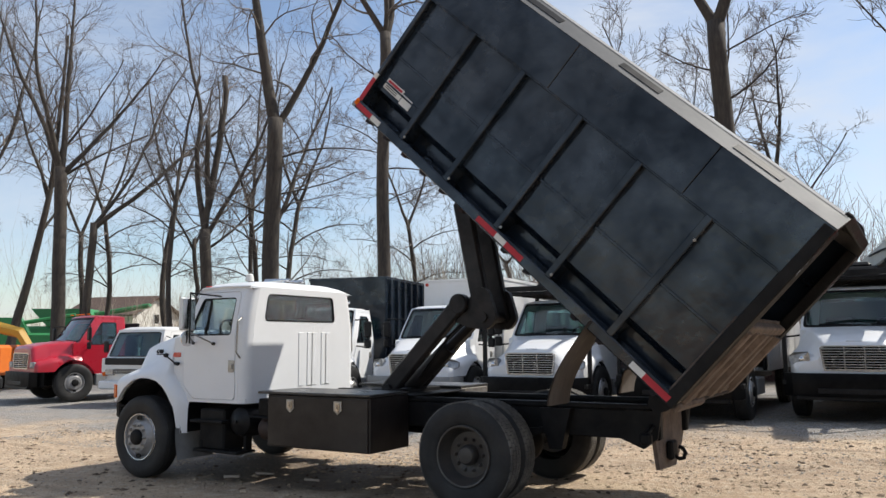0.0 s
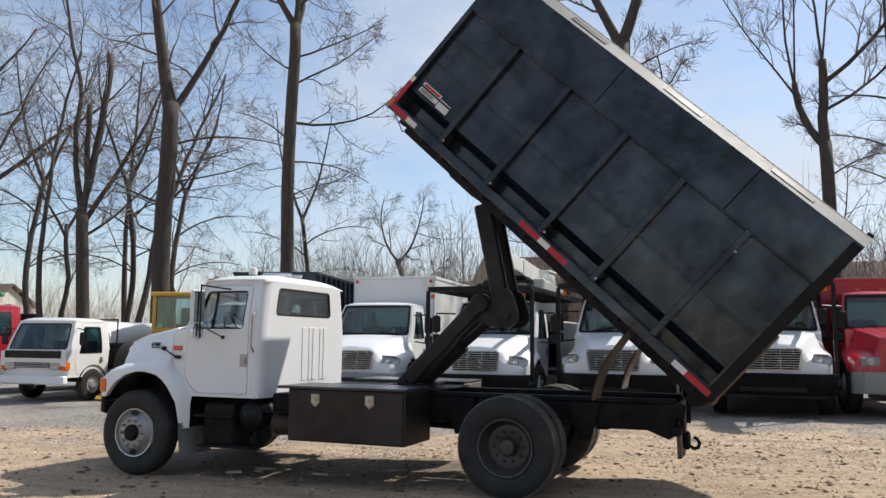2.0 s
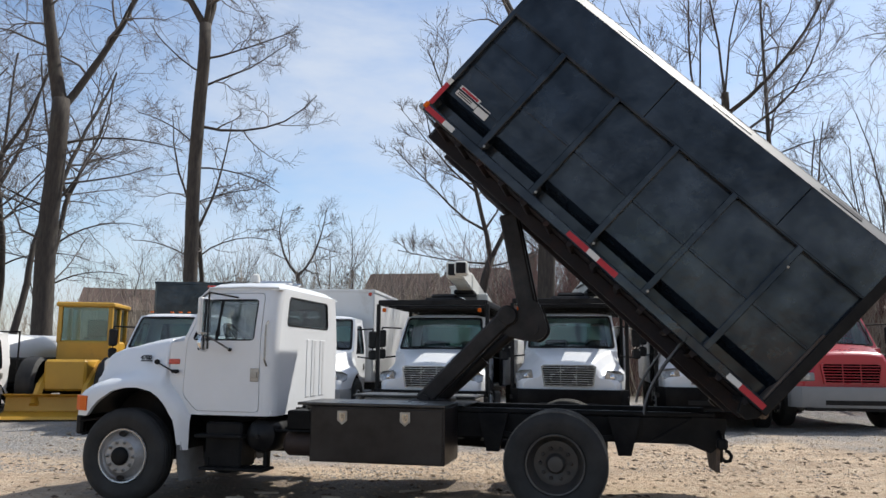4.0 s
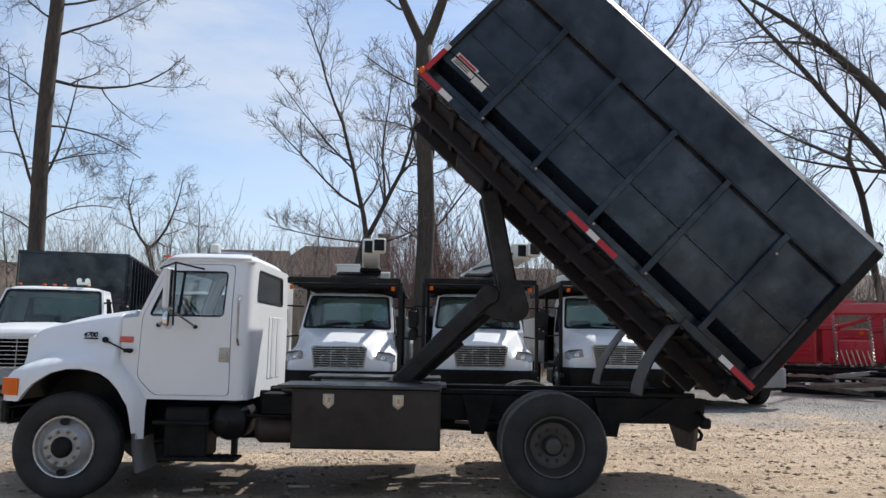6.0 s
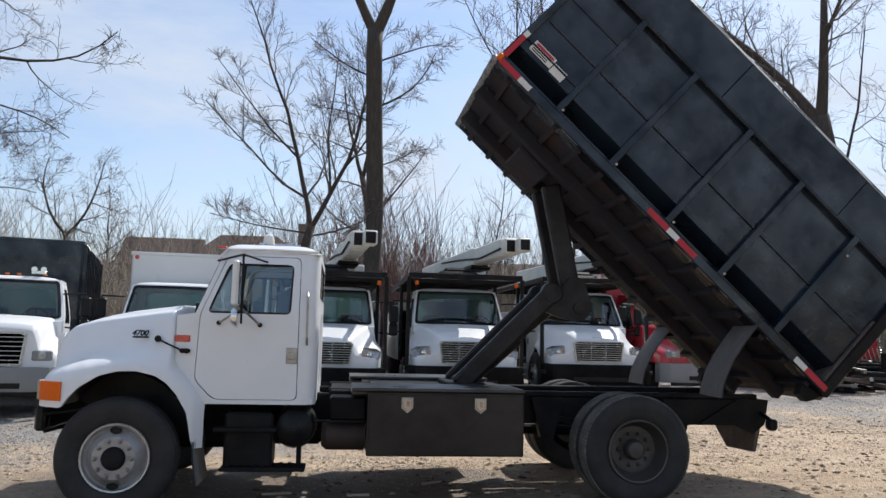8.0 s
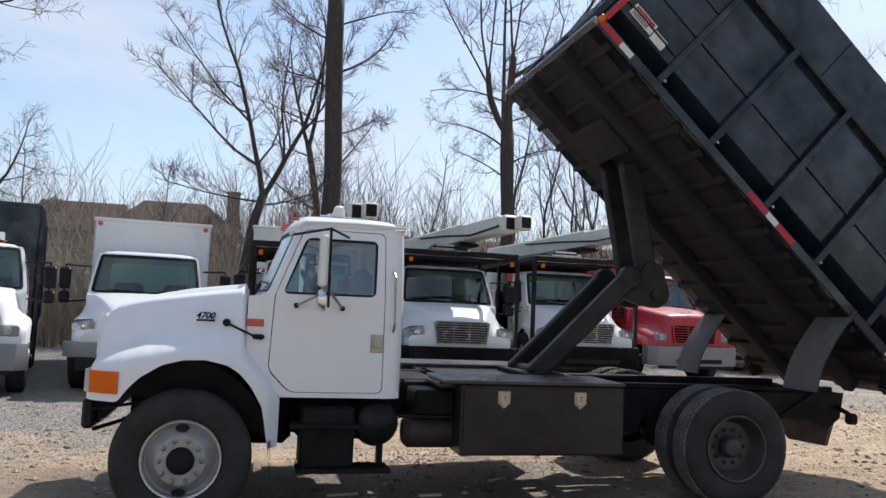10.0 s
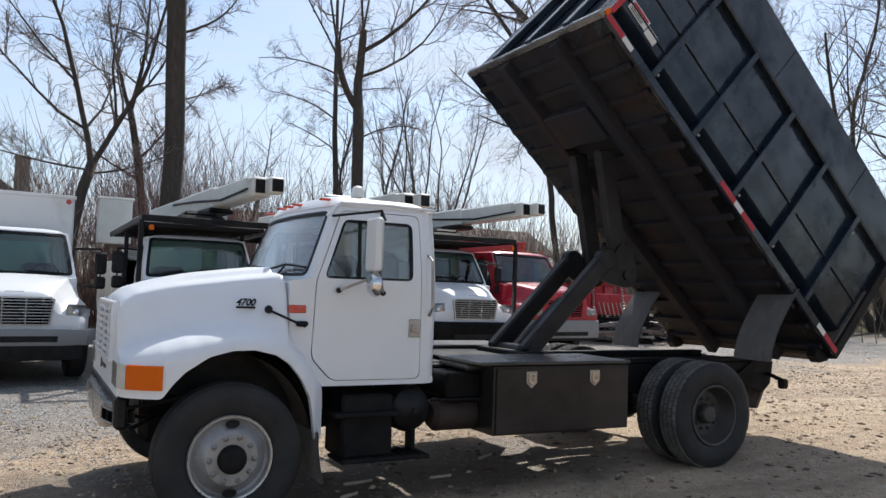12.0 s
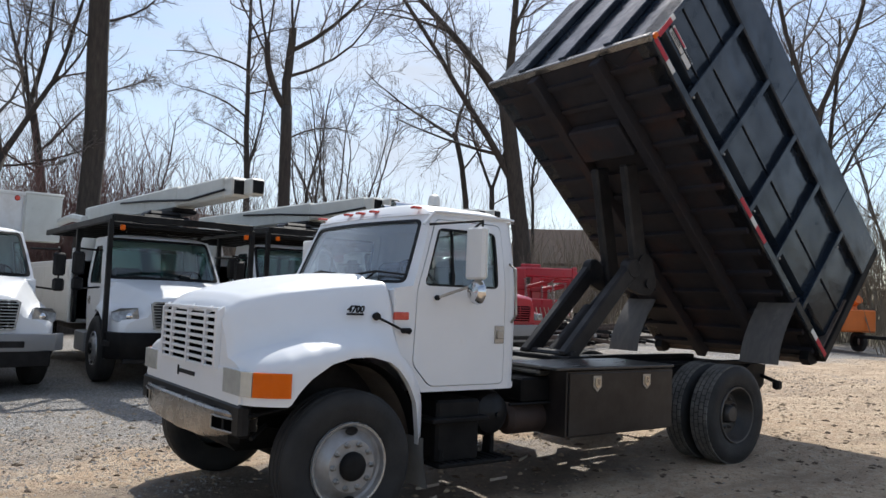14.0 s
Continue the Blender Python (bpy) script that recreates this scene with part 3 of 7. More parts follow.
def flare(ys, zs, yf, zf, ze):
    """The soft curve from the hood's side out to the fender's edge."""
    a, b, c, d = (ys, zs), (ys + 0.22 * (yf - ys), zf + 0.05), (yf + 0.0, zf + 0.025), (yf, ze)
    return [tuple(a[i] * (1 - t) ** 3 + 3 * b[i] * t * (1 - t) ** 2 + 3 * c[i] * t * t * (1 - t) + d[i] * t ** 3 for i in (0, 1)) for t in (0.2, 0.36, 0.5, 0.64, 0.76, 0.88, 1.0)]


def hood_rows(keys, yc, x0, x1, n, axle, arch, low_front, low_rear, lip=None, ridge=0.0):
    """Cross-sections of a hood with its fenders; ridge: how far the middle stands above the shoulders."""
    rows = []
    for i in range(n + 1):
        x = x0 + (x1 - x0) * i / n
        zt, yt, zs, ys, zf, yf = lerp_keys(keys, x)
        dx = x - axle[0]
        low = low_front if dx < 0 else low_rear
        if lip:
            low = max(low, lerp_keys(lip, dx)[0]) if lip[0][0] < dx < lip[-1][0] else low
        elif abs(dx) < arch:
            low = max(low, axle[1] + math.sqrt(arch * arch - dx * dx))
        low = min(low, zf - 0.03)
        h = ridge * min(max((x - x0 - 0.16) / 0.4, 0.0), 1.0) * (zt > 1.4)
        half = [(0, zt + 0.035 + h), (yt * 0.35, zt + 0.032 + h), (yt * 0.60, zt + 0.025 + h), (yt * 0.66, zt + 0.020 + h * 0.75), (yt * 0.69, zt + 0.018), (yt * 0.76, zt + 0.014), (yt - 0.07, zt), (yt - 0.025, zt - 0.018), (yt, zt - 0.06), ((yt + ys) / 2 + 0.005, (zt + zs) / 2 - 0.02), (ys, zs),
                ] + flare(ys, zs, yf, zf, max(zf - 0.11, low + 0.015)) + [(yf, low), (yf - 0.05, low)]
        rows.append([(x, yc - a, b) for a, b in half[::-1]] + [(x, yc + a, b) for a, b in half[1:]])
    return rows


# ---- the dump truck ----
truck = thing("dump_truck", "white dump truck with its black box body tipped up", "truck")
YC = -0.04   # middle of hood and chassis
CC = -0.11   # middle of the cab
CABP = dict(foot=0.62, yc=CC, hw=0.95, top=0.85, z0=0.93, zb=1.66, zr=2.20, xa0=0.51, xa1=0.715, xr=1.50, roof=0.105,
            door=[(0.525, 1.12), (0.675, 0.965), (1.352, 0.965), (1.342, 2.15), (0.735, 2.15), (0.545, 1.66)],
            window=[(0.60, 1.665), (1.275, 1.665), (1.285, 2.085), (0.755, 2.085)], vent=0.86, handle=(1.295, 1.33), rear=(-0.68, 0.55, 1.83, 2.12), rear_glass=WIND_GLASS)
cab, cab_wide, cab_front = cab_shell(truck, CABP, WHITE)
# pressed ribs on the cab's rear wall
ribs = Shape()
for y in (-0.10, 0.05, 0.12, 0.30, 0.37):
    ribs.box(1.495, 1.507, CC + y - 0.012, YC + y + 0.012, 1.08, 1.70, 0.005)
part("rear_wall_rib", ribs, WHITE, cab)
part("drip_rail", Shape().tube([(0.63, CC - 0.87, 2.10), (0.73, CC - 0.865, 2.20), (1.1, CC - 0.865, 2.208), (1.48, CC - 0.86, 2.20)], 0.012, 6), WHITE, cab)
for k, y in enumerate((-0.72, -0.2, 0.0, 0.2, 0.72)):
    part("clearance_lamp", Shape().box(0.635 - 0.05 * (1 - (y / 0.8) ** 2), 0.70, CC + y - 0.027, CC + y + 0.027, 2.222, 2.240, 0.006), REDLENS, cab)
part("beacon", Shape().lathe([(0.05, 0.0), (0.05, 0.03), (0.04, 0.075), (0.02, 0.09), (0.0, 0.092)], 16, (1.02, -0.55, 2.30), "z"), PAPER, cab, "small white round roof lamp", smooth=40)
horn = Shape().tube([(0.9, -0.15, 2.315), (1.28, -0.15, 2.33)], [0.045, 0.018], 10).tube([(0.95, 0.1, 2.315), (1.28, 0.1, 2.33)], [0.04, 0.016], 10)
horn.box(1.0, 1.06, -0.2, 0.15, 2.25, 2.31, 0.008).box(1.2, 1.24, -0.2, 0.15, 2.25, 2.32, 0.008)
part("air_horn", horn, CHROME, cab, "chrome twin air horn", smooth=40)

# hood and fenders, one tilting shell
HOOD = [(-0.655, 1.40, 0.60, 1.16, 0.70, 1.10, 0.985), (-0.625, 1.465, 0.63, 1.19, 0.74, 1.13, 1.045), (-0.54, 1.53, 0.68, 1.22, 0.78, 1.165, 1.12), (-0.44, 1.56, 0.71, 1.25, 0.82, 1.20, 1.17), (-0.30, 1.59, 0.76, 1.30, 0.88, 1.235, 1.18),
        (0.0, 1.635, 0.85, 1.40, 0.95, 1.265, 1.18), (0.15, 1.655, 0.91, 1.44, 0.98, 1.26, 1.175), (0.30, 1.675, 0.965, 1.46, 1.015, 1.235, 1.165), (0.352, 1.682, 0.975, 1.46, 1.02, 1.21, 1.16),
        (0.358, 1.35, 0.9, 1.3, 1.0, 1.205, 1.158), (0.46, 1.2, 0.8, 1.15, 0.95, 1.12, 1.145), (0.54, 1.1, 0.8, 1.06, 0.93, 1.03, 1.11), (0.585, 1.02, 0.8, 0.99, 0.92, 0.97, 1.06), (0.62, 0.97, 0.8, 0.95, 0.92, 0.93, 1.02)]
# edge of the wheel opening, from the axle
LIP = [(-0.435, 0.905), (-0.38, 0.985), (-0.31, 1.06), (-0.17, 1.15), (-0.03, 1.187), (0.11, 1.19), (0.255, 1.156), (0.34, 1.10), (0.42, 1.01), (0.50, 0.87), (0.53, 0.72), (0.546, 0.595)]
rows = hood_rows(HOOD, YC, -0.655, 0.62, 62, (0.0, 0.51), 0.68, 0.90, 0.585, LIP, 0.026)
shell = Shape().grid(rows)
shell.add(rows[0], [tuple(range(len(rows[0])))])
hood = part("hood", shell, WHITE, truck, "white fibreglass tilt hood with flared fenders", smooth=66)
part("front_panel", Shape().box(-0.668, -0.64, YC - 0.95, YC + 0.95, 0.86, 1.10, 0.014), WHITE, hood)
for s in (-1, 1):
    liner = Shape()
    arcs = [[(0.585 * math.cos(a), YC + s * y, 0.51 + 0.665 * math.sin(a)) for a in [0.12 + 2.38 * k / 20 for k in range(21)]] for y in (0.62, 1.08)]
    liner.grid(arcs)
    liner.add([arcs[0][k] for k in range(21)], [tuple(range(21))])
    part("wheel_well", liner, BLACKP, hood, smooth=40)
    part("splash_panel", Shape().grid([[(0.567 * math.cos(a), YC + s * y, 0.51 + 0.645 * math.sin(a)) for a in [0.16 + 1.02 * k / 10 for k in range(11)]] for y in (0.60, 0.70, 0.97)]), SPLASH, hood, "mud-splashed brown liner", smooth=40)
# grille: near-black slab painting the shade of the opening, with white bars
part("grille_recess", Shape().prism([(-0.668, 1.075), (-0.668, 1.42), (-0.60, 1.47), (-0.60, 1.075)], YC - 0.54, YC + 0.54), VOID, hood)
for k in range(9):
    z = 1.078 + 0.047 * k
    part("grille_bar", Shape().box(-0.684, -0.658, YC - 0.55, YC + 0.55, z - 0.0105, z + 0.0105, 0.003), WHITE, hood)
for y, half in ((-0.55, 0.018), (-0.345, 0.013), (0.0, 0.013), (0.345, 0.013), (0.55, 0.018)):
    part("grille_upright", Shape().prism([(-0.690, 1.07), (-0.690, 1.44), (-0.64, 1.475), (-0.655, 1.07)], YC + y - half, YC + y + half), WHITE, hood)
part("name_plate", Shape().box(-0.674, -0.667, YC - 0.16, YC + 0.16, 0.985, 1.015, 0.003).box(-0.674, -0.667, YC + 0.17, YC + 0.20, 0.965, 1.035, 0.003), BLACKP, hood, "dark maker's plate, plain bar")
for s in (-1, 1):
    lamp = Shape().prism([(-0.678, -0.70), (-0.678, -0.985), (-0.637, -1.056), (-0.60, -1.03), (-0.60, -0.70)], 0.952, 1.098, "xy")
    lamp.v = [(a, YC - s * b, c) for a, b, c in lamp.v]
    part("headlamp", lamp, LENS_CLEAR, hood, "rectangular clear headlamp")
    sig = Shape().prism([(-0.634, -1.060), (-0.545, -1.133), (-0.44, -1.183), (-0.43, -1.13), (-0.598, -1.03)], 0.952, 1.098, "xy")
    if s > 0:
        sig.v = [(a, -b, c) for a, b, c in sig.v]
    sig.v = [(a, b + YC, c) for a, b, c in sig.v]
    part("turn_signal", sig, AMBER, hood, "amber wraparound turn signal")
    part("side_marker", Shape().box(0.36, 0.48, CC + s * 0.95 - 0.012, CC + s * 0.95 + 0.012, 1.425, 1.478, 0.006), REDLENS, cab, "dull red side marker lamp")
    latch = Shape().tube([(0.23, YC + s * 1.025, 1.44), (0.47, YC + s * 1.06, 1.335)], 0.008, 6).box(0.405, 0.49, YC + s * 1.05 - 0.018, YC + s * 1.05 + 0.018, 1.335, 1.372, 0.012)
    latch.lathe([(0.0, -0.02), (0.022, -0.02), (0.028, 0.0), (0.022, 0.02), (0.0, 0.02)], 12, (0.225, YC + s * 1.02, 1.445))
    part("hood_latch", latch, BLACKP, hood, "black rubber hood latch")
    badge = Shape()
    badge.box(0.02, 0.145, YC + s * 0.985 - 0.008, YC + s * 0.985 + 0.008, 1.448, 1.462, 0.003)
    part("badge_bar", badge, BLACKP, hood)
# the model number on the hood's side
o = lettering("4700", 0.062, 0.3, BLACKP, hood, "model_number")
o.matrix_basis = pose(0.015, YC - 0.995, 1.468, 86, 0, 0)

# bumper
prof = [(0.0, 0.0), (0.5, 0.0), (0.72, 0.012), (0.88, 0.045), (0.99, 0.12)]
rows = []
for y, back in [(-a, b) for a, b in prof[:0:-1]] + prof:
    low = 0.63 + 0.11 * min(abs(y) / 0.95, 1) ** 3
    sec = [(-0.712, 0.845), (-0.725, 0.83), (-0.725, low + 0.02), (-0.715, low), (-0.68, low), (-0.68, 0.845)]
    rows.append([(x + back, YC + y, z) for x, z in sec + sec[:1]])
part("bumper", Shape().grid(rows), DULL, truck, "worn dull steel front bumper", smooth=30)
part("bumper_filler", Shape().box(-0.68, -0.60, YC - 1.0, YC + 1.0, 0.70, 0.90, 0.02), BLACKP, truck)
for s in (-1, 1):
    edge = [(-0.727 + lerp_keys(prof, a)[0], YC + s * a) for a in (0.66, 0.72, 0.80, 0.88, 0.95)]
    # black sheet on the bumper face paints the slot's inner shade
    part("tow_slot", Shape().grid([[(x - 0.002, y, z) for x, y in edge] for z in (0.725, 0.805)]), VOID, truck)
    rim = [(x - 0.004, y, 0.725) for x, y in edge] + [(x - 0.004, y, 0.805) for x, y in edge[::-1]]
    part("slot_rim", Shape().tube(rim + rim[:1], 0.006, 6), STEEL, truck, "bright worn rim of a bumper slot")
    part("slot_web", Shape().box(edge[2][0] - 0.005, edge[2][0] + 0.01, edge[2][1] - 0.014, edge[2][1] + 0.014, 0.725, 0.805, 0.003), CHASSIS, truck)
    part("bumper_bracket", Shape().tube([(-0.62, YC + s * 1.0, 0.83), (-0.30, YC + s * 0.98, 0.88)], 0.012, 6).tube([(-0.60, YC + s * 1.0, 0.70), (-0.42, YC + s * 0.8, 0.74)], 0.014, 6), CHASSIS, truck)
# wipers
for y in (-0.45, 0.35):
    wp = Shape().tube([cab_front(y + 0.05, 0.0, -0.02), cab_front(y - 0.1, 0.16, -0.035)], 0.008, 6)
    wp.tube([cab_front(y - 0.42, 0.13, -0.03), cab_front(y - 0.1, 0.17, -0.035), cab_front(y + 0.16, 0.12, -0.03)], 0.009, 6)
    part("wiper", wp, BLACKP, cab)
# mirrors on both sides
for s in (-1, 1):
    mir = new("mirror")
    mir.parent = cab
    ym = YC + s * 1.27
    part("mirror_head", Shape().box(0.83, 0.88, ym - 0.098, ym + 0.098, 1.72, 2.08, 0.015), WHITE_OLD, mir, "white mirror back")
    part("mirror_glass", Shape().box(0.881, 0.886, ym - 0.088, ym + 0.088, 1.735, 2.065, 0.002), CHROME, mir)
    part("spot_mirror", Shape().lathe([(0.0, 0.82), (0.06, 0.83), (0.085, 0.86), (0.088, 0.88), (0.0, 0.883)], 20, (0, ym, 1.635), "x"), CHROME, mir, smooth=40)
    arm = Shape()
    for pts in ([(0.66, CC + s * 0.90, 2.10), (0.90, ym, 2.13), (0.90, ym, 2.0)], [(0.90, ym, 2.13), (0.905, ym, 1.58)], [(1.06, CC + s * 0.90, 2.10), (0.90, ym, 2.13)]):
        arm.tube(pts, 0.0095, 6)
    part("mirror_arm", arm, BLACKP, mir)
    for x, z in ((0.70, 1.585), (1.03, 1.575)):
        strut = part("mirror_strut", Shape().tube([(x, CC + s * 0.975, z), (0.905, ym, 1.70)], 0.0095, 6), STEEL, mir, "bright steel strut")
        part("knob", Shape().lathe([(0.0, -0.018), (0.017, -0.014), (0.02, 0.0), (0.017, 0.014), (0.0, 0.018)], 10, (x, CC + s * 0.975, z)), BLACKP, strut)
    part("grab_handle", Shape().tube([(1.405, CC + s * 0.92, 1.86), (1.41, CC + s * 0.985, 1.82), (1.415, CC + s * 1.0, 1.48), (1.415, CC + s * 0.95, 1.42)], 0.010, 8), STEEL, cab, "steel grab handle")

# chassis
chassis = new("chassis")
chassis.parent = truck
for s in (-1, 1):
    rail = Shape().box(-0.45, 5.78, s * 0.43 - 0.04, s * 0.43 + 0.04, 0.735, 0.985, 0.012)
    rail.box(1.6, 5.7, s * 0.43 - 0.05, s * 0.43 + 0.05, 0.985, 1.03, 0.008)
    part("frame_rail", rail, CHASSIS, chassis)
    hang = Shape().prism([(5.10, 0.75), (5.44, 0.74), (5.64, 0.66), (5.76, 0.75), (5.80, 0.98), (5.5, 0.99)], s * 0.47 - 0.03, s * 0.47 + 0.03)
    part("hinge_plate", hang, CHASSIS, chassis)
    spring = Shape()
    for k in range(6):
        L = 0.62 - 0.08 * k
        spring.tube([(4.24 - L, s * 0.52, 0.76 - 0.022 * k + 0.08 * L), (4.24, s * 0.52, 0.73 - 0.022 * k), (4.24 + L, s * 0.52, 0.76 - 0.022 * k + 0.08 * L)], 0.018, 4)
    part("leaf_spring", spring, CHASSIS, chassis)
    spring = Shape()
    for k in range(4):
        L = 0.5 - 0.07 * k
        spring.tube([(-L, s * 0.45, 0.64 - 0.02 * k + 0.1 * L), (0, s * 0.45, 0.60 - 0.02 * k), (L, s * 0.45, 0.64 - 0.02 * k + 0.1 * L)], 0.016, 4)
    part("leaf_spring", spring, CHASSIS, chassis)
    for x in (3.6, 4.86):
        part("spring_bracket", Shape().prism([(x - 0.15, 0.98), (x + 0.15, 0.98), (x + 0.06, 0.62), (x - 0.06, 0.62)], s * 0.52 - 0.05, s * 0.52 + 0.05), CHASSIS, chassis)
for x in (0.3, 2.0, 3.4, 4.9, 5.6):
    part("cross_member", Shape().box(x - 0.05, x + 0.05, -0.42, 0.42, 0.76, 0.93, 0.01), CHASSIS, chassis)
ax = Shape().tube([(4.24, -0.95, 0.59), (4.24, -0.25, 0.59), (4.24, 0.25, 0.59), (4.24, 0.95, 0.59)], 0.085, 12)
ax.lathe([(0.0, -0.2), (0.14, -0.17), (0.21, -0.05), (0.21, 0.05), (0.14, 0.17), (0.0, 0.2)], 20, (4.24, 0.05, 0.59))
part("rear_axle", ax, CHASSIS, chassis, smooth=40)
part("front_axle", Shape().tube([(0, -0.98, 0.51), (0, -0.7, 0.50), (0, -0.45, 0.43), (0, 0.45, 0.43), (0, 0.7, 0.50), (0, 0.95, 0.51)], 0.06, 8), CHASSIS, chassis)
part("drive_shaft", Shape().tube([(1.4, 0.0, 0.72), (4.1, 0.03, 0.61)], 0.05, 10), CHASSIS, chassis)
eng = Shape().box(-0.45, 0.75, -0.36, 0.34, 0.48, 1.2, 0.06).box(0.75, 1.6, -0.28, 0.26, 0.5, 0.95, 0.08)
part("engine", eng, CHASSIS, chassis)
part("hitch_plate", Shape().prism([(-0.50, 0.98), (-0.48, 0.76), (-0.37, 0.475), (0.14, 0.455), (0.37, 0.63), (0.48, 0.78), (0.50, 0.98)], 5.70, 5.735, "yz"), RUSTY, chassis, "rusty steel hitch plate")
part("bump_stop", Shape().box(5.67, 5.77, -0.73, -0.65, 0.72, 0.82, 0.02).tube([(5.72, -0.69, 0.80), (5.72, -0.45, 0.87)], 0.022, 8), CHASSIS, chassis)
part("hook", Shape().tube([(5.79, -0.1, 0.57), (5.83, -0.1, 0.545), (5.87, -0.1, 0.555), (5.885, -0.1, 0.60), (5.86, -0.1, 0.64), (5.83, -0.1, 0.65)], 0.018, 8).box(5.74, 5.80, -0.18, -0.02, 0.54, 0.70, 0.015), CHASSIS, chassis, "dark pintle hook")

for name, x, y, s in (("front_wheel", -0.01, -1.215, -1), ("front_wheel", -0.01, 1.14, 1)):
    wheel(name, truck, x, y, 0.522, 0.462, 0.235, -1, s, RIM)
for y, s in ((-1.165, -1), (1.215, 1)):
    wheel("rear_wheel", truck, 4.24, y, 0.587, 0.468, 0.24, 0.14, s, RIM_DARK)
    wheel("rear_wheel", truck, 4.24, y - s * 0.29, 0.587, 0.468, 0.24, 0.14, s, RIM_DARK, nuts=1)

# step, tanks
for s in (-1, 1):
    step = new("step_box")
    step.parent = truck
    part("box_body", Shape().box(0.78, 1.17, YC + s * 0.82 - 0.17, YC + s * 0.82 + 0.17, 0.42, 0.86, 0.02), CHASSIS, step)
    part("tread_plate", Shape().box(0.70, 1.20, YC + s * 0.92 - 0.14, YC + s * 0.92 + 0.14, 0.71, 0.745, 0.008), CHASSIS, step)
    low = Shape().box(0.76, 1.44, YC + s * 0.92 - 0.14, YC + s * 0.92 + 0.14, 0.40, 0.43, 0.008)
    for k in range(9):
        low.box(0.80 + 0.07 * k, 0.83 + 0.07 * k, YC + s * 0.92 - 0.13, YC + s * 0.92 + 0.13, 0.43, 0.437, 0.002)
    part("tread_plate", low, CHASSIS, step)
    part("hanger", Shape().box(0.80, 0.84, YC + s * 0.9 - 0.1, YC + s * 0.9 + 0.1, 0.42, 0.52, 0.006), CHASSIS, step)
    part("hanger", Shape().box(1.36, 1.40, YC + s * 0.84 - 0.05, YC + s * 0.84 + 0.05, 0.42, 0.6, 0.006), CHASSIS, step)
part("air_tank", Shape().lathe([(0.0, -1.02), (0.09, -1.0), (0.15, -0.96), (0.172, -0.90), (0.175, -0.55), (0.15, -0.48), (0.0, -0.46)], 24, (1.34, 0, 0.735)).tube([(1.34, -1.04, 0.735), (1.34, -1.02, 0.735)], 0.02, 8), BLACKP, truck, "round black tank end", smooth=35)
for s in (-1, 1):
    flap = Shape().grid([[(0.555 + 0.05 * t * t, YC + s * y, 0.64 - 0.34 * t) for t in (0, 0.25, 0.5, 0.75, 1.0)] for y in (0.62, 0.79, 0.96, 1.13)])
    flap.grid([[(0.567 + 0.05 * t * t, YC + s * y, 0.64 - 0.34 * t) for t in (0, 0.25, 0.5, 0.75, 1.0)] for y in (0.62, 0.79, 0.96, 1.13)])
    part("mud_flap", flap, FLAP_LIGHT, truck, "light grey front mud flap", smooth=60)

# toolboxes: near and far side
for s in (-1, 1):
    tb = new("toolbox")
    tb.parent = truck
    y0, y1 = (-1.165, -0.50) if s < 0 else (0.55, 1.19)
    part("box_body", Shape().box(1.93, 3.24, y0 + 0.012, y1, 0.535, 1.055, 0.008), TOOLBOX if s < 0 else STEEL, tb, "" if s < 0 else "bare aluminium box body")
    part("lid", Shape().box(1.80, 3.245, y0 - 0.004, y1, 1.058, 1.085, 0.006).box(1.80, 1.96, y0 + 0.2, y1, 1.0, 1.058, 0.02), LID, tb)
    dy = y0 if s < 0 else y1
    part("box_door", Shape().box(1.95, 3.22, dy - 0.004, dy + 0.01, 0.55, 1.035, 0.004), TOOLBOX, tb)
    if s > 0:
        part("inner_panel", Shape().box(1.97, 3.14, y0 + 0.002, y0 + 0.012, 0.60, 1.03, 0.003), CHASSIS, tb)
    for x in (2.255, 2.865):
        la = new("latch")
        la.parent = tb
        out = -1 if s < 0 else 1
        sh = [(x - 0.048, 1.012), (x + 0.048, 1.012), (x + 0.048, 0.925), (x, 0.885), (x - 0.048, 0.925)]
        part("latch_plate", Shape().prism(sh, dy + out * 0.004, dy + out * 0.012), STEEL, la)
        part("latch_pull", Shape().prism([(x - 0.028, 0.995), (x + 0.028, 0.995), (x + 0.028, 0.935), (x, 0.91), (x - 0.028, 0.935)], dy + out * 0.012, dy + out * 0.02), BRASSY, la)
        part("latch_slot", Shape().box(x - 0.008, x + 0.018, min(dy + out * 0.02, dy + out * 0.024), max(dy + out * 0.02, dy + out * 0.024), 0.94, 0.985, 0.001), DULL, la)
# front plate of the near toolbox's mount and frame filler behind the cab
part("deck_plate", Shape().box(1.62, 1.93, -0.60, 0.60, 0.985, 1.02, 0.008).box(2.0, 3.3, -0.5, 0.55, 1.03, 1.045, 0.004), CHASSIS, truck)
part("frame_filler", Shape().box(1.62, 1.925, -0.98, -0.62, 0.80, 0.99, 0.015), BUMPER, truck)
part("muffler", Shape().tube([(1.56, -0.82, 0.665), (1.60, -0.82, 0.665), (1.925, -0.82, 0.665)], [0.09, 0.125, 0.125], 20), MUFFLER, truck, "rusty brown muffler", smooth=40)
part("fuel_pipe", Shape().tube([(1.50, -0.97, 0.793), (1.92, -0.985, 0.793)], 0.011, 8), CHASSIS, truck)

# ---- the tipped box ----
ALPHA = math.atan2(2.91, 3.085)
HINGE = Vector((6.04, 0, 1.05))
box = new("dump_body")
box.parent = truck
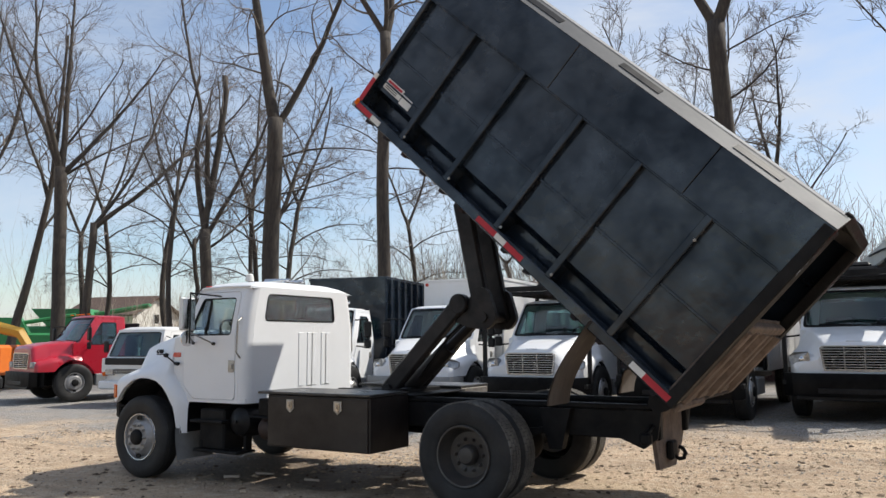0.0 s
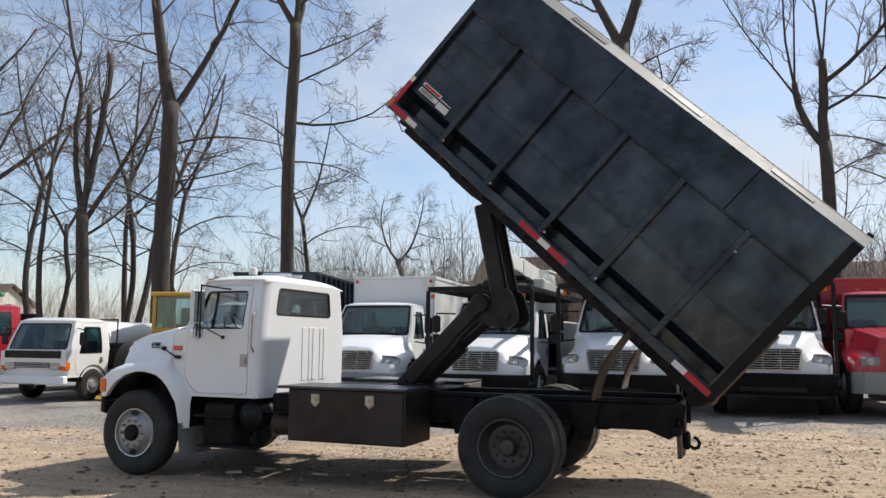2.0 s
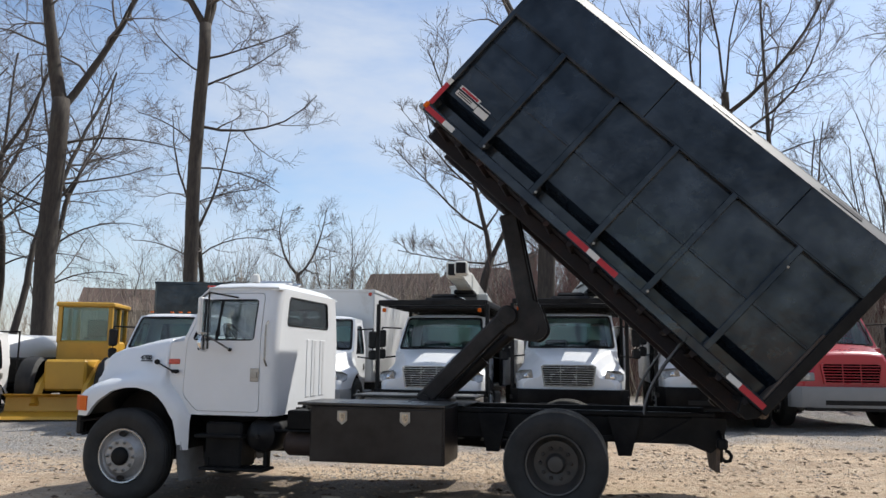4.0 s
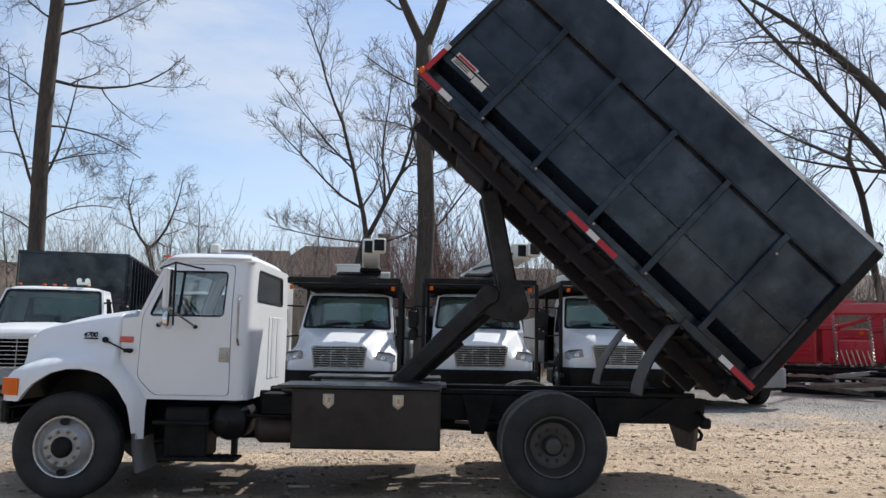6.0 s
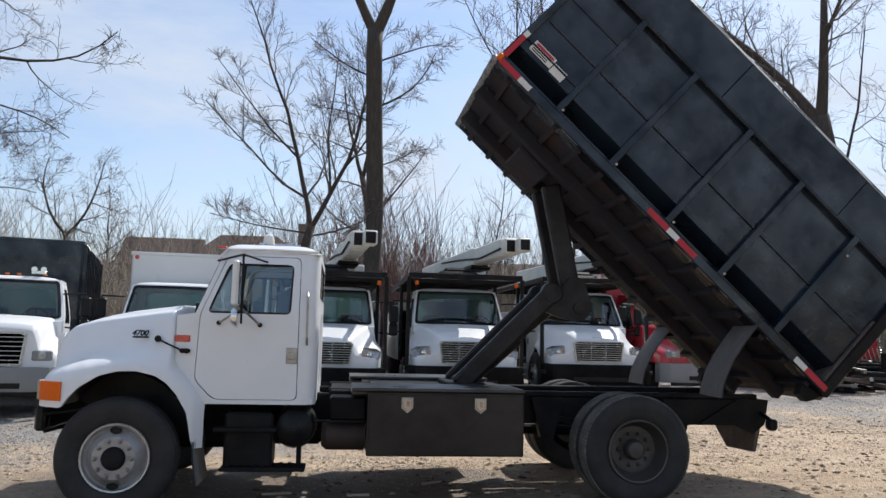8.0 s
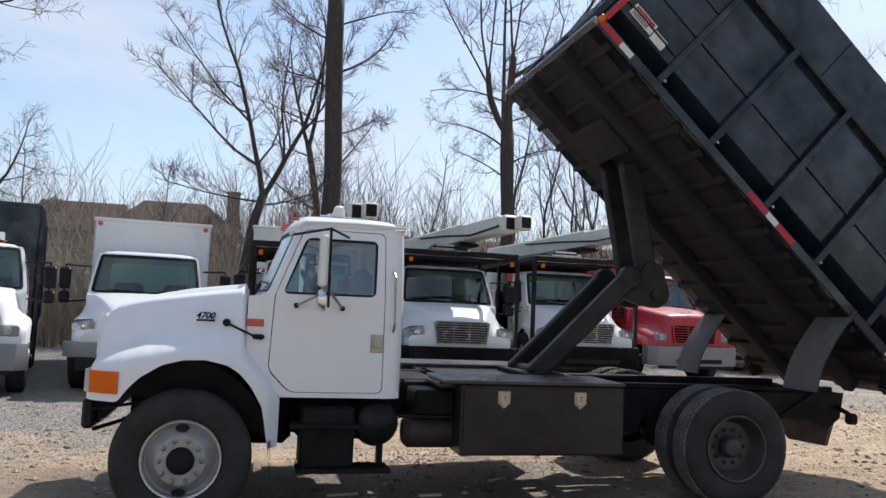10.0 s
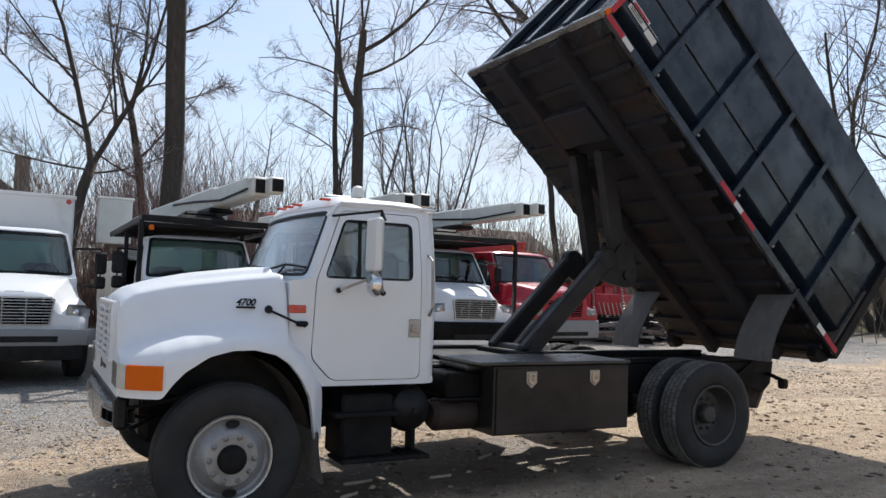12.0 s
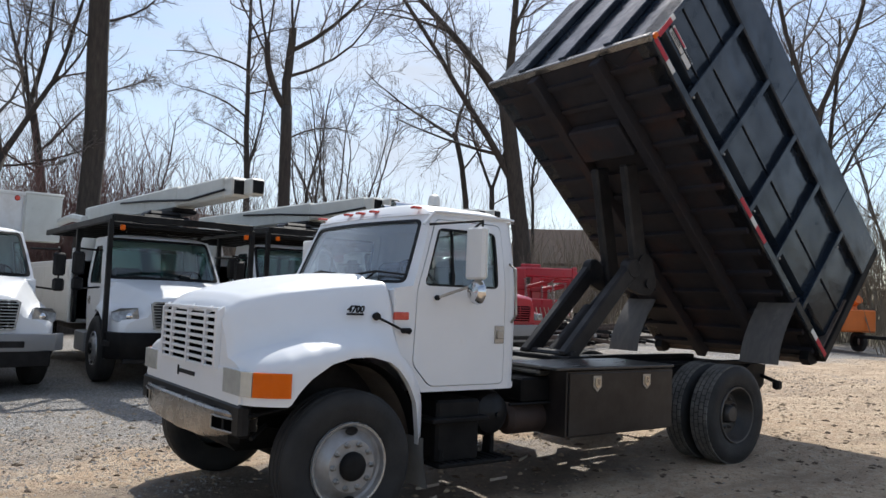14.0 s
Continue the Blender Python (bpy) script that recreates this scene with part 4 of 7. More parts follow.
# local axes: x runs back (down the slope), z across the box's height; the hinge corner is the origin
box.matrix_basis = Matrix.Translation(HINGE) @ Matrix.Rotation(ALPHA, 4, "Y")
LEN, HT, YN, YF = 4.24, 1.78, -1.07, 1.17
RIBS = [-0.747, -1.468, -2.141, -2.862, -3.541]
BAND = 1.31
for s, y_out in ((-1, YN), (1, YF)):
    def Y(d):
        return y_out - s * d
    def span(a, b):
        return (min(Y(a), Y(b)), max(Y(a), Y(b)))
    for a, b in zip([0.0] + RIBS, RIBS + [-LEN]):
        sk = Shape().grid([[(x, Y(d), z) for d, z in ((0.24, 0.08), (0.24, 0.21), (0.085, 0.285), (0.068, 0.30), (0.068, 0.55), (0.060, 0.75), (0.066, 1.0), (0.068, BAND))] for x in (a, (a + b) / 2, b)])
        part("side_panel", sk, NAVY, box, smooth=40)
    for x in RIBS:
        part("side_rib", Shape().box(x - 0.032, x + 0.032, *span(0.0, 0.20), 0.09, BAND + 0.004, 0.006), NAVY, box)
    part("rear_post", Shape().box(-0.10, 0.0, *span(-0.003, 0.20), 0.0, HT - 0.01, 0.008), CHASSIS, box)
    part("front_post", Shape().box(-LEN, -LEN + 0.05, *span(-0.003, 0.20), 0.0, HT - 0.01, 0.008), NAVY, box)
    for a, b in zip([-0.10] + RIBS, RIBS + [-LEN + 0.05]):
        z = 0.67
        part("mid_rib", Shape().box(b + 0.032, a - 0.032 if a != -0.10 else a, *span(0.048, 0.075), z - 0.012, z + 0.012, 0.004), NAVY, box)
    for z in (0.40, 0.98):
        part("mid_rib", Shape().box(-LEN + 0.05, RIBS[-1] - 0.03, *span(0.052, 0.075), z - 0.009, z + 0.009, 0.003), NAVY, box)
    part("bottom_rail", Shape().box(-LEN, 0.0, *span(-0.002, 0.20), 0.0, 0.095, 0.010), NAVY, box)
    for a, b in ((0.0, -1.028), (-1.032, -2.558), (-2.562, -LEN)):
        part("top_band", Shape().box(b, a, *span(0.0, 0.05), BAND, HT, 0.005), NAVY, box)
    part("band_angle", Shape().box(-LEN, 0, *span(0.005, 0.10), BAND - 0.015, BAND + 0.02, 0.006), NAVY, box)
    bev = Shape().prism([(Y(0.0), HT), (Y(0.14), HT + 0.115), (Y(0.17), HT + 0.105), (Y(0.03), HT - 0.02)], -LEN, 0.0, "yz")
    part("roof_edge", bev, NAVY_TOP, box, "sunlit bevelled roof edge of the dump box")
    for x in (-0.75, -1.95, -3.1):
        slot = Shape().prism([(Y(0.045), HT + 0.038), (Y(0.043), HT + 0.042), (Y(0.095), HT + 0.085), (Y(0.097), HT + 0.081)], x - 0.22, x + 0.22, "yz")
        part("vent_slot", slot, BLACKP, box)
    # tape on the rail
    for x0, x1, tm in ((-0.32, -0.06, TAPE_R), (-0.46, -0.32, TAPE_W), (-1.96, -1.74, TAPE_R), (-2.09, -1.96, TAPE_W), (-2.34, -2.09, TAPE_R), (-3.98, -3.84, TAPE_W), (-4.22, -3.98, TAPE_R)):
        part("reflective_tape", Shape().box(x0, x1, *span(-0.006, -0.001), 0.018, 0.072, 0.001), tm, box)
    part("corner_lamp", Shape().box(-LEN - 0.02, -LEN + 0.03, *span(-0.02, 0.03), 0.03, 0.10, 0.012), AMBER, box)
    for x in (-1.50, -2.15, -2.88, -3.56, -0.77):
        part("bolt", Shape().lathe([(0.0, -0.008), (0.012, -0.006), (0.014, 0.0)], 8, (x + 0.055, Y(-0.002) + (0 if s < 0 else 0.004), 0.13 if x < -1 else 1.1)), STEEL, box)
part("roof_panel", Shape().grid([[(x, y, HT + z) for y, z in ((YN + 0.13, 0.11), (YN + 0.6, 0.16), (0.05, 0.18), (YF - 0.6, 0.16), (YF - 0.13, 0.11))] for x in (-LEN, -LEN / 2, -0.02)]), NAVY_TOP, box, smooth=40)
# reflective strip and stickers at the front corner
part("reflective_tape", Shape().box(-LEN + 0.0, -LEN + 0.05, YN - 0.010, YN - 0.004, 0.10, 0.36, 0.001), TAPE_R, box)
part("reflective_tape", Shape().box(-LEN + 0.0, -LEN + 0.05, YN - 0.010, YN - 0.004, 0.36, 0.42, 0.001), TAPE_W, box)
st1 = part("sticker", Shape().box(-4.12, -3.86, YN + 0.060, YN + 0.066, 0.34, 0.45, 0.001), PAPER, box, "worn white warning sticker with a red heading")
part("sticker_heading", Shape().box(-4.10, -3.88, YN + 0.058, YN + 0.061, 0.415, 0.44, 0.001), TAPE_R, st1)
for k in range(3):
    part("sticker_line", Shape().box(-4.10, -3.92, YN + 0.058, YN + 0.061, 0.352 + 0.02 * k, 0.362 + 0.02 * k, 0.001), BLACKP, st1)
part("sticker", Shape().box(-3.85, -3.70, YN + 0.060, YN + 0.066, 0.32, 0.42, 0.001), PAPER, box, "worn white sticker")
# floor, underside
part("floor_plate", Shape().box(-LEN, 0.0, YN + 0.02, YF - 0.02, 0.0, 0.04, 0.004), UNDER, box)
for k in range(14):
    x = -0.2 - 0.295 * k
    for y0, y1 in ((YN + 0.06, -0.50), (-0.36, 0.36), (0.50, YF - 0.06)):
        part("cross_member", Shape().prism([(x - 0.03, -0.0), (x - 0.024, -0.042), (x + 0.024, -0.042), (x + 0.03, 0.0)], y0, y1), UNDER, box)
for y in (-0.43, 0.43):
    part("long_sill", Shape().box(-LEN + 0.02, -0.05, y - 0.06, y + 0.06, -0.13, 0.0, 0.01), UNDER, box)
part("hoist_bracket", Shape().box(-3.55, -3.15, -0.34, 0.34, -0.16, -0.02, 0.02), UNDER, box)
# front wall with upright ribs
fw = Shape().box(-LEN - 0.0, -LEN + 0.03, YN + 0.02, YF - 0.02, 0.0, HT - 0.01, 0.004)
fw.prism([(YN + 0.02, HT - 0.012), (YF - 0.02, HT - 0.012), (YF - 0.14, HT + 0.11), (0.05, HT + 0.17), (YN + 0.14, HT + 0.11)], -LEN, -LEN + 0.03, "yz")
part("front_wall", fw, NAVY, box)
for y in (-0.55, 0.05, 0.65):
    part("front_rib", Shape().box(-LEN - 0.07, -LEN, y - 0.05, y + 0.05, 0.05, HT, 0.01), NAVY, box)
part("front_sill", Shape().box(-LEN - 0.05, -LEN + 0.02, YN, YF, -0.005, 0.05, 0.008), DULL, box)
for y0, y1, a, b in ((0.45, 0.9, 0.05, -0.10), (-0.9, -0.5, 0.0, -0.12)):
    part("loose_wire", Shape().tube([(-LEN + 0.02, y0, -0.01), (-LEN + 0.12, (y0 + y1) / 2, b), (-LEN + 0.05, y1, -0.01)], 0.006, 5), BLACKP, box)
# tailgate: lower half closed, dirty and rusted; upper half open
gate = new("tailgate")
gate.parent = box
part("gate_panel", Shape().box(-0.12, -0.09, YN + 0.03, YF - 0.03, 0.02, 0.86, 0.006), RUSTY, gate)
for z, h in ((0.05, 0.05), (0.80, 0.045)):
    part("gate_rail", Shape().box(-0.10, -0.012, YN + 0.08, YF - 0.08, z - h, z + h, 0.012), RUSTY, gate)
for y, w, d, z1 in ((YN + 0.26, 0.15, 0.022, 0.80), (YN + 0.72, 0.13, 0.004, 0.79), (0.05, 0.16, 0.018, 0.78), (YF - 0.72, 0.13, 0.006, 0.76), (YF - 0.26, 0.15, 0.02, 0.74)):
    part("gate_upright", Shape().prism([(-0.095, y - w), (d - 0.03, y - w * 0.62), (d, y - w * 0.45), (d, y + w * 0.45), (d - 0.03, y + w * 0.62), (-0.095, y + w)], 0.06, z1, "xy"), RUSTY, gate)
part("gate_debris", Shape().box(-0.09, 0.03, YN + 0.10, YN + 0.95, -0.03, 0.05, 0.02), RUSTY, gate, "packed dirt and splinters along the gate's foot")
for y in (YN + 0.14, YF - 0.14):
    part("hinge_lug", Shape().prism([(-0.22, -0.02), (-0.02, 0.0), (-0.03, -0.06), (-0.08, -0.13), (-0.17, -0.13)], y - 0.05, y + 0.05), CHASSIS, box)
part("rear_arch", Shape().box(-0.06, 0.0, YN + 0.16, YF - 0.16, HT + 0.06, HT + 0.15, 0.01), CHASSIS, box)
# hanging rubber flaps under the box
for y in (-0.88, 0.93):
    rows = []
    for k in range(9):
        t = k / 8
        x = 5.42 - 0.40 * math.sin(t * 1.45)
        z = 1.74 - 0.70 * t
        rows.append([(x + 0.004 * math.sin(9 * v), y + v, z) for v in (-0.22, -0.11, 0.0, 0.11, 0.22)])
    fl = Shape().grid(rows)
    fl.grid([[(a + 0.014, b, c) for a, b, c in r] for r in rows])
    part("rubber_flap", fl, FLAP, truck, "curved grey rubber splash flap hung under the box", smooth=60)

# ---- hoist ----
hoist = new("hoist")
hoist.parent = truck
def beam(a, b, y, w, h, m, name):
    a, b = Vector(a), Vector(b)
    d = b - a
    mm = Matrix.Translation((a.x, y, a.z)) @ Matrix.Rotation(-math.atan2(d.z, d.x), 4, "Y")
    return part(name, Shape().box(-0.06, d.length + 0.06, -w / 2, w / 2, -h / 2, h / 2, 0.02, mm), m, hoist)
for y in (-0.26, 0.26):
    beam((2.85, 0, 1.10), (3.72, 0, 1.97), y, 0.11, 0.17, HOIST, "lower_arm")
    beam((3.95, 0, 1.84), (3.72, 0, 2.98), y * 0.75, 0.10, 0.19, HOIST, "upper_arm")
    part("knuckle_plate", Shape().prism(soft_corners([(3.60, 1.80), (3.66, 1.98), (3.80, 1.98), (3.90, 2.14), (4.04, 2.10), (4.13, 1.80), (4.03, 1.69), (3.80, 1.72)], 0.07, 3), y * 0.9 - 0.03, y * 0.9 + 0.03), HOIST, hoist)
for y in (-0.26, 0.26):
    part("arm_knob", Shape().lathe([(0.0, -0.06), (0.09, -0.06), (0.105, -0.045), (0.105, 0.045), (0.09, 0.06), (0.0, 0.06)], 20, (3.71, y, 1.96)), HOIST, hoist, smooth=40)
part("piston_rod", Shape().tube([(3.40, 0.0, 1.50), (3.66, 0.0, 1.715)], 0.036, 12), CHROME, hoist, smooth=40)
part("cylinder", Shape().tube([(2.92, 0.0, 1.08), (3.42, 0.0, 1.52)], 0.085, 16).tube([(3.42, 0.0, 1.52), (3.88, 0.0, 1.90)], 0.05, 14), HOIST, hoist, smooth=40)
part("pivot_pin", Shape().tube([(3.98, -0.29, 1.82), (3.98, 0.29, 1.82)], 0.05, 12), HOIST, hoist)
part("pivot_pin", Shape().tube([(2.85, -0.36, 1.09), (2.85, 0.36, 1.09)], 0.05, 12), HOIST, hoist)
part("hose", Shape().tube([(3.1, -0.1, 1.2), (3.5, -0.16, 1.62), (3.72, -0.12, 1.82), (3.9, -0.1, 1.86)], 0.014, 6), BLACKP, hoist)
part("hoist_base", Shape().box(2.7, 3.05, -0.42, 0.42, 1.02, 1.09, 0.01), CHASSIS, hoist)


# ---- parked trucks behind ----
ROUND_HOOD = [(0.0, 1.20, 0.44, 1.02, 0.56, 0.95, 0.86), (0.05, 1.29, 0.48, 1.06, 0.62, 1.0, 0.94), (0.3, 1.40, 0.58, 1.14, 0.76, 1.08, 1.02), (0.7, 1.50, 0.72, 1.26, 0.88, 1.14, 1.06), (1.0, 1.55, 0.84, 1.36, 0.93, 1.14, 1.06), (1.18, 1.57, 0.88, 1.36, 0.95, 1.08, 1.03)]
SQUARE_HOOD = [(0.0, 1.36, 0.60, 1.05, 0.68, 0.96, 1.0), (0.05, 1.42, 0.64, 1.1, 0.72, 1.02, 1.06), (0.4, 1.48, 0.70, 1.18, 0.80, 1.12, 1.10), (0.8, 1.55, 0.80, 1.28, 0.88, 1.16, 1.10), (1.18, 1.60, 0.88, 1.36, 0.95, 1.08, 1.05)]
FLAT_HOOD = [(0.0, 1.38, 0.68, 1.05, 0.76, 0.98, 1.0), (0.05, 1.46, 0.71, 1.1, 0.80, 1.04, 1.06), (0.4, 1.53, 0.72, 1.18, 0.82, 1.13, 1.10), (0.8, 1.57, 0.80, 1.28, 0.88, 1.16, 1.10), (1.18, 1.60, 0.88, 1.36, 0.95, 1.08, 1.05)]


def parked_truck(label, at, turn, paint, hood_keys=ROUND_HOOD, bumper=BUMPER, grille=GRILLE, grille_size=(0.44, 0.87, 1.235), bars=8, square_lamps=False, group="", low=0.42):
    t = thing("parked_truck", label, "truck", at, turn, group)
    slim = 0.06 if hood_keys is ROUND_HOOD else 0.0
    p = dict(yc=0.0, hw=0.98 - slim, top=0.86 - slim * 0.6, z0=0.72, zb=1.56, zr=2.27, xa0=1.10, xa1=1.56, xr=2.40, roof=0.075, screen=(0.055, 0.045, 0.955, 0.035),
             door=[(1.30, 0.78), (2.2, 0.78), (2.2, 2.21), (1.66, 2.21), (1.24, 1.56), (1.24, 1.0)],
             window=[(1.33, 1.50), (2.12, 1.50), (2.12, 2.12), (1.70, 2.12)], vent=1.70, handle=(2.1, 1.22), rear=(-0.74, 0.74, 1.58, 2.14))
    cab, wide, front = cab_shell(t, p, paint, DIM_GLASS, DIM_GLASS)
    rows = hood_rows(hood_keys, 0.0, 0.0, 1.18, 26, (1.0, 0.5), 0.6, 0.80, 0.55)
    sh = Shape().grid(rows)
    sh.add(rows[0], [tuple(range(len(rows[0])))])
    hood = part("hood", sh, paint, t, smooth=62)
    gw, z0, z1 = grille_size
    top_w = gw + 0.05
    opening = [(-gw, z0), (gw, z0), (top_w, z1 - 0.03), (top_w - 0.05, z1), (-top_w + 0.05, z1), (-top_w, z1 - 0.03)]
    # thin black slab stands in for the shade behind the bars
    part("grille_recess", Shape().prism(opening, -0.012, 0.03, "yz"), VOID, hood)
    outer = [(y * 1.06, (z - (z0 + z1) / 2) * 1.12 + (z0 + z1) / 2) for y, z in opening]
    part("grille_surround", Shape().ring(outer, opening, lambda y, z, d: (-0.034 + d, y, z), 0.04), grille, hood)
    for k in range(bars):
        z = z0 + (z1 - z0) * (k + 0.75) / (bars + 0.5)
        w = gw + 0.05 * (z - z0) / (z1 - z0)
        part("grille_bar", Shape().box(-0.046, -0.012, -w, w, z - 0.0075, z + 0.0075, 0.004), grille, hood)
    for y in (-gw * 0.34, gw * 0.34):
        part("grille_upright", Shape().box(-0.026, -0.012, y - 0.008, y + 0.008, z0, z1, 0.003), grille, hood)
    if hood_keys is ROUND_HOOD:
        part("hood_vent", Shape().box(0.06, 0.10, -0.12, 0.12, 1.318, 1.332, 0.004), GREYP, hood)
    for s in (-1, 1):
        if square_lamps:
            part("headlamp", Shape().box(-0.02, 0.08, s * 0.82 - 0.15, s * 0.82 + 0.15, 0.90, 1.06, 0.02), GREYP, hood)
            part("headlamp_lens", Shape().lathe([(0.0, -0.035), (0.06, -0.03), (0.07, -0.01), (0.07, 0.0)], 16, (0, s * 0.82, 0.98), "x"), LENS, hood, smooth=40)
        else:
            lamp = Shape().add([(0.02, s * 0.66, 0.98), (0.005, s * 0.70, 1.12), (0.09, s * 0.93, 1.11), (0.21, s * 1.02, 1.07), (0.17, s * 1.01, 1.0), (0.07, s * 0.92, 0.96),
                                (0.16, s * 0.66, 0.98), (0.16, s * 0.70, 1.1), (0.26, s * 0.93, 1.09), (0.30, s * 0.98, 1.05), (0.30, s * 0.98, 1.0), (0.2, s * 0.92, 0.97)],
                               [(0, 1, 2, 3, 4, 5), (6, 7, 8, 9, 10, 11)] + [(i, 6 + i, 6 + (i + 1) % 6, (i + 1) % 6) for i in range(6)])
            lamp.v = [(x, s * 0.85 + (y - s * 0.85) * 0.97, 1.04 + (z - 1.04) * 1.3) for x, y, z in lamp.v]
            rim = Shape().add([(x - (0.004 if i < 6 else 0), s * 0.83 + (y - s * 0.83) * 1.05, 1.04 + (z - 1.04) * 1.16) for i, (x, y, z) in enumerate(lamp.v)], lamp.f)
            lamp.v = [(x - (0.012 if i < 6 else 0), y, z) for i, (x, y, z) in enumerate(lamp.v)]
            bez = part("headlamp", rim, GREYP, hood)
            part("headlamp_lens", lamp, LENS, bez)
            part("headlamp_bulb", Shape().lathe([(0.0, -0.02), (0.035, -0.015), (0.05, 0.0)], 14, (0.03, s * 0.80, 1.035), "x"), CHROME, bez, smooth=40)
        well = [[(1.0 + 0.58 * math.cos(a), s * y, 0.5 + 0.58 * math.sin(a)) for a in [0.15 + 2.85 * k / 12 for k in range(13)]] for y in (0.6, 1.0)]
        part("wheel_well", Shape().grid(well), BLACKP, hood)
        ym = s * 1.30
        mir = Shape().box(1.20, 1.28, ym - 0.09, ym + 0.09, 1.62, 1.98, 0.03).box(1.20, 1.28, ym - 0.085, ym + 0.085, 1.38, 1.58, 0.03)
        part("mirror", mir.tube([(1.40, s * 0.92, 2.02), (1.25, ym, 2.03)], 0.016, 6).tube([(1.35, s * 0.95, 1.44), (1.25, ym, 1.40)], 0.016, 6).tube([(1.25, ym, 2.03), (1.25, ym, 1.40)], 0.014, 6), BLACKP, cab)
    bp = Shape()
    prof = [(0.0, 0.0), (0.6, 0.0), (0.95, 0.06), (1.10, 0.22)]
    sec = [(-0.16, 0.80), (-0.17, 0.76), (-0.17, low + 0.04), (-0.15, low), (0.0, low), (0.0, 0.80)]
    bp.grid([[(x + back, y, z) for x, z in sec + sec[:1]] for y, back in [(-a, b) for a, b in prof[:0:-1]] + prof])
    part("bumper", bp, bumper, t, smooth=30)
    part("bumper_slot", Shape().box(-0.178, -0.15, -0.56, 0.56, low + 0.05, low + 0.14, 0.01), BLACKP, t)
    part("bumper_valance", Shape().box(-0.13, -0.02, -0.9, 0.9, 0.36, low + 0.005, 0.01), BLACKP, t)
    fr = Shape()
    for s in (-1, 1):
        fr.box(0.1, 7.2, s * 0.43 - 0.04, s * 0.43 + 0.04, 0.55, 0.82, 0.01)
    part("chassis", fr.box(0.2, 2.2, -0.4, 0.4, 0.42, 1.1, 0.05), CHASSIS, t)
    for s in (-1, 1):
        wheel("front_wheel", t, 1.0, s * 1.08, 0.5, 0.5, 0.27, -1, s, RIM, nuts=1)
        wheel("rear_wheel", t, 5.6, s * 1.10, 0.5, 0.5, 0.27, 0.15, s, RIM_DARK, nuts=1)
        part("step", Shape().box(1.55, 2.3, s * 0.98 - 0.1, s * 0.98 + 0.1, 0.40, 0.72, 0.02), GREYP, t)
    for y in (-0.6, -0.18, 0.0, 0.18, 0.6) if hood_keys is not ROUND_HOOD else ():
        part("clearance_lamp", Shape().box(1.42, 1.50, y - 0.03, y + 0.03, 2.335, 2.36, 0.008), AMBER, cab)
    for y in (-0.4, 0.4):
        part("wiper", Shape().tube([front(y - 0.35, 0.07, -0.02), front(y + 0.2, 0.10, -0.02)], 0.01, 5), BLACKP, cab)
    return t


def van_box(t, paint, x0=2.55, x1=8.0, hw=1.13, z0=0.86, z1=2.78, ribs=False):
    b = new("box_body")
    b.parent = t
    part("box_wall", Shape().box(x0, x1, -hw, hw, z0, z1, 0.03), paint, b)
    cap = Shape()
    for y in (-hw, hw):
        cap.box(x0 - 0.006, x1, y - 0.02, y + 0.02, z1 - 0.06, z1 + 0.012, 0.006)
    cap.box(x0 - 0.012, x0 + 0.04, -hw - 0.01, hw + 0.01, z1 - 0.05, z1 + 0.012, 0.006)
    part("edge_trim", cap, paint, b)
    if ribs:
        for k in range(12):
            for s in (-1, 1):
                x = x0 + 0.2 + k * (x1 - x0 - 0.3) / 11
                part("side_rib", Shape().box(x - 0.04, x + 0.04, s * (hw + 0.03) - 0.035, s * (hw + 0.03) + 0.035, z0 + 0.05, z1 - 0.05, 0.008), paint, b)
    else:
        for y in (-hw + 0.1, hw - 0.1):
            part("marker_lamp", Shape().lathe([(0.0, -0.03), (0.035, -0.025), (0.045, 0.0)], 14, (x0, y, z1 - 0.1), "x"), REDLENS, b, smooth=40)
    return b


def cab_guard(t, reach=5.4):
    """Black overhead rack on posts, as on tree-trimming bucket trucks."""
    g = new("overhead_rack")
    g.parent = t
    deck = Shape().box(1.25, reach, -1.03, 1.03, 2.46, 2.50, 0.004)
    for k in range(9):
        part("rack_crossbar", Shape().box(0.75 + 0.55 * k, 0.80 + 0.55 * k, -1.03, 1.03, 2.42, 2.458, 0.004), BLACKP, g)
    part("rack_deck", deck, BLACKP, g)
    edge = Shape()
    for y in (-1.06, 1.06):
        edge.box(0.2, reach + 0.1, y - 0.03, y + 0.03, 2.43, 2.53, 0.01)
    edge.box(0.16, 0.24, -1.06, 1.06, 2.43, 2.53, 0.01)
    part("rack_edge", edge, BLACKP, g)
    for s in (-1, 1):
        part("rack_post", Shape().box(0.20, 0.28, s * 1.09 - 0.035, s * 1.09 + 0.035, 0.62, 2.45, 0.008).box(0.0, 0.24, s * 1.09 - 0.03, s * 1.09 + 0.03, 0.60, 0.68, 0.008), BLACKP, g)
        part("rack_post", Shape().box(2.62, 2.70, s * 1.04 - 0.035, s * 1.04 + 0.035, 0.82, 2.45, 0.008), BLACKP, g)
        part("marker_lamp", Shape().box(0.12, 0.17, s * 0.95 - 0.035, s * 0.95 + 0.035, 2.29, 2.37, 0.012), AMBER, g)
    return g


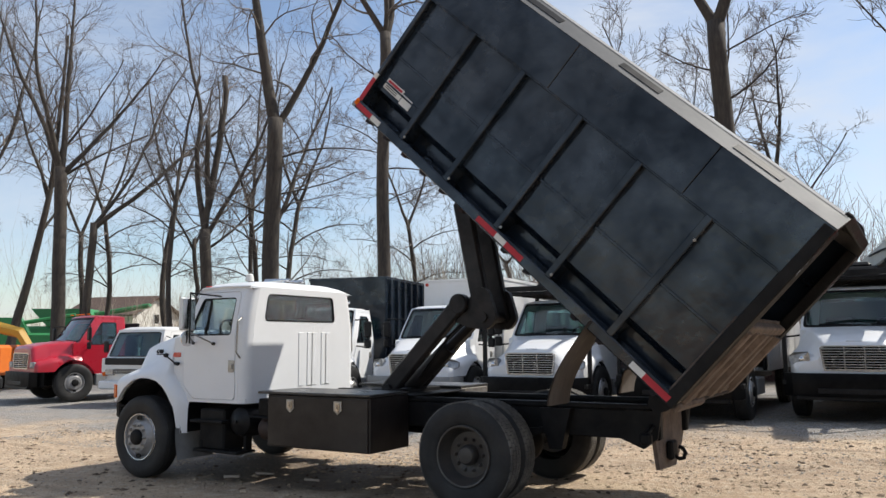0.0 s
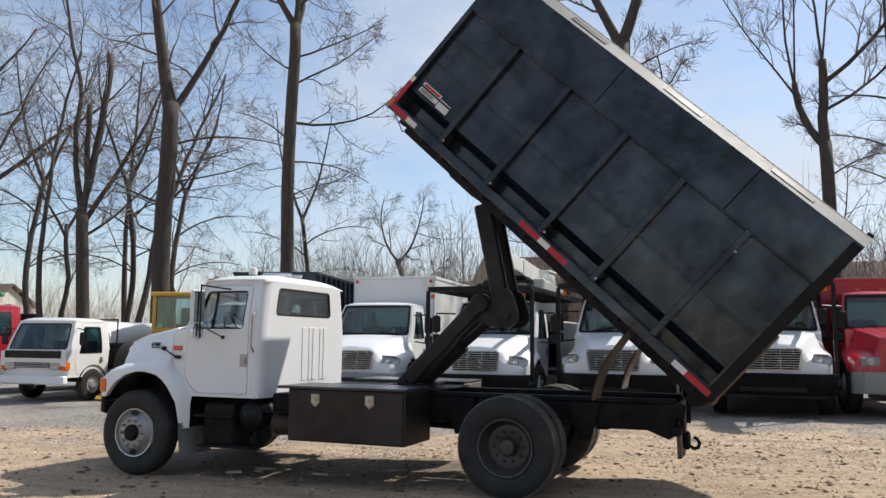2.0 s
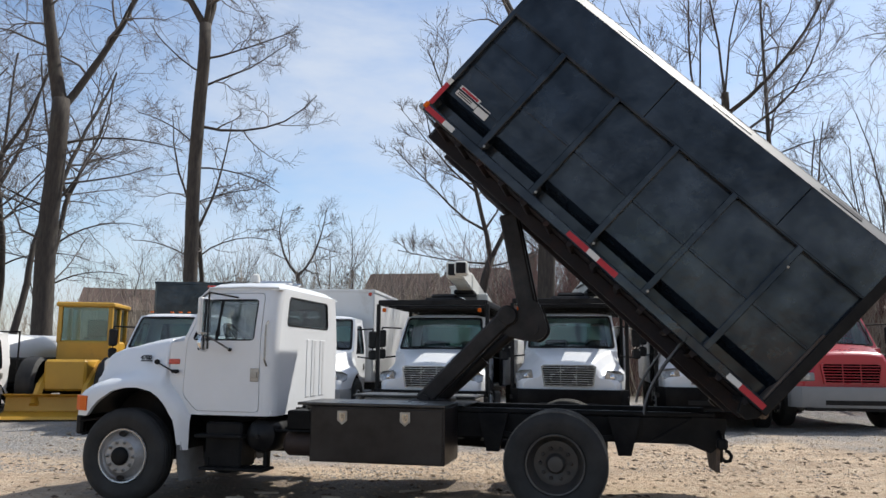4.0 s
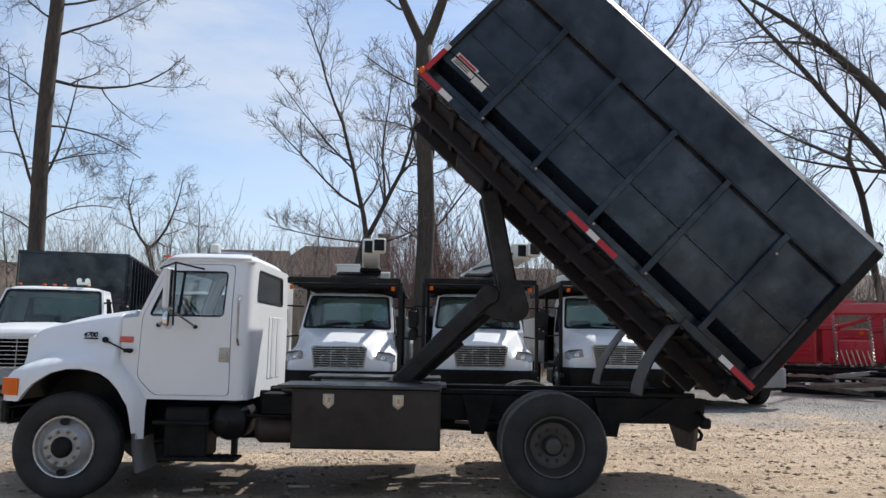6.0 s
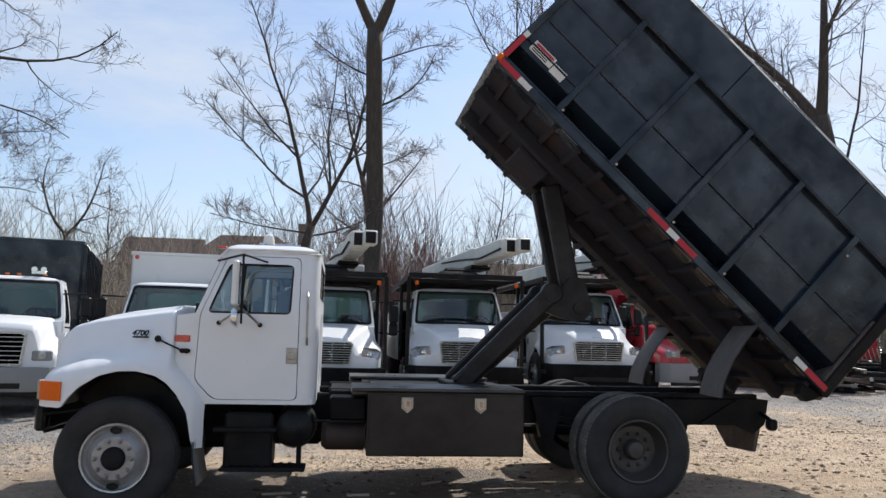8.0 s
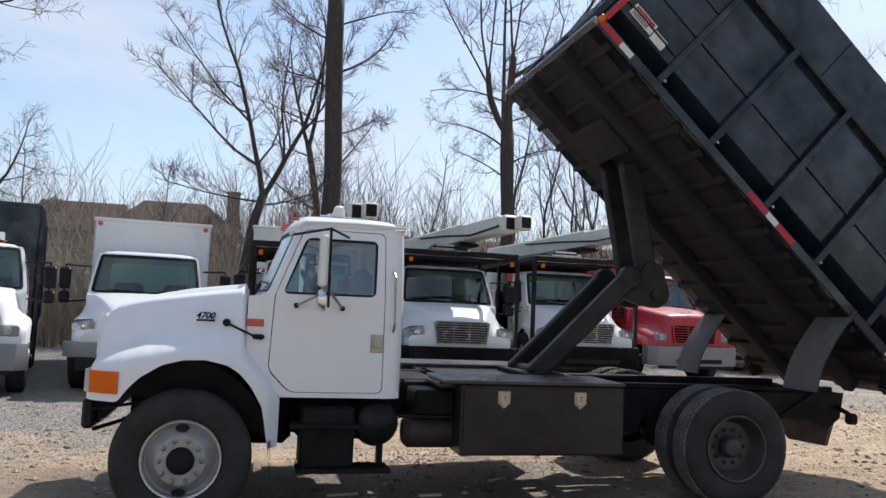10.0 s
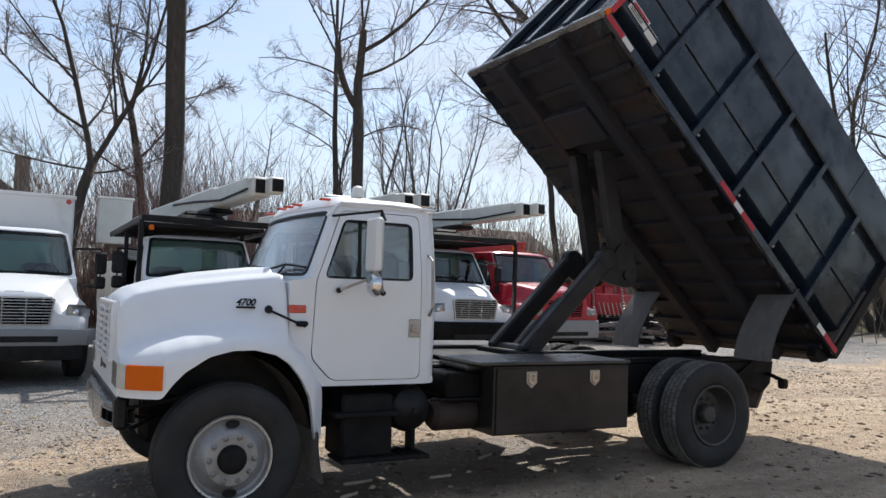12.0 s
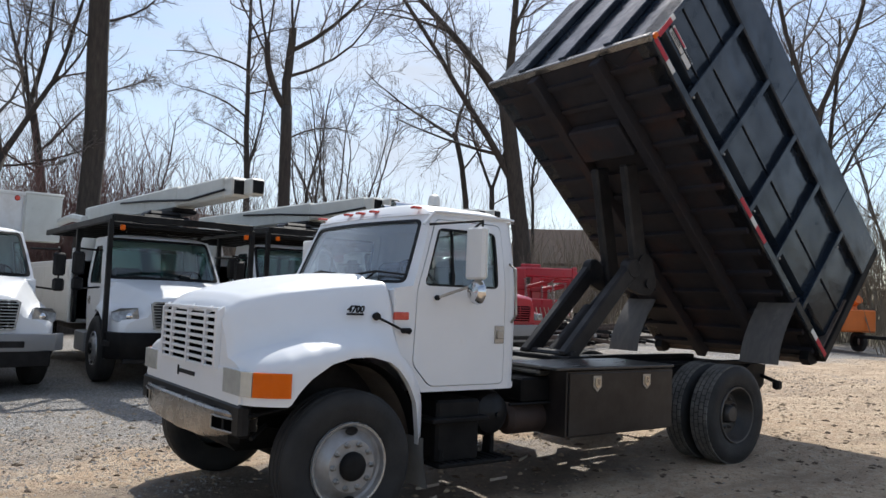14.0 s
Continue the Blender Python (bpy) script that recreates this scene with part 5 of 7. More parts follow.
def bucket_boom(t, tip, tail=(6.0, 0.0, 2.95)):
    b = new("boom")
    b.parent = t
    tail, tip = Vector(tail), Vector(tip)
    d = (tip - tail)
    q = d.to_track_quat("X", "Z").to_matrix().to_4x4()
    m = Matrix.Translation(tail) @ q
    L = d.length
    part("boom_tube", Shape().box(-0.4, L * 0.72, -0.18, 0.18, -0.19, 0.19, 0.03, m).box(L * 0.7, L, -0.16, 0.16, -0.165, 0.165, 0.03, m), BOOM, b)
    part("boom_saddle", Shape().box(L * 0.60, L * 0.72, -0.22, 0.22, -0.27, -0.17, 0.03, m), BLACKP, b)
    part("boom_end_cap", Shape().box(L + 0.27, L + 0.30, -0.12, 0.12, -0.12, 0.10, 0.01, m), BLACKP, b)
    part("jib_end_cap", Shape().box(L + 0.54, L + 0.57, 0.05, 0.23, -0.11, 0.09, 0.01, m), BLACKP, b)
    part("hydraulic_hose", Shape().tube([m @ Vector((L * 0.3, -0.2, 0.1)), m @ Vector((L * 0.55, -0.21, 0.02)), m @ Vector((L * 0.8, -0.19, -0.1)), m @ Vector((L + 0.1, -0.19, -0.05))], 0.02, 6), BLACKP, b)
    part("boom_head", Shape().box(L, L + 0.28, -0.16, 0.16, -0.16, 0.14, 0.03, m).box(L + 0.3, L + 0.55, 0.02, 0.26, -0.14, 0.12, 0.03, m), BOOM, b)
    part("boom_rest", Shape().box(1.2, 1.9, -0.4, 0.4, 2.54, 2.66, 0.04).box(1.3, 1.8, -0.28, 0.28, 2.64, 2.74, 0.05), BLACKP, b)
    part("turret", Shape().lathe([(0.32, 0.9), (0.32, 2.3), (0.25, 2.6), (0.2, 2.95), (0.0, 3.0)], 16, (tail.x + 0.1, 0, 0), "z"), BOOM, b, smooth=40)
    part("second_boom", Shape().box(-0.2, L * 0.55, 0.20, 0.44, -0.40, -0.14, 0.03, m), BOOM, b)
    return b


def utility_body(t, x0=2.75, x1=7.6):
    u = new("utility_body")
    u.parent = t
    for s in (-1, 1):
        w = Shape().box(x0, x1, s * 0.92 - 0.2, s * 0.92 + 0.2, 0.8, 1.9, 0.02)
        part("locker", w, WHITE_OLD, u)
        for k in range(4):
            x = x0 + 0.1 + k * (x1 - x0) / 4
            part("locker_door", Shape().box(x, x + (x1 - x0) / 4 - 0.12, s * 1.12 - 0.008, s * 1.12 + 0.008, 0.95, 1.8, 0.004), WHITE_OLD, u)
    part("bulkhead", Shape().box(x0, x0 + 0.06, -1.1, 1.1, 0.85, 2.1, 0.02), WHITE_OLD, u)
    part("bed", Shape().box(x0, x1, -0.75, 0.75, 0.82, 0.95, 0.01), WHITE_OLD, u)


ROW = "row of parked trucks"
a = parked_truck("white box truck with a grey bumper parked on gravel", (-1.33, 6.36, ground_z(-1, 7)), 90 + 5, WHITE, bumper=GREYP, group=ROW, low=0.57)
van_box(a, WHITE_OLD, hw=1.04, z1=2.98)
b1 = parked_truck("white bucket truck with black bumper and overhead rack", (1.40, 6.33, ground_z(1.4, 7)), 90, WHITE, group=ROW)
b2 = parked_truck("white bucket truck with boom stowed over its black rack", (4.02, 6.70, ground_z(4, 7)), 90, WHITE, group=ROW)
b3 = parked_truck("white bucket truck parked beside a red truck", (6.77, 7.35, ground_z(6.8, 7.5)), 90, WHITE, group=ROW)
for t, tip in ((b1, (-0.2, -0.55, 3.05)), (b2, (0.0, -0.75, 3.05)), (b3, (0.2, -1.1, 3.15))):
    cab_guard(t)
    bucket_boom(t, tip)
    utility_body(t)
# the work bucket of the first bucket truck, stowed behind its turret
bk = new("work_bucket")
bk.parent = b1
shell = Shape().prism([(7.98, 2.42), (8.68, 2.42), (8.74, 3.50), (7.92, 3.50)], 0.40, 1.14).box(7.90, 8.76, 0.36, 1.18, 3.46, 3.53, 0.02)
part("bucket_shell", shell, BOOM, bk, "white fibreglass work bucket")
part("bucket_arm", Shape().tube([(6.15, 0.25, 2.85), (7.0, 0.34, 2.95), (8.0, 0.40, 2.9)], 0.09, 8), BOOM, bk)
red_chip_truck = parked_truck("red truck with a grey bumper and a red chip box", (9.2, 7.6, ground_z(9.2, 8)), 90 + 7, RED, SQUARE_HOOD, GREYP, RED, (0.48, 0.88, 1.22), 6, True, group=ROW)
van_box(red_chip_truck, REDDIM, 2.6, 7.0, 1.10, 0.9, 2.65)
tall_chip_truck = parked_truck("white truck with a tall black ribbed chip box", (-3.80, 5.35, ground_z(-4, 6)), 90 + 13, WHITE, FLAT_HOOD, GREYP, GRILLE, (0.50, 0.85, 1.32), 6, True, group=ROW)
van_box(tall_chip_truck, NAVY, 2.9, 8.2, 1.06, 0.95, 3.12, True)
part("roof_lamp", Shape().tube([(1.6, -0.55, 2.45), (1.8, -0.55, 2.45)], 0.05, 10).tube([(1.6, -0.40, 2.45), (1.8, -0.40, 2.45)], 0.05, 10).box(1.65, 1.72, -0.6, -0.35, 2.37, 2.43, 0.01), CHROME, tall_chip_truck)
red = parked_truck("red truck with black bumper and chrome grille on gravel", (-12.9, 4.9, ground_z(-12, 6)), 90 - 13, RED, FLAT_HOOD, BUMPER, CHROME, (0.52, 0.90, 1.28), 7, True, group=ROW)
part("flat_bed", Shape().box(2.6, 7.2, -1.15, 1.15, 0.85, 1.0, 0.02).box(2.6, 2.7, -1.1, 1.1, 0.9, 2.1, 0.02), CHASSIS, red)


def cabover(at, turn):
    t = thing("cabover_truck", "white low cabover truck with a dark lower windshield", "truck", at, turn, ROW)
    p = dict(yc=0.0, hw=0.92, top=0.80, z0=0.55, zb=1.18, zr=1.88, xa0=0.16, xa1=0.42, xr=1.55, roof=0.09,
             door=[(0.42, 0.62), (1.30, 0.62), (1.30, 1.83), (0.62, 1.83), (0.34, 1.18), (0.34, 0.9)],
             window=[(0.44, 1.10), (1.22, 1.10), (1.22, 1.74), (0.66, 1.74)], vent=0.70, handle=(1.2, 0.95), rear=(-0.55, 0.55, 1.3, 1.7))
    c, wide, front = cab_shell(t, p, WHITE_OLD, DIM_GLASS, DIM_GLASS)
    face = Shape().grid([[(0.02 + 0.10 * (y / 0.92) ** 2 + 0.05 * (z - 0.45) / 0.7 * 0.6, y, z) for y in (-0.92, -0.6, -0.2, 0.2, 0.6, 0.92)] for z in (0.42, 0.7, 1.0, 1.17)])
    part("front_panel", face, WHITE_OLD, t, smooth=50)
    part("black_band", Shape().box(0.0, 0.05, -0.8, 0.8, 1.0, 1.17, 0.01), BLACKP, t)
    part("grille", Shape().box(-0.01, 0.05, -0.5, 0.5, 0.78, 0.9, 0.01), BLACKP, t)
    for k in range(3):
        part("grille_bar", Shape().box(-0.018, 0.0, -0.5, 0.5, 0.79 + 0.04 * k, 0.805 + 0.04 * k, 0.003), GRILLE, t)
    for s in (-1, 1):
        part("headlamp", Shape().box(0.0, 0.12, s * 0.64 - 0.14, s * 0.64 + 0.14, 0.74, 0.9, 0.02), LENS, t)
        part("turn_signal", Shape().box(0.03, 0.2, s * 0.85 - 0.07, s * 0.85 + 0.07, 0.72, 0.92, 0.02), AMBER, t)
        w = new("front_wheel")
        w.parent = t
        w.matrix_basis = pose(0.95, s * 0.93, 0.38)
        part("tyre", Shape().lathe([(0.2, s * -0.02), (0.3, 0.0), (0.36, s * -0.02), (0.38, s * -0.06), (0.38, s * -0.16), (0.3, s * -0.2)], 32), RUBBER, w, smooth=40)
        part("rim", Shape().lathe([(0.0, s * -0.01), (0.08, s * -0.01), (0.1, s * -0.04), (0.17, s * -0.03), (0.205, s * 0.0)], 24), RIM, w, smooth=40)
        part("mirror", Shape().box(0.28, 0.34, s * 1.12 - 0.09, s * 1.12 + 0.09, 1.3, 1.6, 0.03).tube([(0.42, s * 0.86, 1.7), (0.31, s * 1.12, 1.66)], 0.013, 6), BLACKP, t)
        part("wheel_arch", Shape().grid([[(0.95 + 0.46 * math.cos(q), s * y, 0.38 + 0.46 * math.sin(q)) for q in [0.1 + 2.9 * k / 12 for k in range(13)]] for y in (0.6, 0.935)]), BLACKP, t)
    part("bumper", Shape().box(-0.06, 0.12, -0.95, 0.95, 0.40, 0.60, 0.03), WHITE, t)
    part("chassis", Shape().box(0.3, 5.2, -0.4, 0.4, 0.45, 0.62, 0.02), CHASSIS, t)
    body = Shape().box(1.9, 5.4, -0.95, 0.95, 0.75, 1.35, 0.04)
    part("spray_tank", Shape().tube([(1.9, 0, 1.35), (2.0, 0, 1.4), (4.6, 0, 1.4), (4.7, 0, 1.35)], [0.3, 0.5, 0.5, 0.3], 16), WHITE_OLD, t, smooth=40)
    part("bed", body, CHASSIS, t)
    for s in (-1, 1):
        part("rack_bar", Shape().tube([(1.75, s * 0.9, 0.8), (1.75, s * 0.9, 1.95)], 0.02, 6).tube([(1.75, -0.9, 1.93), (1.75, 0.9, 1.93)], 0.02, 6), CHASSIS, t)
    return t


cabover((-9.1, 5.35, ground_z(-9, 6)), 90 + 5)


def wheel_loader(at, turn):
    t = thing("wheel_loader", "yellow wheel loader with glazed cab behind parked trucks", "loader", at, turn)
    part("rear_body", Shape().box(0.9, 3.2, -0.85, 0.85, 0.9, 1.75, 0.08), YELLOW, t)
    part("engine_grille", Shape().box(2.0, 3.1, -0.87, 0.87, 1.1, 1.7, 0.02), BLACKP, t)
    part("cab_base", Shape().box(-0.5, 0.95, -0.62, 0.62, 1.2, 1.75, 0.05), YELLOW, t)
    for x, y in ((-0.45, -0.58), (-0.45, 0.58), (0.9, -0.58), (0.9, 0.58), (0.25, -0.58), (0.25, 0.58)):
        part("cab_post", Shape().box(x - 0.05, x + 0.05, y - 0.05, y + 0.05, 1.7, 2.58, 0.01), YELLOW, t)
    part("cab_roof", Shape().box(-0.55, 1.0, -0.68, 0.68, 2.56, 2.68, 0.03), YELLOW, t)
    for s in (-1, 1):
        part("cab_pane", Shape().box(-0.4, 0.86, s * 0.58 - 0.005, s * 0.58 + 0.005, 1.75, 2.55, 0.002), DIM_GLASS, t)
    part("cab_pane", Shape().box(-0.46, -0.45, -0.53, 0.53, 1.75, 2.55, 0.002), DIM_GLASS, t)
    part("seat", Shape().box(0.2, 0.65, -0.25, 0.25, 1.7, 1.85, 0.04).box(0.55, 0.68, -0.25, 0.25, 1.85, 2.3, 0.04), SEAT, t)
    for x in (-1.1, 1.9):
        for s in (-1, 1):
            w = new("wheel")
            w.parent = t
            w.matrix_basis = pose(x, s * 1.05, 0.68)
            part("tyre", Shape().lathe([(0.34, s * 0.0), (0.5, s * 0.02), (0.64, s * -0.02), (0.68, s * -0.1), (0.68, s * -0.35), (0.6, s * -0.42)], 28), RUBBER, w, smooth=40)
            part("rim", Shape().lathe([(0.0, s * -0.05), (0.2, s * -0.05), (0.3, s * -0.02), (0.35, s * 0.0)], 20), YELLOW, w, smooth=40)
    part("front_frame", Shape().box(-1.7, -0.5, -0.45, 0.45, 0.6, 1.3, 0.05), YELLOW, t)
    for s in (-1, 1):
        part("lift_arm", Shape().tube([(-0.8, s * 0.5, 1.2), (-1.7, s * 0.5, 0.7), (-2.0, s * 0.5, 0.3)], 0.1, 6), YELLOW, t)
    part("bucket", Shape().prism([(-1.9, 0.06), (-2.5, 0.03), (-2.45, 0.08), (-2.0, 0.18), (-1.95, 0.48), (-2.2, 0.55), (-1.85, 0.54)], -1.1, 1.1), YELLOW, t)
    return t


wheel_loader((-7.8, 8.9, ground_z(-7, 9)), 90 + 20)


def coil(a, b, r, turns, n=10):
    """Points of a spiral hose between two places."""
    a, b = Vector(a), Vector(b)
    d = (b - a).normalized()
    u = d.orthogonal().normalized()
    w = d.cross(u)
    k = turns * n
    return [a.lerp(b, i / k) + (u * math.cos(6.283 * i / n) + w * math.sin(6.283 * i / n)) * r for i in range(k + 1)]


def equipment_red(at, turn, label, seed, arm=1.55):
    """A red log loader standing on a black frame among steel beams."""
    rnd = random.Random(seed)
    t = thing("log_loader", label, "machinery", at, turn)
    for y in (-0.42, 0.42):
        part("base_beam", Shape().box(-1.3, 1.5, y - 0.06, y + 0.06, 0.50, 0.70, 0.015), CHASSIS, t)
        part("base_foot", Shape().box(-1.2, 1.4, y - 0.10, y + 0.10, 0.0, 0.12, 0.015), CHASSIS, t)
    for x in (-1.1, -0.3, 0.5, 1.25):
        for y in (-0.40, 0.40):
            part("base_post", Shape().box(x - 0.05, x + 0.05, y - 0.05, y + 0.05, 0.12, 0.5, 0.01), CHASSIS, t)
        part("cross_tie", Shape().box(x - 0.04, x + 0.04, -0.5, 0.5, 0.70, 0.76, 0.01), STEEL, t)
    for k in range(4):
        z = 0.16 + 0.13 * k
        part("stacked_bar", Shape().box(-1.5 + rnd.uniform(0, 0.3), 1.5 + rnd.uniform(-0.2, 0.4), -0.62 - 0.02 * k, -0.55 - 0.02 * k, z, z + 0.06, 0.008), (STEEL, CHASSIS, STEEL, CHASSIS)[k], t)
    part("post", Shape().box(-0.28, 0.06, -0.18, 0.18, 0.76, 2.30, 0.04), RED, t)
    part("post_collar", Shape().box(-0.33, 0.11, -0.23, 0.23, 1.62, 1.78, 0.03), REDDIM, t)
    part("boom_arm", Shape().box(-0.20, arm, -0.13, 0.13, 2.02, 2.32, 0.04).box(arm - 0.12, arm + 0.03, -0.16, 0.16, 1.98, 2.36, 0.03), RED, t)
    part("boom_lug", Shape().box(-0.10, 0.5, -0.06, 0.06, 2.30, 2.42, 0.02), RED, t)
    part("under_ram", Shape().tube([(0.05, 0, 1.70), (arm * 0.72, 0, 2.02)], [0.06, 0.045], 10), REDDIM, t, smooth=40)
    part("cabinet", Shape().box(-1.15, -0.36, -0.36, 0.36, 0.76, 1.72, 0.03), REDDIM, t)
    for k in range(5):
        part("louvre", Shape().box(-1.05, -0.48, -0.385, -0.36, 0.98 + 0.12 * k, 1.03 + 0.12 * k, 0.006), RED, t)
    part("cabinet_lamp", Shape().lathe([(0.0, -0.03), (0.05, -0.02), (0.06, 0.0)], 14, (-0.5, -0.365, 1.6)), AMBER, t, smooth=40)
    part("panel", Shape().box(0.14, 0.86, -0.30, 0.22, 0.76, 1.38, 0.03), RED, t)
    part("hose", Shape().tube(coil((0.11, -0.30, 0.8), (0.05, -0.26, 2.0), 0.035, 14), 0.014, 5), STEEL, t)
    part("hose", Shape().tube(coil((0.95, -0.30, 0.8), (0.86, -0.2, 1.95), 0.035, 13), 0.014, 5), STEEL, t)
    for k in range(6):
        x = 0.35 + 0.12 * k
        part("control_lever", Shape().tube([(x, -0.45, 0.74), (x - 0.10, -0.48, 1.12)], 0.014, 5), BRASSY if k % 2 else STEEL, t)
    part("outrigger", Shape().box(1.5, 1.66, -0.5, -0.34, 0.05, 1.0, 0.02).box(1.4, 1.76, -0.6, -0.24, 0.0, 0.06, 0.01), CHASSIS, t)
    return t


equipment_red((13.45, 12.0, ground_z(13, 11)), -40, "red log loader on a black steel frame", 1)
equipment_red((15.7, 13.7, ground_z(15, 13)), -34, "red log loader with spiral hoses on a black frame", 2, 1.9)
equipment_red((17.7, 15.4, ground_z(17, 15)), -40, "red log loader behind two others of its kind", 3)


def steel_pile(at, seed):
    rnd = random.Random(seed)
    t = thing("scrap_steel_pile", "heap of dark steel frames and beams on the ground", "scrap", at)
    for k in range(16):
        x, y, z = rnd.uniform(-1.4, 1.4), rnd.uniform(-0.8, 0.8), 0.08 + 0.05 * k * rnd.random()
        L, a = rnd.uniform(0.8, 2.2), rnd.uniform(-25, 25) + rnd.choice((0, 0, 90))
        part("beam", Shape().box(-L / 2, L / 2, -0.05, 0.05, -0.05, 0.05, 0.008, pose(x, y, z, rnd.uniform(-4, 4), rnd.uniform(-6, 6), a)), rnd.choice((CHASSIS, CHASSIS, STEEL, RUSTY)), t)
    return t


for k, (x, y) in enumerate(((13.9, 10.7), (16.2, 11.4), (19.4, 11.0), (12.0, 12.9), (18.0, 13.2))):
    steel_pile((x, y, ground_z(x, y)), k)


def wood_chipper(at, turn):
    t = thing("wood_chipper", "orange towed wood chipper on two wheels", "machinery", at, turn)
    part("engine_box", Shape().box(-0.9, 0.5, -0.6, 0.6, 0.7, 1.45, 0.05), ORANGE, t)
    part("feed_hopper", Shape().prism([(0.5, 0.75), (1.5, 0.6), (1.5, 1.7), (0.5, 1.3)], -0.6, 0.6), ORANGE, t)
    part("chute", Shape().tube([(-0.5, 0, 1.4), (-0.5, 0, 1.65), (-0.8, 0, 1.8)], [0.16, 0.14, 0.16], 8), ORANGE, t)
    part("drawbar", Shape().box(-2.4, -0.8, -0.06, 0.06, 0.5, 0.62, 0.01), CHASSIS, t)
    for s in (-1, 1):
        w = new("wheel")
        w.parent = t
        w.matrix_basis = pose(0.1, s * 0.78, 0.36)
        part("tyre", Shape().lathe([(0.2, 0.0), (0.33, 0.0), (0.36, s * -0.05), (0.36, s * -0.18), (0.2, s * -0.2)], 24), RUBBER, w, smooth=40)
        part("rim", Shape().lathe([(0.0, s * 0.01), (0.12, s * 0.0), (0.2, s * 0.01)], 20), WHITE, w)
        part("mudguard", Shape().box(-0.35, 0.55, s * 0.76 - 0.14, s * 0.76 + 0.14, 0.76, 0.82, 0.02), ORANGE, t)
    return t


wood_chipper((24.6, 7.9, ground_z(24, 7.9)), 62)
part("crate", Shape().box(-0.5, 0.5, -0.4, 0.4, 0, 0.7, 0.02), CHASSIS, thing("dark_crate", "low dark metal bin on the ground", "bin", (28.5, 7.2, ground_z(28, 7.2))))


def far_machine(name, label, at, turn, paint, size=1.0):
    t = thing(name, label, "machinery", at, turn)
    t.matrix_basis = t.matrix_basis @ Matrix.Diagonal((size, size, size, 1))
    part("hull", Shape().box(-2.2, 2.2, -0.9, 0.9, 0.7, 1.7, 0.1), paint, t)
    part("hopper", Shape().prism([(-1.2, 1.7), (-1.9, 2.5), (0.6, 2.5), (1.0, 1.7)], -0.9, 0.9), paint, t)
    part("conveyor", Shape().box(0.6, 3.6, -0.3, 0.3, 1.9, 2.1, 0.05, pose(0, 0, 0.1, 0, -10, 0)), paint, t)
    part("track", Shape().box(-1.8, 1.8, -1.15, -0.75, 0.0, 0.7, 0.2).box(-1.8, 1.8, 0.75, 1.15, 0.0, 0.7, 0.2), RUBBER, t)
    return t


far_machine("screening_machine", "green screening machine far behind the trucks", (-52.0, 32.5, 0.1), 40, GREEN, 1.75)
far_machine("screening_machine", "green screening machine beside a yellow machine", (-47.5, 24.0, 0.1), 55, GREEN, 1.35)
ex = thing("excavator_arm", "orange machine with a bent arm beside a red truck", "machinery", (-19.6, 7.3, 0.08), 30)
part("body", Shape().box(-1.3, 1.3, -1.0, 1.0, 0.5, 1.5, 0.1), ORANGE, ex)
part("arm", Shape().tube([(-0.8, 0, 1.4), (0.2, 0, 2.2), (1.4, 0, 1.9), (2.0, 0, 1.0)], [0.2, 0.24, 0.2, 0.14], 6), YELLOW, ex)
part("track", Shape().box(-1.4, 1.4, -1.1, -0.7, 0.0, 0.55, 0.15).box(-1.4, 1.4, 0.7, 1.1, 0.0, 0.55, 0.15), RUBBER, ex)


# ---- houses behind the trees ----
def house(label, at, turn, L, W, eave, ridge, wall, windows=()):
    t = thing("house", label, "house", at, turn)
    part("wall", Shape().box(-L / 2, L / 2, -W / 2, W / 2, 0, eave, 0.02).prism([(-W / 2, eave), (W / 2, eave), (0, ridge)], -L / 2, L / 2, "yz"), wall, t)
    rf = Shape()
    for s in (-1, 1):
        k = (ridge - eave) / (W / 2)
        rf.prism([(s * (W / 2 + 0.4), eave - 0.4 * k + 0.05), (s * (W / 2 + 0.4), eave - 0.4 * k + 0.22), (0, ridge + 0.22), (0, ridge + 0.05)], -L / 2 - 0.4, L / 2 + 0.4, "yz")
    part("roof", rf, SHINGLE, t)
    for side, u, z, w, h in windows:
        wd = new("window")
        wd.parent = t
        if side == "gable":
            part("pane", Shape().box(L / 2 - 0.01, L / 2 + 0.03, u - w / 2, u + w / 2, z, z + h, 0.01), BLACKP, wd)
            part("window_surround", Shape().box(L / 2, L / 2 + 0.05, u - w / 2 - 0.1, u - w / 2, z - 0.1, z + h + 0.1, 0.01).box(L / 2, L / 2 + 0.05, u + w / 2, u + w / 2 + 0.1, z - 0.1, z + h + 0.1, 0.01), WHITE_OLD, wd)
        else:
            part("pane", Shape().box(u - w / 2, u + w / 2, -W / 2 - 0.03, -W / 2 + 0.01, z, z + h, 0.01), BLACKP, wd)
            part("window_surround", Shape().box(u - w / 2 - 0.1, u + w / 2 + 0.1, -W / 2 - 0.05, -W / 2, z - 0.1, z, 0.01).box(u - w / 2 - 0.1, u + w / 2 + 0.1, -W / 2 - 0.05, -W / 2, z + h, z + h + 0.1, 0.01), WHITE_OLD, wd)
    return t


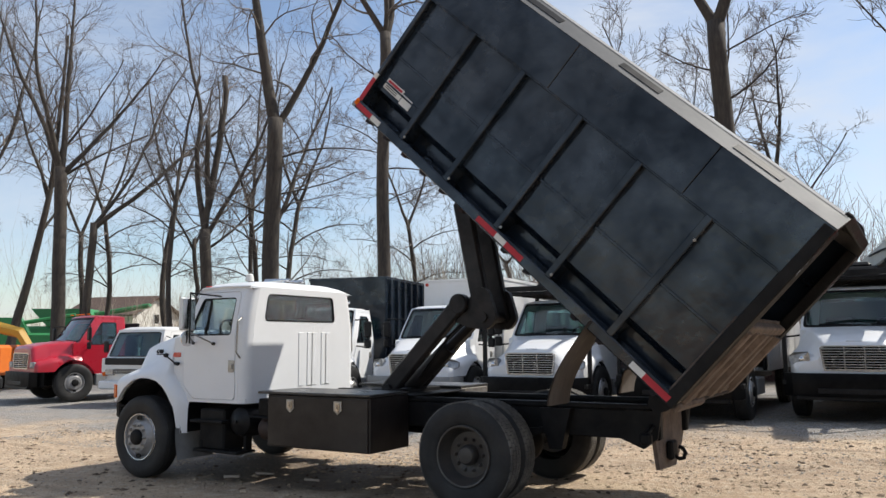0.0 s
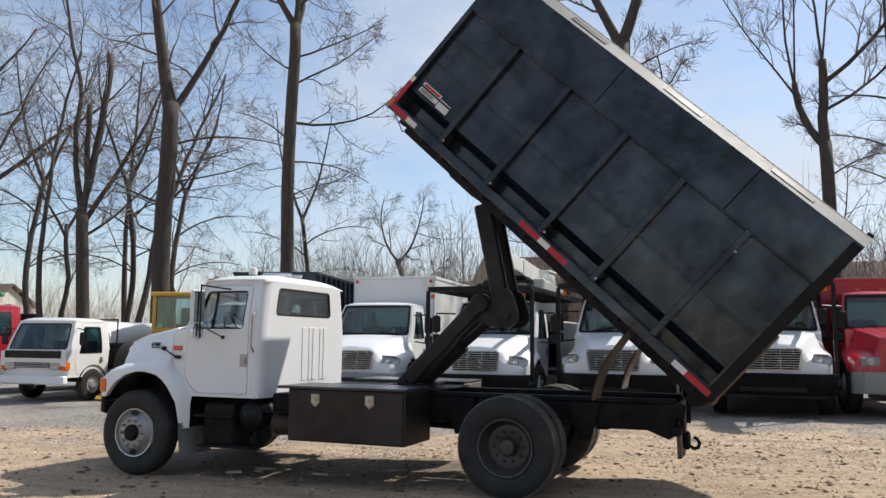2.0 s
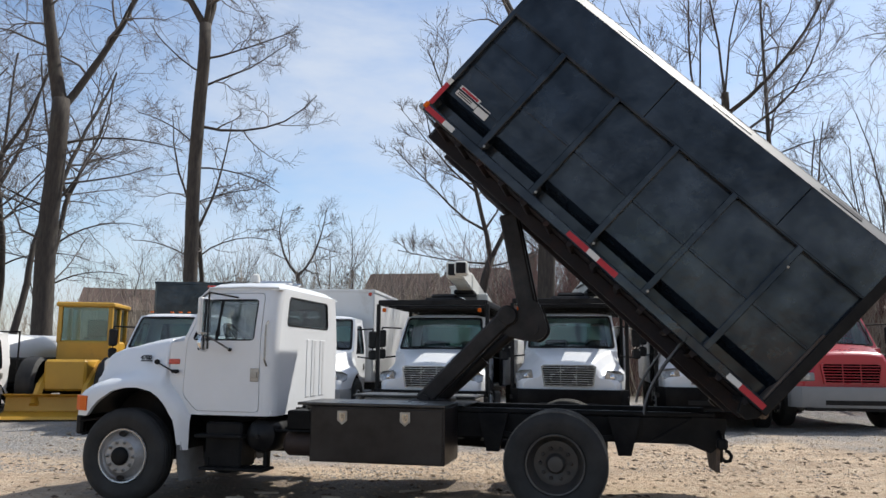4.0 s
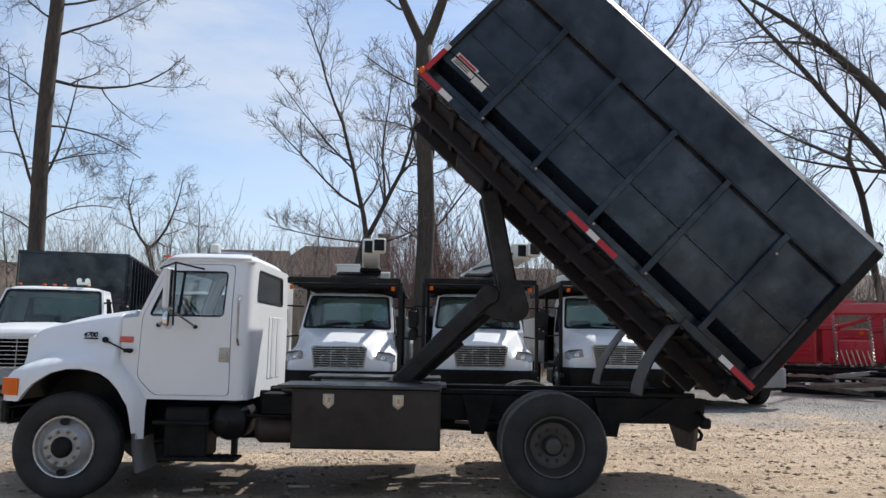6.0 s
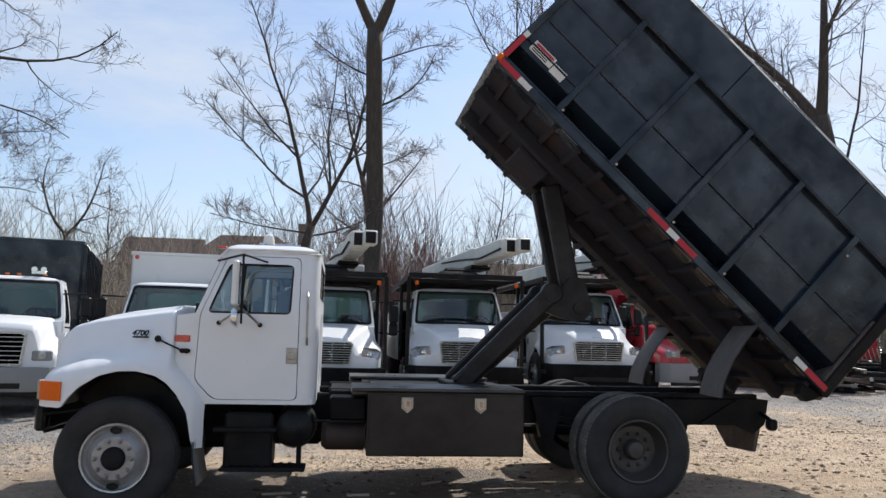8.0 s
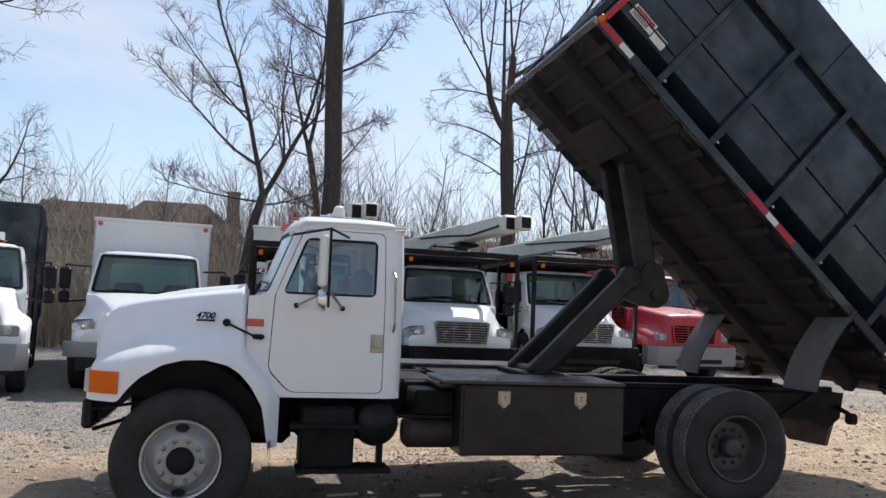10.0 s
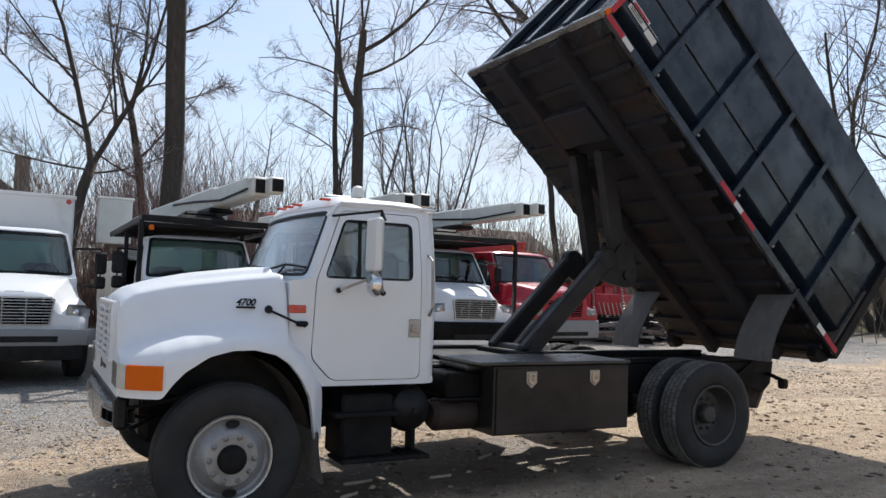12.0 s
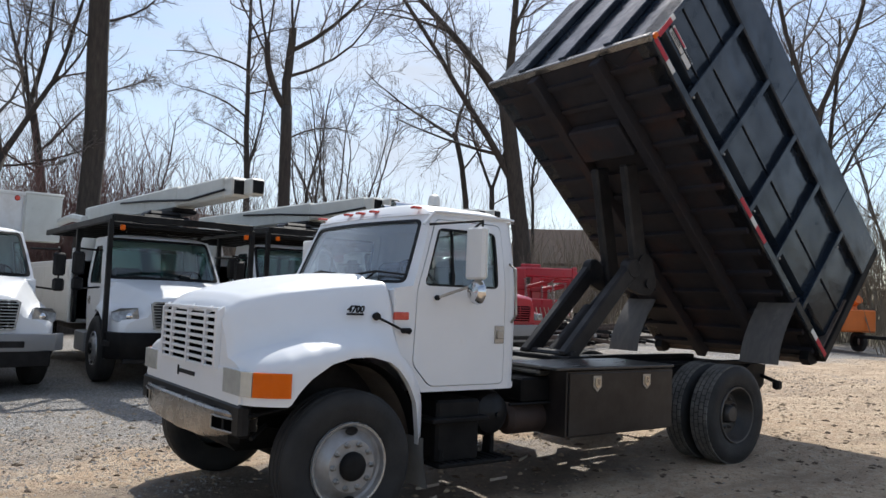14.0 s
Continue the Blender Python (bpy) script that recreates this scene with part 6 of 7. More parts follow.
house("cream house with a brown shingle roof beyond the trees", (-54.5, 38.5, 0), 15, 7.0, 6.5, 4.1, 5.7, SIDING, (("gable", 0.0, 1.0, 0.9, 1.3), ("gable", -1.8, 1.0, 0.9, 1.3), ("gable", 0, 3.4, 0.7, 0.8), ("long", -1, 1.1, 1.0, 1.2), ("long", 2, 1.1, 1.0, 1.2)))
house("long low tan building behind the yard", (21.0, 46.0, 0), 0, 26.0, 7.0, 4.6, 6.4, TANWALL, (("long", -8, 1.4, 1.4, 1.3), ("long", -4, 1.4, 1.4, 1.3), ("long", 0, 1.4, 1.4, 1.3), ("long", 4, 1.4, 1.4, 1.3)))
house("long tan building far beyond the trees", (-31.0, 62.0, 0), 30, 26.0, 8.0, 5.4, 7.4, TANWALL, (("long", -6, 2.0, 1.2, 1.3), ("long", 0, 2.0, 1.2, 1.3), ("long", 6, 2.0, 1.2, 1.3)))
house("white house with a grey gable beyond the trees", (37.5, 33.0, 0), 130, 8.0, 5.0, 4.4, 6.6, WHITE_OLD, (("gable", 0.0, 1.0, 1.2, 1.3), ("long", 0.5, 1.1, 1.0, 1.3)))


def hip_house(at):
    """A brown house with a hipped main roof, a lower wing and a square chimney."""
    t = thing("house", "brown house with a hipped shingle roof and grey chimney", "house", at)
    part("wall", Shape().box(-6.5, 3.4, -3.6, 3.6, 0, 7.3, 0.02).box(-12.5, -6.5, -3.2, 3.6, 0, 7.1, 0.02), TANWALL, t)
    hip = Shape().add([(-7.4, -4.2, 7.15), (4.2, -4.2, 7.15), (4.2, 4.2, 7.15), (-7.4, 4.2, 7.15), (-4.6, 0, 10.25), (0.6, 0, 10.25)],
                      [(0, 1, 5, 4), (1, 2, 5), (2, 3, 4, 5), (3, 0, 4), (3, 2, 1, 0)])
    part("roof", hip, SHINGLE, t)
    part("wing_roof", Shape().prism([(-3.8, 6.95), (0.0, 9.75), (4.0, 6.95)], -13.0, -6.0, "yz"), SHINGLE, t)
    ch = part("chimney", Shape().box(2.5, 3.6, -1.0, 0.1, 7.0, 11.3, 0.03), TANWALL, t, "grey square chimney")
    part("chimney_cap", Shape().box(2.42, 3.68, -1.08, 0.18, 11.3, 11.45, 0.02), TANWALL, ch)
    for x in (-10.5, -4.5, -1.0, 2.0):
        w = new("window")
        w.parent = t
        part("pane", Shape().box(x - 0.5, x + 0.5, -3.64, -3.58, 4.4, 5.8, 0.01), BLACKP, w)
        part("window_surround", Shape().box(x - 0.6, x + 0.6, -3.68, -3.61, 5.8, 5.95, 0.01).box(x - 0.6, x + 0.6, -3.68, -3.61, 4.25, 4.4, 0.01), WHITE_OLD, w)
    return t


hip_house((-5.1, 66.0, 0))


# ---- ground ----
def ground_material():
    m = bpy.data.materials.new("dirt_and_gravel")
    m.use_nodes = True
    n, l = m.node_tree.nodes, m.node_tree.links
    b = n["Principled BSDF"]
    tc = n.new("ShaderNodeTexCoord")

    def noise_at(s, detail=6.0, rough=0.62):
        t = n.new("ShaderNodeTexNoise")
        t.inputs["Scale"].default_value, t.inputs["Detail"].default_value, t.inputs["Roughness"].default_value = s, detail, rough
        l.new(tc.outputs["Object"], t.inputs["Vector"])
        return t.outputs["Fac"]

    def span(v, a, b, c=0.0, d=1.0):
        r = n.new("ShaderNodeMapRange")
        for k, x in zip(("From Min", "From Max", "To Min", "To Max"), (a, b, c, d)):
            r.inputs[k].default_value = x
        l.new(v, r.inputs["Value"])
        return r.outputs["Result"]

    def blend(f, c1, c2):
        x = n.new("ShaderNodeMixRGB")
        l.new(f, x.inputs["Fac"])
        for k, c in (("Color1", c1), ("Color2", c2)):
            if isinstance(c, tuple):
                x.inputs[k].default_value = (*c, 1)
            else:
                l.new(c, x.inputs[k])
        return x.outputs["Color"]

    def math2(op, a, b):
        x = n.new("ShaderNodeMath")
        x.operation = op
        l.new(a, x.inputs[0])
        if isinstance(b, (int, float)):
            x.inputs[1].default_value = b
        else:
            l.new(b, x.inputs[1])
        return x.outputs["Value"]

    sep = n.new("ShaderNodeSeparateXYZ")
    l.new(tc.outputs["Object"], sep.inputs["Vector"])
    dirt = blend(span(noise_at(0.9), 0.35, 0.68), (0.535, 0.388, 0.258), (0.37, 0.266, 0.178))
    dirt = blend(span(noise_at(9.0), 0.45, 0.75), dirt, (0.58, 0.48, 0.355))
    dirt = blend(span(noise_at(46.0), 0.54, 0.66), dirt, (0.20, 0.15, 0.105))
    long_way = n.new("ShaderNodeMapping")
    long_way.inputs["Scale"].default_value = (0.28, 1.7, 1.0)
    l.new(tc.outputs["Object"], long_way.inputs["Vector"])
    track = n.new("ShaderNodeTexNoise")
    track.inputs["Scale"].default_value, track.inputs["Detail"].default_value, track.inputs["Roughness"].default_value = 1.9, 7.0, 0.65
    l.new(long_way.outputs["Vector"], track.inputs["Vector"])
    dirt = blend(span(track.outputs["Fac"], 0.5, 0.68, 0.0, 0.75), dirt, (0.27, 0.20, 0.135))
    dirt = blend(span(track.outputs["Fac"], 0.46, 0.32, 0.0, 0.6), dirt, (0.60, 0.47, 0.32))
    pebble = n.new("ShaderNodeTexVoronoi")
    pebble.inputs["Scale"].default_value = 34.0
    l.new(tc.outputs["Object"], pebble.inputs["Vector"])
    tone = n.new("ShaderNodeSeparateColor")
    l.new(pebble.outputs["Color"], tone.inputs["Color"])
    grit = blend(tone.outputs["Red"], (0.44, 0.425, 0.405), (0.19, 0.18, 0.168))
    grit = blend(span(pebble.outputs["Distance"], 0.35, 0.75, 0.0, 0.8), grit, (0.12, 0.105, 0.09))
    grit = blend(span(noise_at(1.1), 0.45, 0.7, 0.0, 0.55), grit, (0.34, 0.275, 0.205))
    grit = blend(span(noise_at(70.0), 0.58, 0.7), grit, (0.52, 0.505, 0.48))
    far = math2("ADD", span(sep.outputs["Y"], 2.6, 7.0, -0.25, 0.75), span(noise_at(0.55), 0.3, 0.7, -0.45, 0.45))
    west = math2("MULTIPLY", span(sep.outputs["X"], 4.5, 1.0, 0.0, 0.75), span(sep.outputs["Y"], 0.6, 2.4))
    lot = blend(span(math2("ADD", far, west), 0.15, 0.6), dirt, grit)
    leafy = blend(span(noise_at(0.8), 0.4, 0.65), (0.16, 0.115, 0.075), (0.10, 0.10, 0.05))
    away = math2("ADD", sep.outputs["Y"], span(noise_at(0.3), 0.0, 1.0, -4.0, 4.0))
    lot = blend(span(away, 17.0, 22.0), lot, leafy)
    beyond = math2("ADD", sep.outputs["X"], span(noise_at(0.3), 0.0, 1.0, -4.0, 4.0))
    lot = blend(span(beyond, 27.0, 31.0), lot, leafy)
    # damp churned mud in the wheel ruts, also painting the shade under the truck darker
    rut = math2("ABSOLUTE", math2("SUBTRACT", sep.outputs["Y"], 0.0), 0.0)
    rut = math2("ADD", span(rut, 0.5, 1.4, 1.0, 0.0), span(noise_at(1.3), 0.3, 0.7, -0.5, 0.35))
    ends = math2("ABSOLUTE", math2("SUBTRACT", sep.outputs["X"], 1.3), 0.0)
    wet_shade = math2("MULTIPLY", span(rut, 0.3, 0.75), span(ends, 1.8, 3.6, 1.0, 0.0))
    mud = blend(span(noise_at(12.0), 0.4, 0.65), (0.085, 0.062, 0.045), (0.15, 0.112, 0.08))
    lot = blend(math2("MULTIPLY", wet_shade, 0.85), lot, mud)
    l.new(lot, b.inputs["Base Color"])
    l.new(span(wet_shade, 0.0, 1.0, 0.95, 0.6), b.inputs["Roughness"])
    bp = n.new("ShaderNodeBump")
    bp.inputs["Strength"].default_value, bp.inputs["Distance"].default_value = 0.9, 0.05
    l.new(math2("ADD", noise_at(26.0, 8.0, 0.7), math2("MULTIPLY", noise_at(4.0), 1.5)), bp.inputs["Height"])
    l.new(bp.outputs["Normal"], b.inputs["Normal"])
    return m


def axis_marks(lo, hi, step, end):
    v = list(np.arange(lo, hi + 1e-6, step))
    s, out = step, [lo]
    left = []
    x = lo
    while x > -end:
        s *= 1.25
        x -= s
        left.append(x)
    x, s = v[-1], step
    right = []
    while x < end:
        s *= 1.25
        x += s
        right.append(x)
    return left[::-1] + v + right


def relief(x, y):
    near = math.exp(-max(0.0, math.hypot(x - 3, y + 1) - 10) / 12)
    return near * (0.030 * noise.noise(Vector((x * 0.7, y * 0.7, 0))) + 0.014 * noise.noise(Vector((x * 2.6, y * 2.6, 3))) + 0.006 * noise.noise(Vector((x * 6, y * 6, 7)))) - 0.012


gx, gy = axis_marks(-8.0, 13.0, 0.13, 3000), axis_marks(-7.0, 8.0, 0.13, 3000)
sheet = Shape().grid([[(x, y, ground_z(x, y) + relief(x, y)) for x in gx] for y in gy])
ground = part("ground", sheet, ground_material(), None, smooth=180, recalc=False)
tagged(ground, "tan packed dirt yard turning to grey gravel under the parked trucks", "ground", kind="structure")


def scatter(name, label, material, count, area, sizes, seed, flat=0.6, keep=lambda x, y: True, slim=(0.5, 0.9)):
    rnd = random.Random(seed)
    sh = Shape()
    done = 0
    while done < count:
        x, y = rnd.uniform(area[0], area[1]), rnd.uniform(area[2], area[3])
        if not keep(x, y) or noise.noise(Vector((x * 0.8, y * 0.8, seed))) < rnd.uniform(-0.5, 0.25):
            continue
        s = sizes[0] + (sizes[1] - sizes[0]) * rnd.random() ** 3
        z = ground_z(x, y) + relief(x, y) + s * flat * 0.25
        a = rnd.uniform(0, 6.28)
        c, d = math.cos(a) * s, math.sin(a) * s
        e = rnd.uniform(*slim)
        sh.add([(x + c, y + d, z), (x - d * e, y + c * e, z), (x - c, y - d, z + 0.1 * s), (x + d * e, y - c * e, z), (x + 0.2 * c, y, z + s * flat), (x, y, z - s * flat)],
               [(0, 1, 4), (1, 2, 4), (2, 3, 4), (3, 0, 4), (1, 0, 5), (2, 1, 5), (3, 2, 5), (0, 3, 5)])
        done += 1
    ob = part(name, sh, material, None, recalc=False)
    return tagged(ob, label, "gravel", kind="stuff")


scatter("gravel", "loose grey gravel stones scattered on the yard", STONE, 14000, (-8, 15, 1.8, 12), (0.007, 0.024), 5, 0.6)
scatter("gravel", "grey stones among tan dirt", STONE, 5000, (-7, 13, -4.5, 4), (0.004, 0.014), 6, 0.6)
scatter("gravel", "grey stones before the parked trucks", STONE, 26000, (-6, 4, 0.4, 6.5), (0.005, 0.020), 9, 0.6)
scatter("wood_chips", "pale and dark bark chips trodden into the dirt", CHIP, 14000, (-7, 14, -4.5, 6), (0.008, 0.034), 10, 0.16, slim=(0.2, 0.45))
# dark lumps whose colour paints the shade on clods
scatter("bark_lumps", "dark lumps coloured as the shaded sides of clods on packed dirt", SHADED_CLOD, 2600, (-6, 14, -4.5, 5), (0.016, 0.060), 15, 0.34, slim=(0.3, 0.7))
scatter("dirt_clods", "larger tan clods on packed dirt", CLOD, 2600, (-6, 14, -4.5, 5), (0.014, 0.050), 16, 0.5)
scatter("dirt_clods", "tan clods and wood chips on packed dirt", CLOD, 16000, (-7, 13, -4.5, 6), (0.004, 0.018), 7, 0.5)
scatter("dirt_clods", "tan clods and bark mulch on packed dirt", CLOD, 5000, (3, 26, 0, 9), (0.008, 0.032), 8, 0.5)


# ---- trees ----
class Wood:
    """Branches gathered as rings of points."""

    def __init__(self):
        self.v, self.f = [], []

    def limb(self, pts, radii, n):
        k0 = len(self.v)
        ref = None
        for i, p in enumerate(pts):
            d = pts[min(i + 1, len(pts) - 1)] - pts[max(i - 1, 0)]
            d.normalize()
            if ref is None:
                ref = d.orthogonal()
            ref = ref - d * ref.dot(d)
            ref.normalize()
            s = d.cross(ref)
            for k in range(n):
                a = 6.283185 * k / n
                self.v.append(p + (ref * math.cos(a) + s * math.sin(a)) * radii[i])
        for i in range(len(pts) - 1):
            for k in range(n):
                k2 = (k + 1) % n
                self.f.append((k0 + i * n + k, k0 + i * n + k2, k0 + (i + 1) * n + k2, k0 + (i + 1) * n + k))


def wander(rnd, p, d, length, steps, bend, lift):
    pts, d = [p.copy()], d.normalized()
    for _ in range(steps):
        d = (d + Vector((rnd.gauss(0, bend), rnd.gauss(0, bend), rnd.gauss(0, bend * 0.6) + lift))).normalized()
        p = p + d * (length / steps)
        pts.append(p.copy())
    return pts


def side_way(rnd, d, angle):
    q = d.orthogonal().normalized()
    q = Matrix.Rotation(rnd.uniform(0, 6.283), 3, d) @ q
    return (d * math.cos(angle) + q * math.sin(angle)).normalized()


def plant(meshes, label, at, turn=0.0, size=1.0, group="trees behind the yard"):
    t = new("tree")
    t.matrix_basis = pose(at[0], at[1], at[2] if len(at) > 2 else ground_z(at[0], at[1]), 0, 0, turn) @ Matrix.Diagonal((size, size, size, 1))
    tagged(t, label, "tree", group)
    for me, name in zip(meshes, ("trunk", "crown")):
        o = new(name, me)
        o.parent = t
    return t


TALL = "tall bare winter tree with grey-brown bark"


def bough(rnd, p, way, length, steps, wobble, lift):
    """A limb that wanders a little and turns up (or down) along its way."""
    pts, d = [p.copy()], way.normalized()
    for k in range(steps):
        d = (d + Vector((rnd.gauss(0, wobble), rnd.gauss(0, wobble), rnd.gauss(0, wobble) + lift))).normalized()
        p = p + d * (length / steps)
        pts.append(p.copy())
    return pts


def ramify(rnd, wood, pts, radii, level, count, habit, start=0.15):
    """Side branches of a limb in turn; habit: lift, spread in radians, length, fineness."""
    lift, spread, reach, fine = habit
    n = len(pts) - 1
    total = sum((pts[k + 1] - pts[k]).length for k in range(n))
    for c in range(count):
        u = start + (0.98 - start) * (c + rnd.random()) / count
        i = min(int(u * n), n - 1)
        p = pts[i].lerp(pts[i + 1], u * n - i)
        d = (pts[i + 1] - pts[i]).normalized()
        way = side_way(rnd, d, spread * rnd.uniform(0.7, 1.25))
        if level == 1:
            length = min(4.6, max(0.9, total * rnd.uniform(0.3, 0.6) * (1.15 - 0.6 * u))) * reach
        else:
            length = max(0.35, total * rnd.uniform(0.35, 0.65) * (1.1 - 0.5 * u))
        r0 = max(min(radii[i] * 0.55, (0.055, 0.024, 0.012)[level - 1]), (0.013, 0.0098, 0.0075)[level - 1])
        steps = (8, 5, 2)[level - 1]
        sub = bough(rnd, p, way, length, steps, (0.20, 0.19, 0.16)[level - 1], lift)
        rr = [r0 + (0.0048 - r0) * k / steps for k in range(steps + 1)]
        wood.limb(sub, rr, (5, 4, 3)[level - 1])
        if level < 3:
            ramify(rnd, wood, sub, rr, level + 1, max(2, int(rnd.uniform(0.75, 1.25) * fine * (1.0 if level == 1 else 0.75))), habit)


def shaped_tree(seed, stems, habit=(0.05, 0.75, 1.0, 6)):
    """Stems: (grows from, at which share of it, lean there, lean at its end, lean away, length, radius, end radius, branches).
    Leans are degrees from upright, to the tree's own x; -1 grows from the ground."""
    rnd = random.Random(seed)
    trunk, crown, built = Wood(), Wood(), []
    for parent, u, a0, a1, away, length, r0, r1, count in stems:
        if parent < 0:
            p = Vector((u, 0, -0.15))
        else:
            ps = built[parent][0]
            i = min(int(u * (len(ps) - 1)), len(ps) - 2)
            p = ps[i].lerp(ps[i + 1], u * (len(ps) - 1) - i)
        steps = max(6, int(length * 1.1))
        pts, drift = [p.copy()], Vector((0, 0, 0))
        wobble = 0.022 if r0 > 0.2 else 0.075
        for k in range(steps):
            a = radians(a0 + (a1 - a0) * k / max(1, steps - 1))
            drift = drift * 0.75 + Vector((rnd.gauss(0, wobble), rnd.gauss(0, wobble), 0))
            d = (Vector((math.sin(a), math.sin(radians(away)), math.cos(a))) + drift).normalized()
            p = p + d * (length / steps)
            pts.append(p.copy())
        radii = [r0 + (r1 - r0) * (k / steps) ** 0.85 for k in range(steps + 1)]
        if parent < 0:
            radii[0] *= 1.4
            radii[1] *= 1.12
        trunk.limb(pts, radii, 12 if r0 > 0.15 else 8)
        if r1 > 0.09:   # a broken top is closed
            k = len(trunk.v)
            trunk.f.append(tuple(range(k - (12 if r0 > 0.15 else 8), k)))
        built.append((pts, radii))
        if count:
            ramify(rnd, crown, pts, radii, 1, count, habit, 0.5 if parent < 0 else 0.12)
    out = []
    for w, name, mt in ((trunk, "trunk", BARK), (crown, "crown", TWIG)):
        me = bpy.data.meshes.new(name)
        me.from_pydata(w.v, [], w.f)
        me.polygons.foreach_set("use_smooth", [True] * len(me.polygons))
        me.materials.append(mt)
        out.append(me)
    return out


DROOP, RISE, WIDE = (-0.015, 0.95, 0.95, 8), (0.10, 0.65, 0.85, 8), (0.03, 0.85, 1.0, 8)
# the great forked tree, with a leaning one behind it
plant(shaped_tree(11, [(-1, 0, 0, -1, 0, 11.9, 0.42, 0.35, 3), (0, 0.97, -12, -5, 3, 14, 0.30, 0.08, 12), (0, 0.96, 26, 10, -4, 13, 0.17, 0.04, 12),
                       (0, 0.84, 70, 100, -10, 5.0, 0.06, 0.02, 5), (0, 0.70, 75, 60, 10, 4.2, 0.05, 0.02, 5), (0, 0.62, -70, -60, 5, 3.0, 0.05, 0.02, 4)], DROOP),
      "tall bare tree forked high up, bark grey-brown", (-16.9, 18.5), 42)
plant(shaped_tree(12, [(-1, 0, 13, 7, 8, 17, 0.19, 0.05, 9), (0, 0.5, 35, 20, 0, 6, 0.07, 0.02, 6)], WIDE), "slim leaning bare tree behind a thick trunk", (-20.3, 20.4), 42)
# a straight bare mast of a trunk with thin side limbs
plant(shaped_tree(13, [(-1, 0, 0, -2, 0, 14.4, 0.29, 0.23, 0), (0, 0.99, -28, -8, 0, 8, 0.14, 0.04, 9), (0, 0.985, 12, 3, 4, 9, 0.19, 0.05, 9), (0, 0.98, -4, 2, -12, 8, 0.12, 0.04, 7),
                       (0, 0.715, 95, 35, -6, 5.2, 0.065, 0.018, 6), (0, 0.60, 85, 115, 4, 3.4, 0.04, 0.014, 5), (0, 0.82, 62, 55, 8, 4.4, 0.05, 0.016, 6), (0, 0.90, 75, 62, -10, 3.8, 0.05, 0.016, 6),
                       (0, 0.66, -50, -75, 10, 2.6, 0.035, 0.014, 4), (0, 0.86, -65, -50, 0, 2.6, 0.04, 0.014, 4), (0, 0.5, 60, 85, -12, 2.4, 0.03, 0.012, 4)], DROOP),
      "tall straight bare tree with a clean trunk", (-10.34, 18.0), 32)
# the wood to the west
plant(shaped_tree(14, [(-1, 0, 0, -1, 0, 12.4, 0.42, 0.36, 0), (0, 0.98, -26, -20, 5, 11, 0.19, 0.05, 9), (0, 0.98, -12, -6, -5, 12, 0.17, 0.05, 9), (0, 0.97, 2, 0, 5, 13, 0.22, 0.05, 10),
                       (0, 0.96, 40, 24, -5, 10, 0.17, 0.04, 10), (0, 0.95, 48, 62, 6, 7, 0.10, 0.03, 7)], RISE), "bare tree with many upright stems from one fork", (-36.1, 20.5), 57)
plant(shaped_tree(15, [(-1, 0, 10, 2, 0, 22, 0.31, 0.08, 10), (0, 0.5, -25, -12, 5, 10, 0.12, 0.03, 8), (0, 0.62, 30, 20, -6, 8, 0.10, 0.03, 8), (0, 0.4, 35, 25, 8, 7, 0.09, 0.03, 6)], WIDE), TALL, (-40.5, 19.9), 60)
plant(shaped_tree(16, [(-1, 0, 5, 2, 0, 23, 0.24, 0.06, 10), (0, 0.55, -30, -15, 0, 9, 0.1, 0.03, 7)], WIDE), TALL, (-43.5, 18.6), 62)
plant(shaped_tree(17, [(-1, 0, 1, 3, 0, 8.7, 0.26, 0.21, 0), (0, 0.98, 28, 19, 3, 12, 0.12, 0.03, 9), (0, 0.96, 42, 36, -6, 13, 0.16, 0.04, 10)], RISE), "bare tree forked low and leaning over", (-33.3, 20.4), 56)
plant(shaped_tree(18, [(-1, 0, -1, -2, 0, 7.8, 0.34, 0.30, 0), (0, 0.98, -10, -9, 4, 14, 0.18, 0.05, 10), (0, 0.97, 2, 0, 0, 9, 0.20, 0.16, 5), (0, 0.96, -4, 0, -6, 6, 0.17, 0.13, 4), (0, 0.93, 32, 10, -4, 11, 0.14, 0.04, 9),
                       (0, 0.85, 50, 35, 10, 6, 0.08, 0.03, 6)], RISE), "bare tree with broken stems and many shoots", (-24.6, 21.8), 48)
plant(shaped_tree(19, [(-1, 0, 9, 5, 0, 17, 0.18, 0.05, 12)], WIDE), "slim leaning bare tree in the wood", (-26.0, 20.4), 48)
plant(shaped_tree(20, [(-1, 0, 2, -3, 0, 8, 0.16, 0.12, 2), (0, 0.9, -30, -20, 0, 7, 0.08, 0.03, 8), (0, 0.95, 20, 10, 5, 8, 0.09, 0.03, 8)], WIDE), "small forked bare tree in the wood", (-29.5, 24.5), 50)
plant(shaped_tree(21, [(-1, 0, -4, 2, 0, 20, 0.22, 0.05, 13), (0, 0.45, 40, 25, 5, 7, 0.08, 0.03, 7)], WIDE), TALL, (-30.5, 31.0), 50)
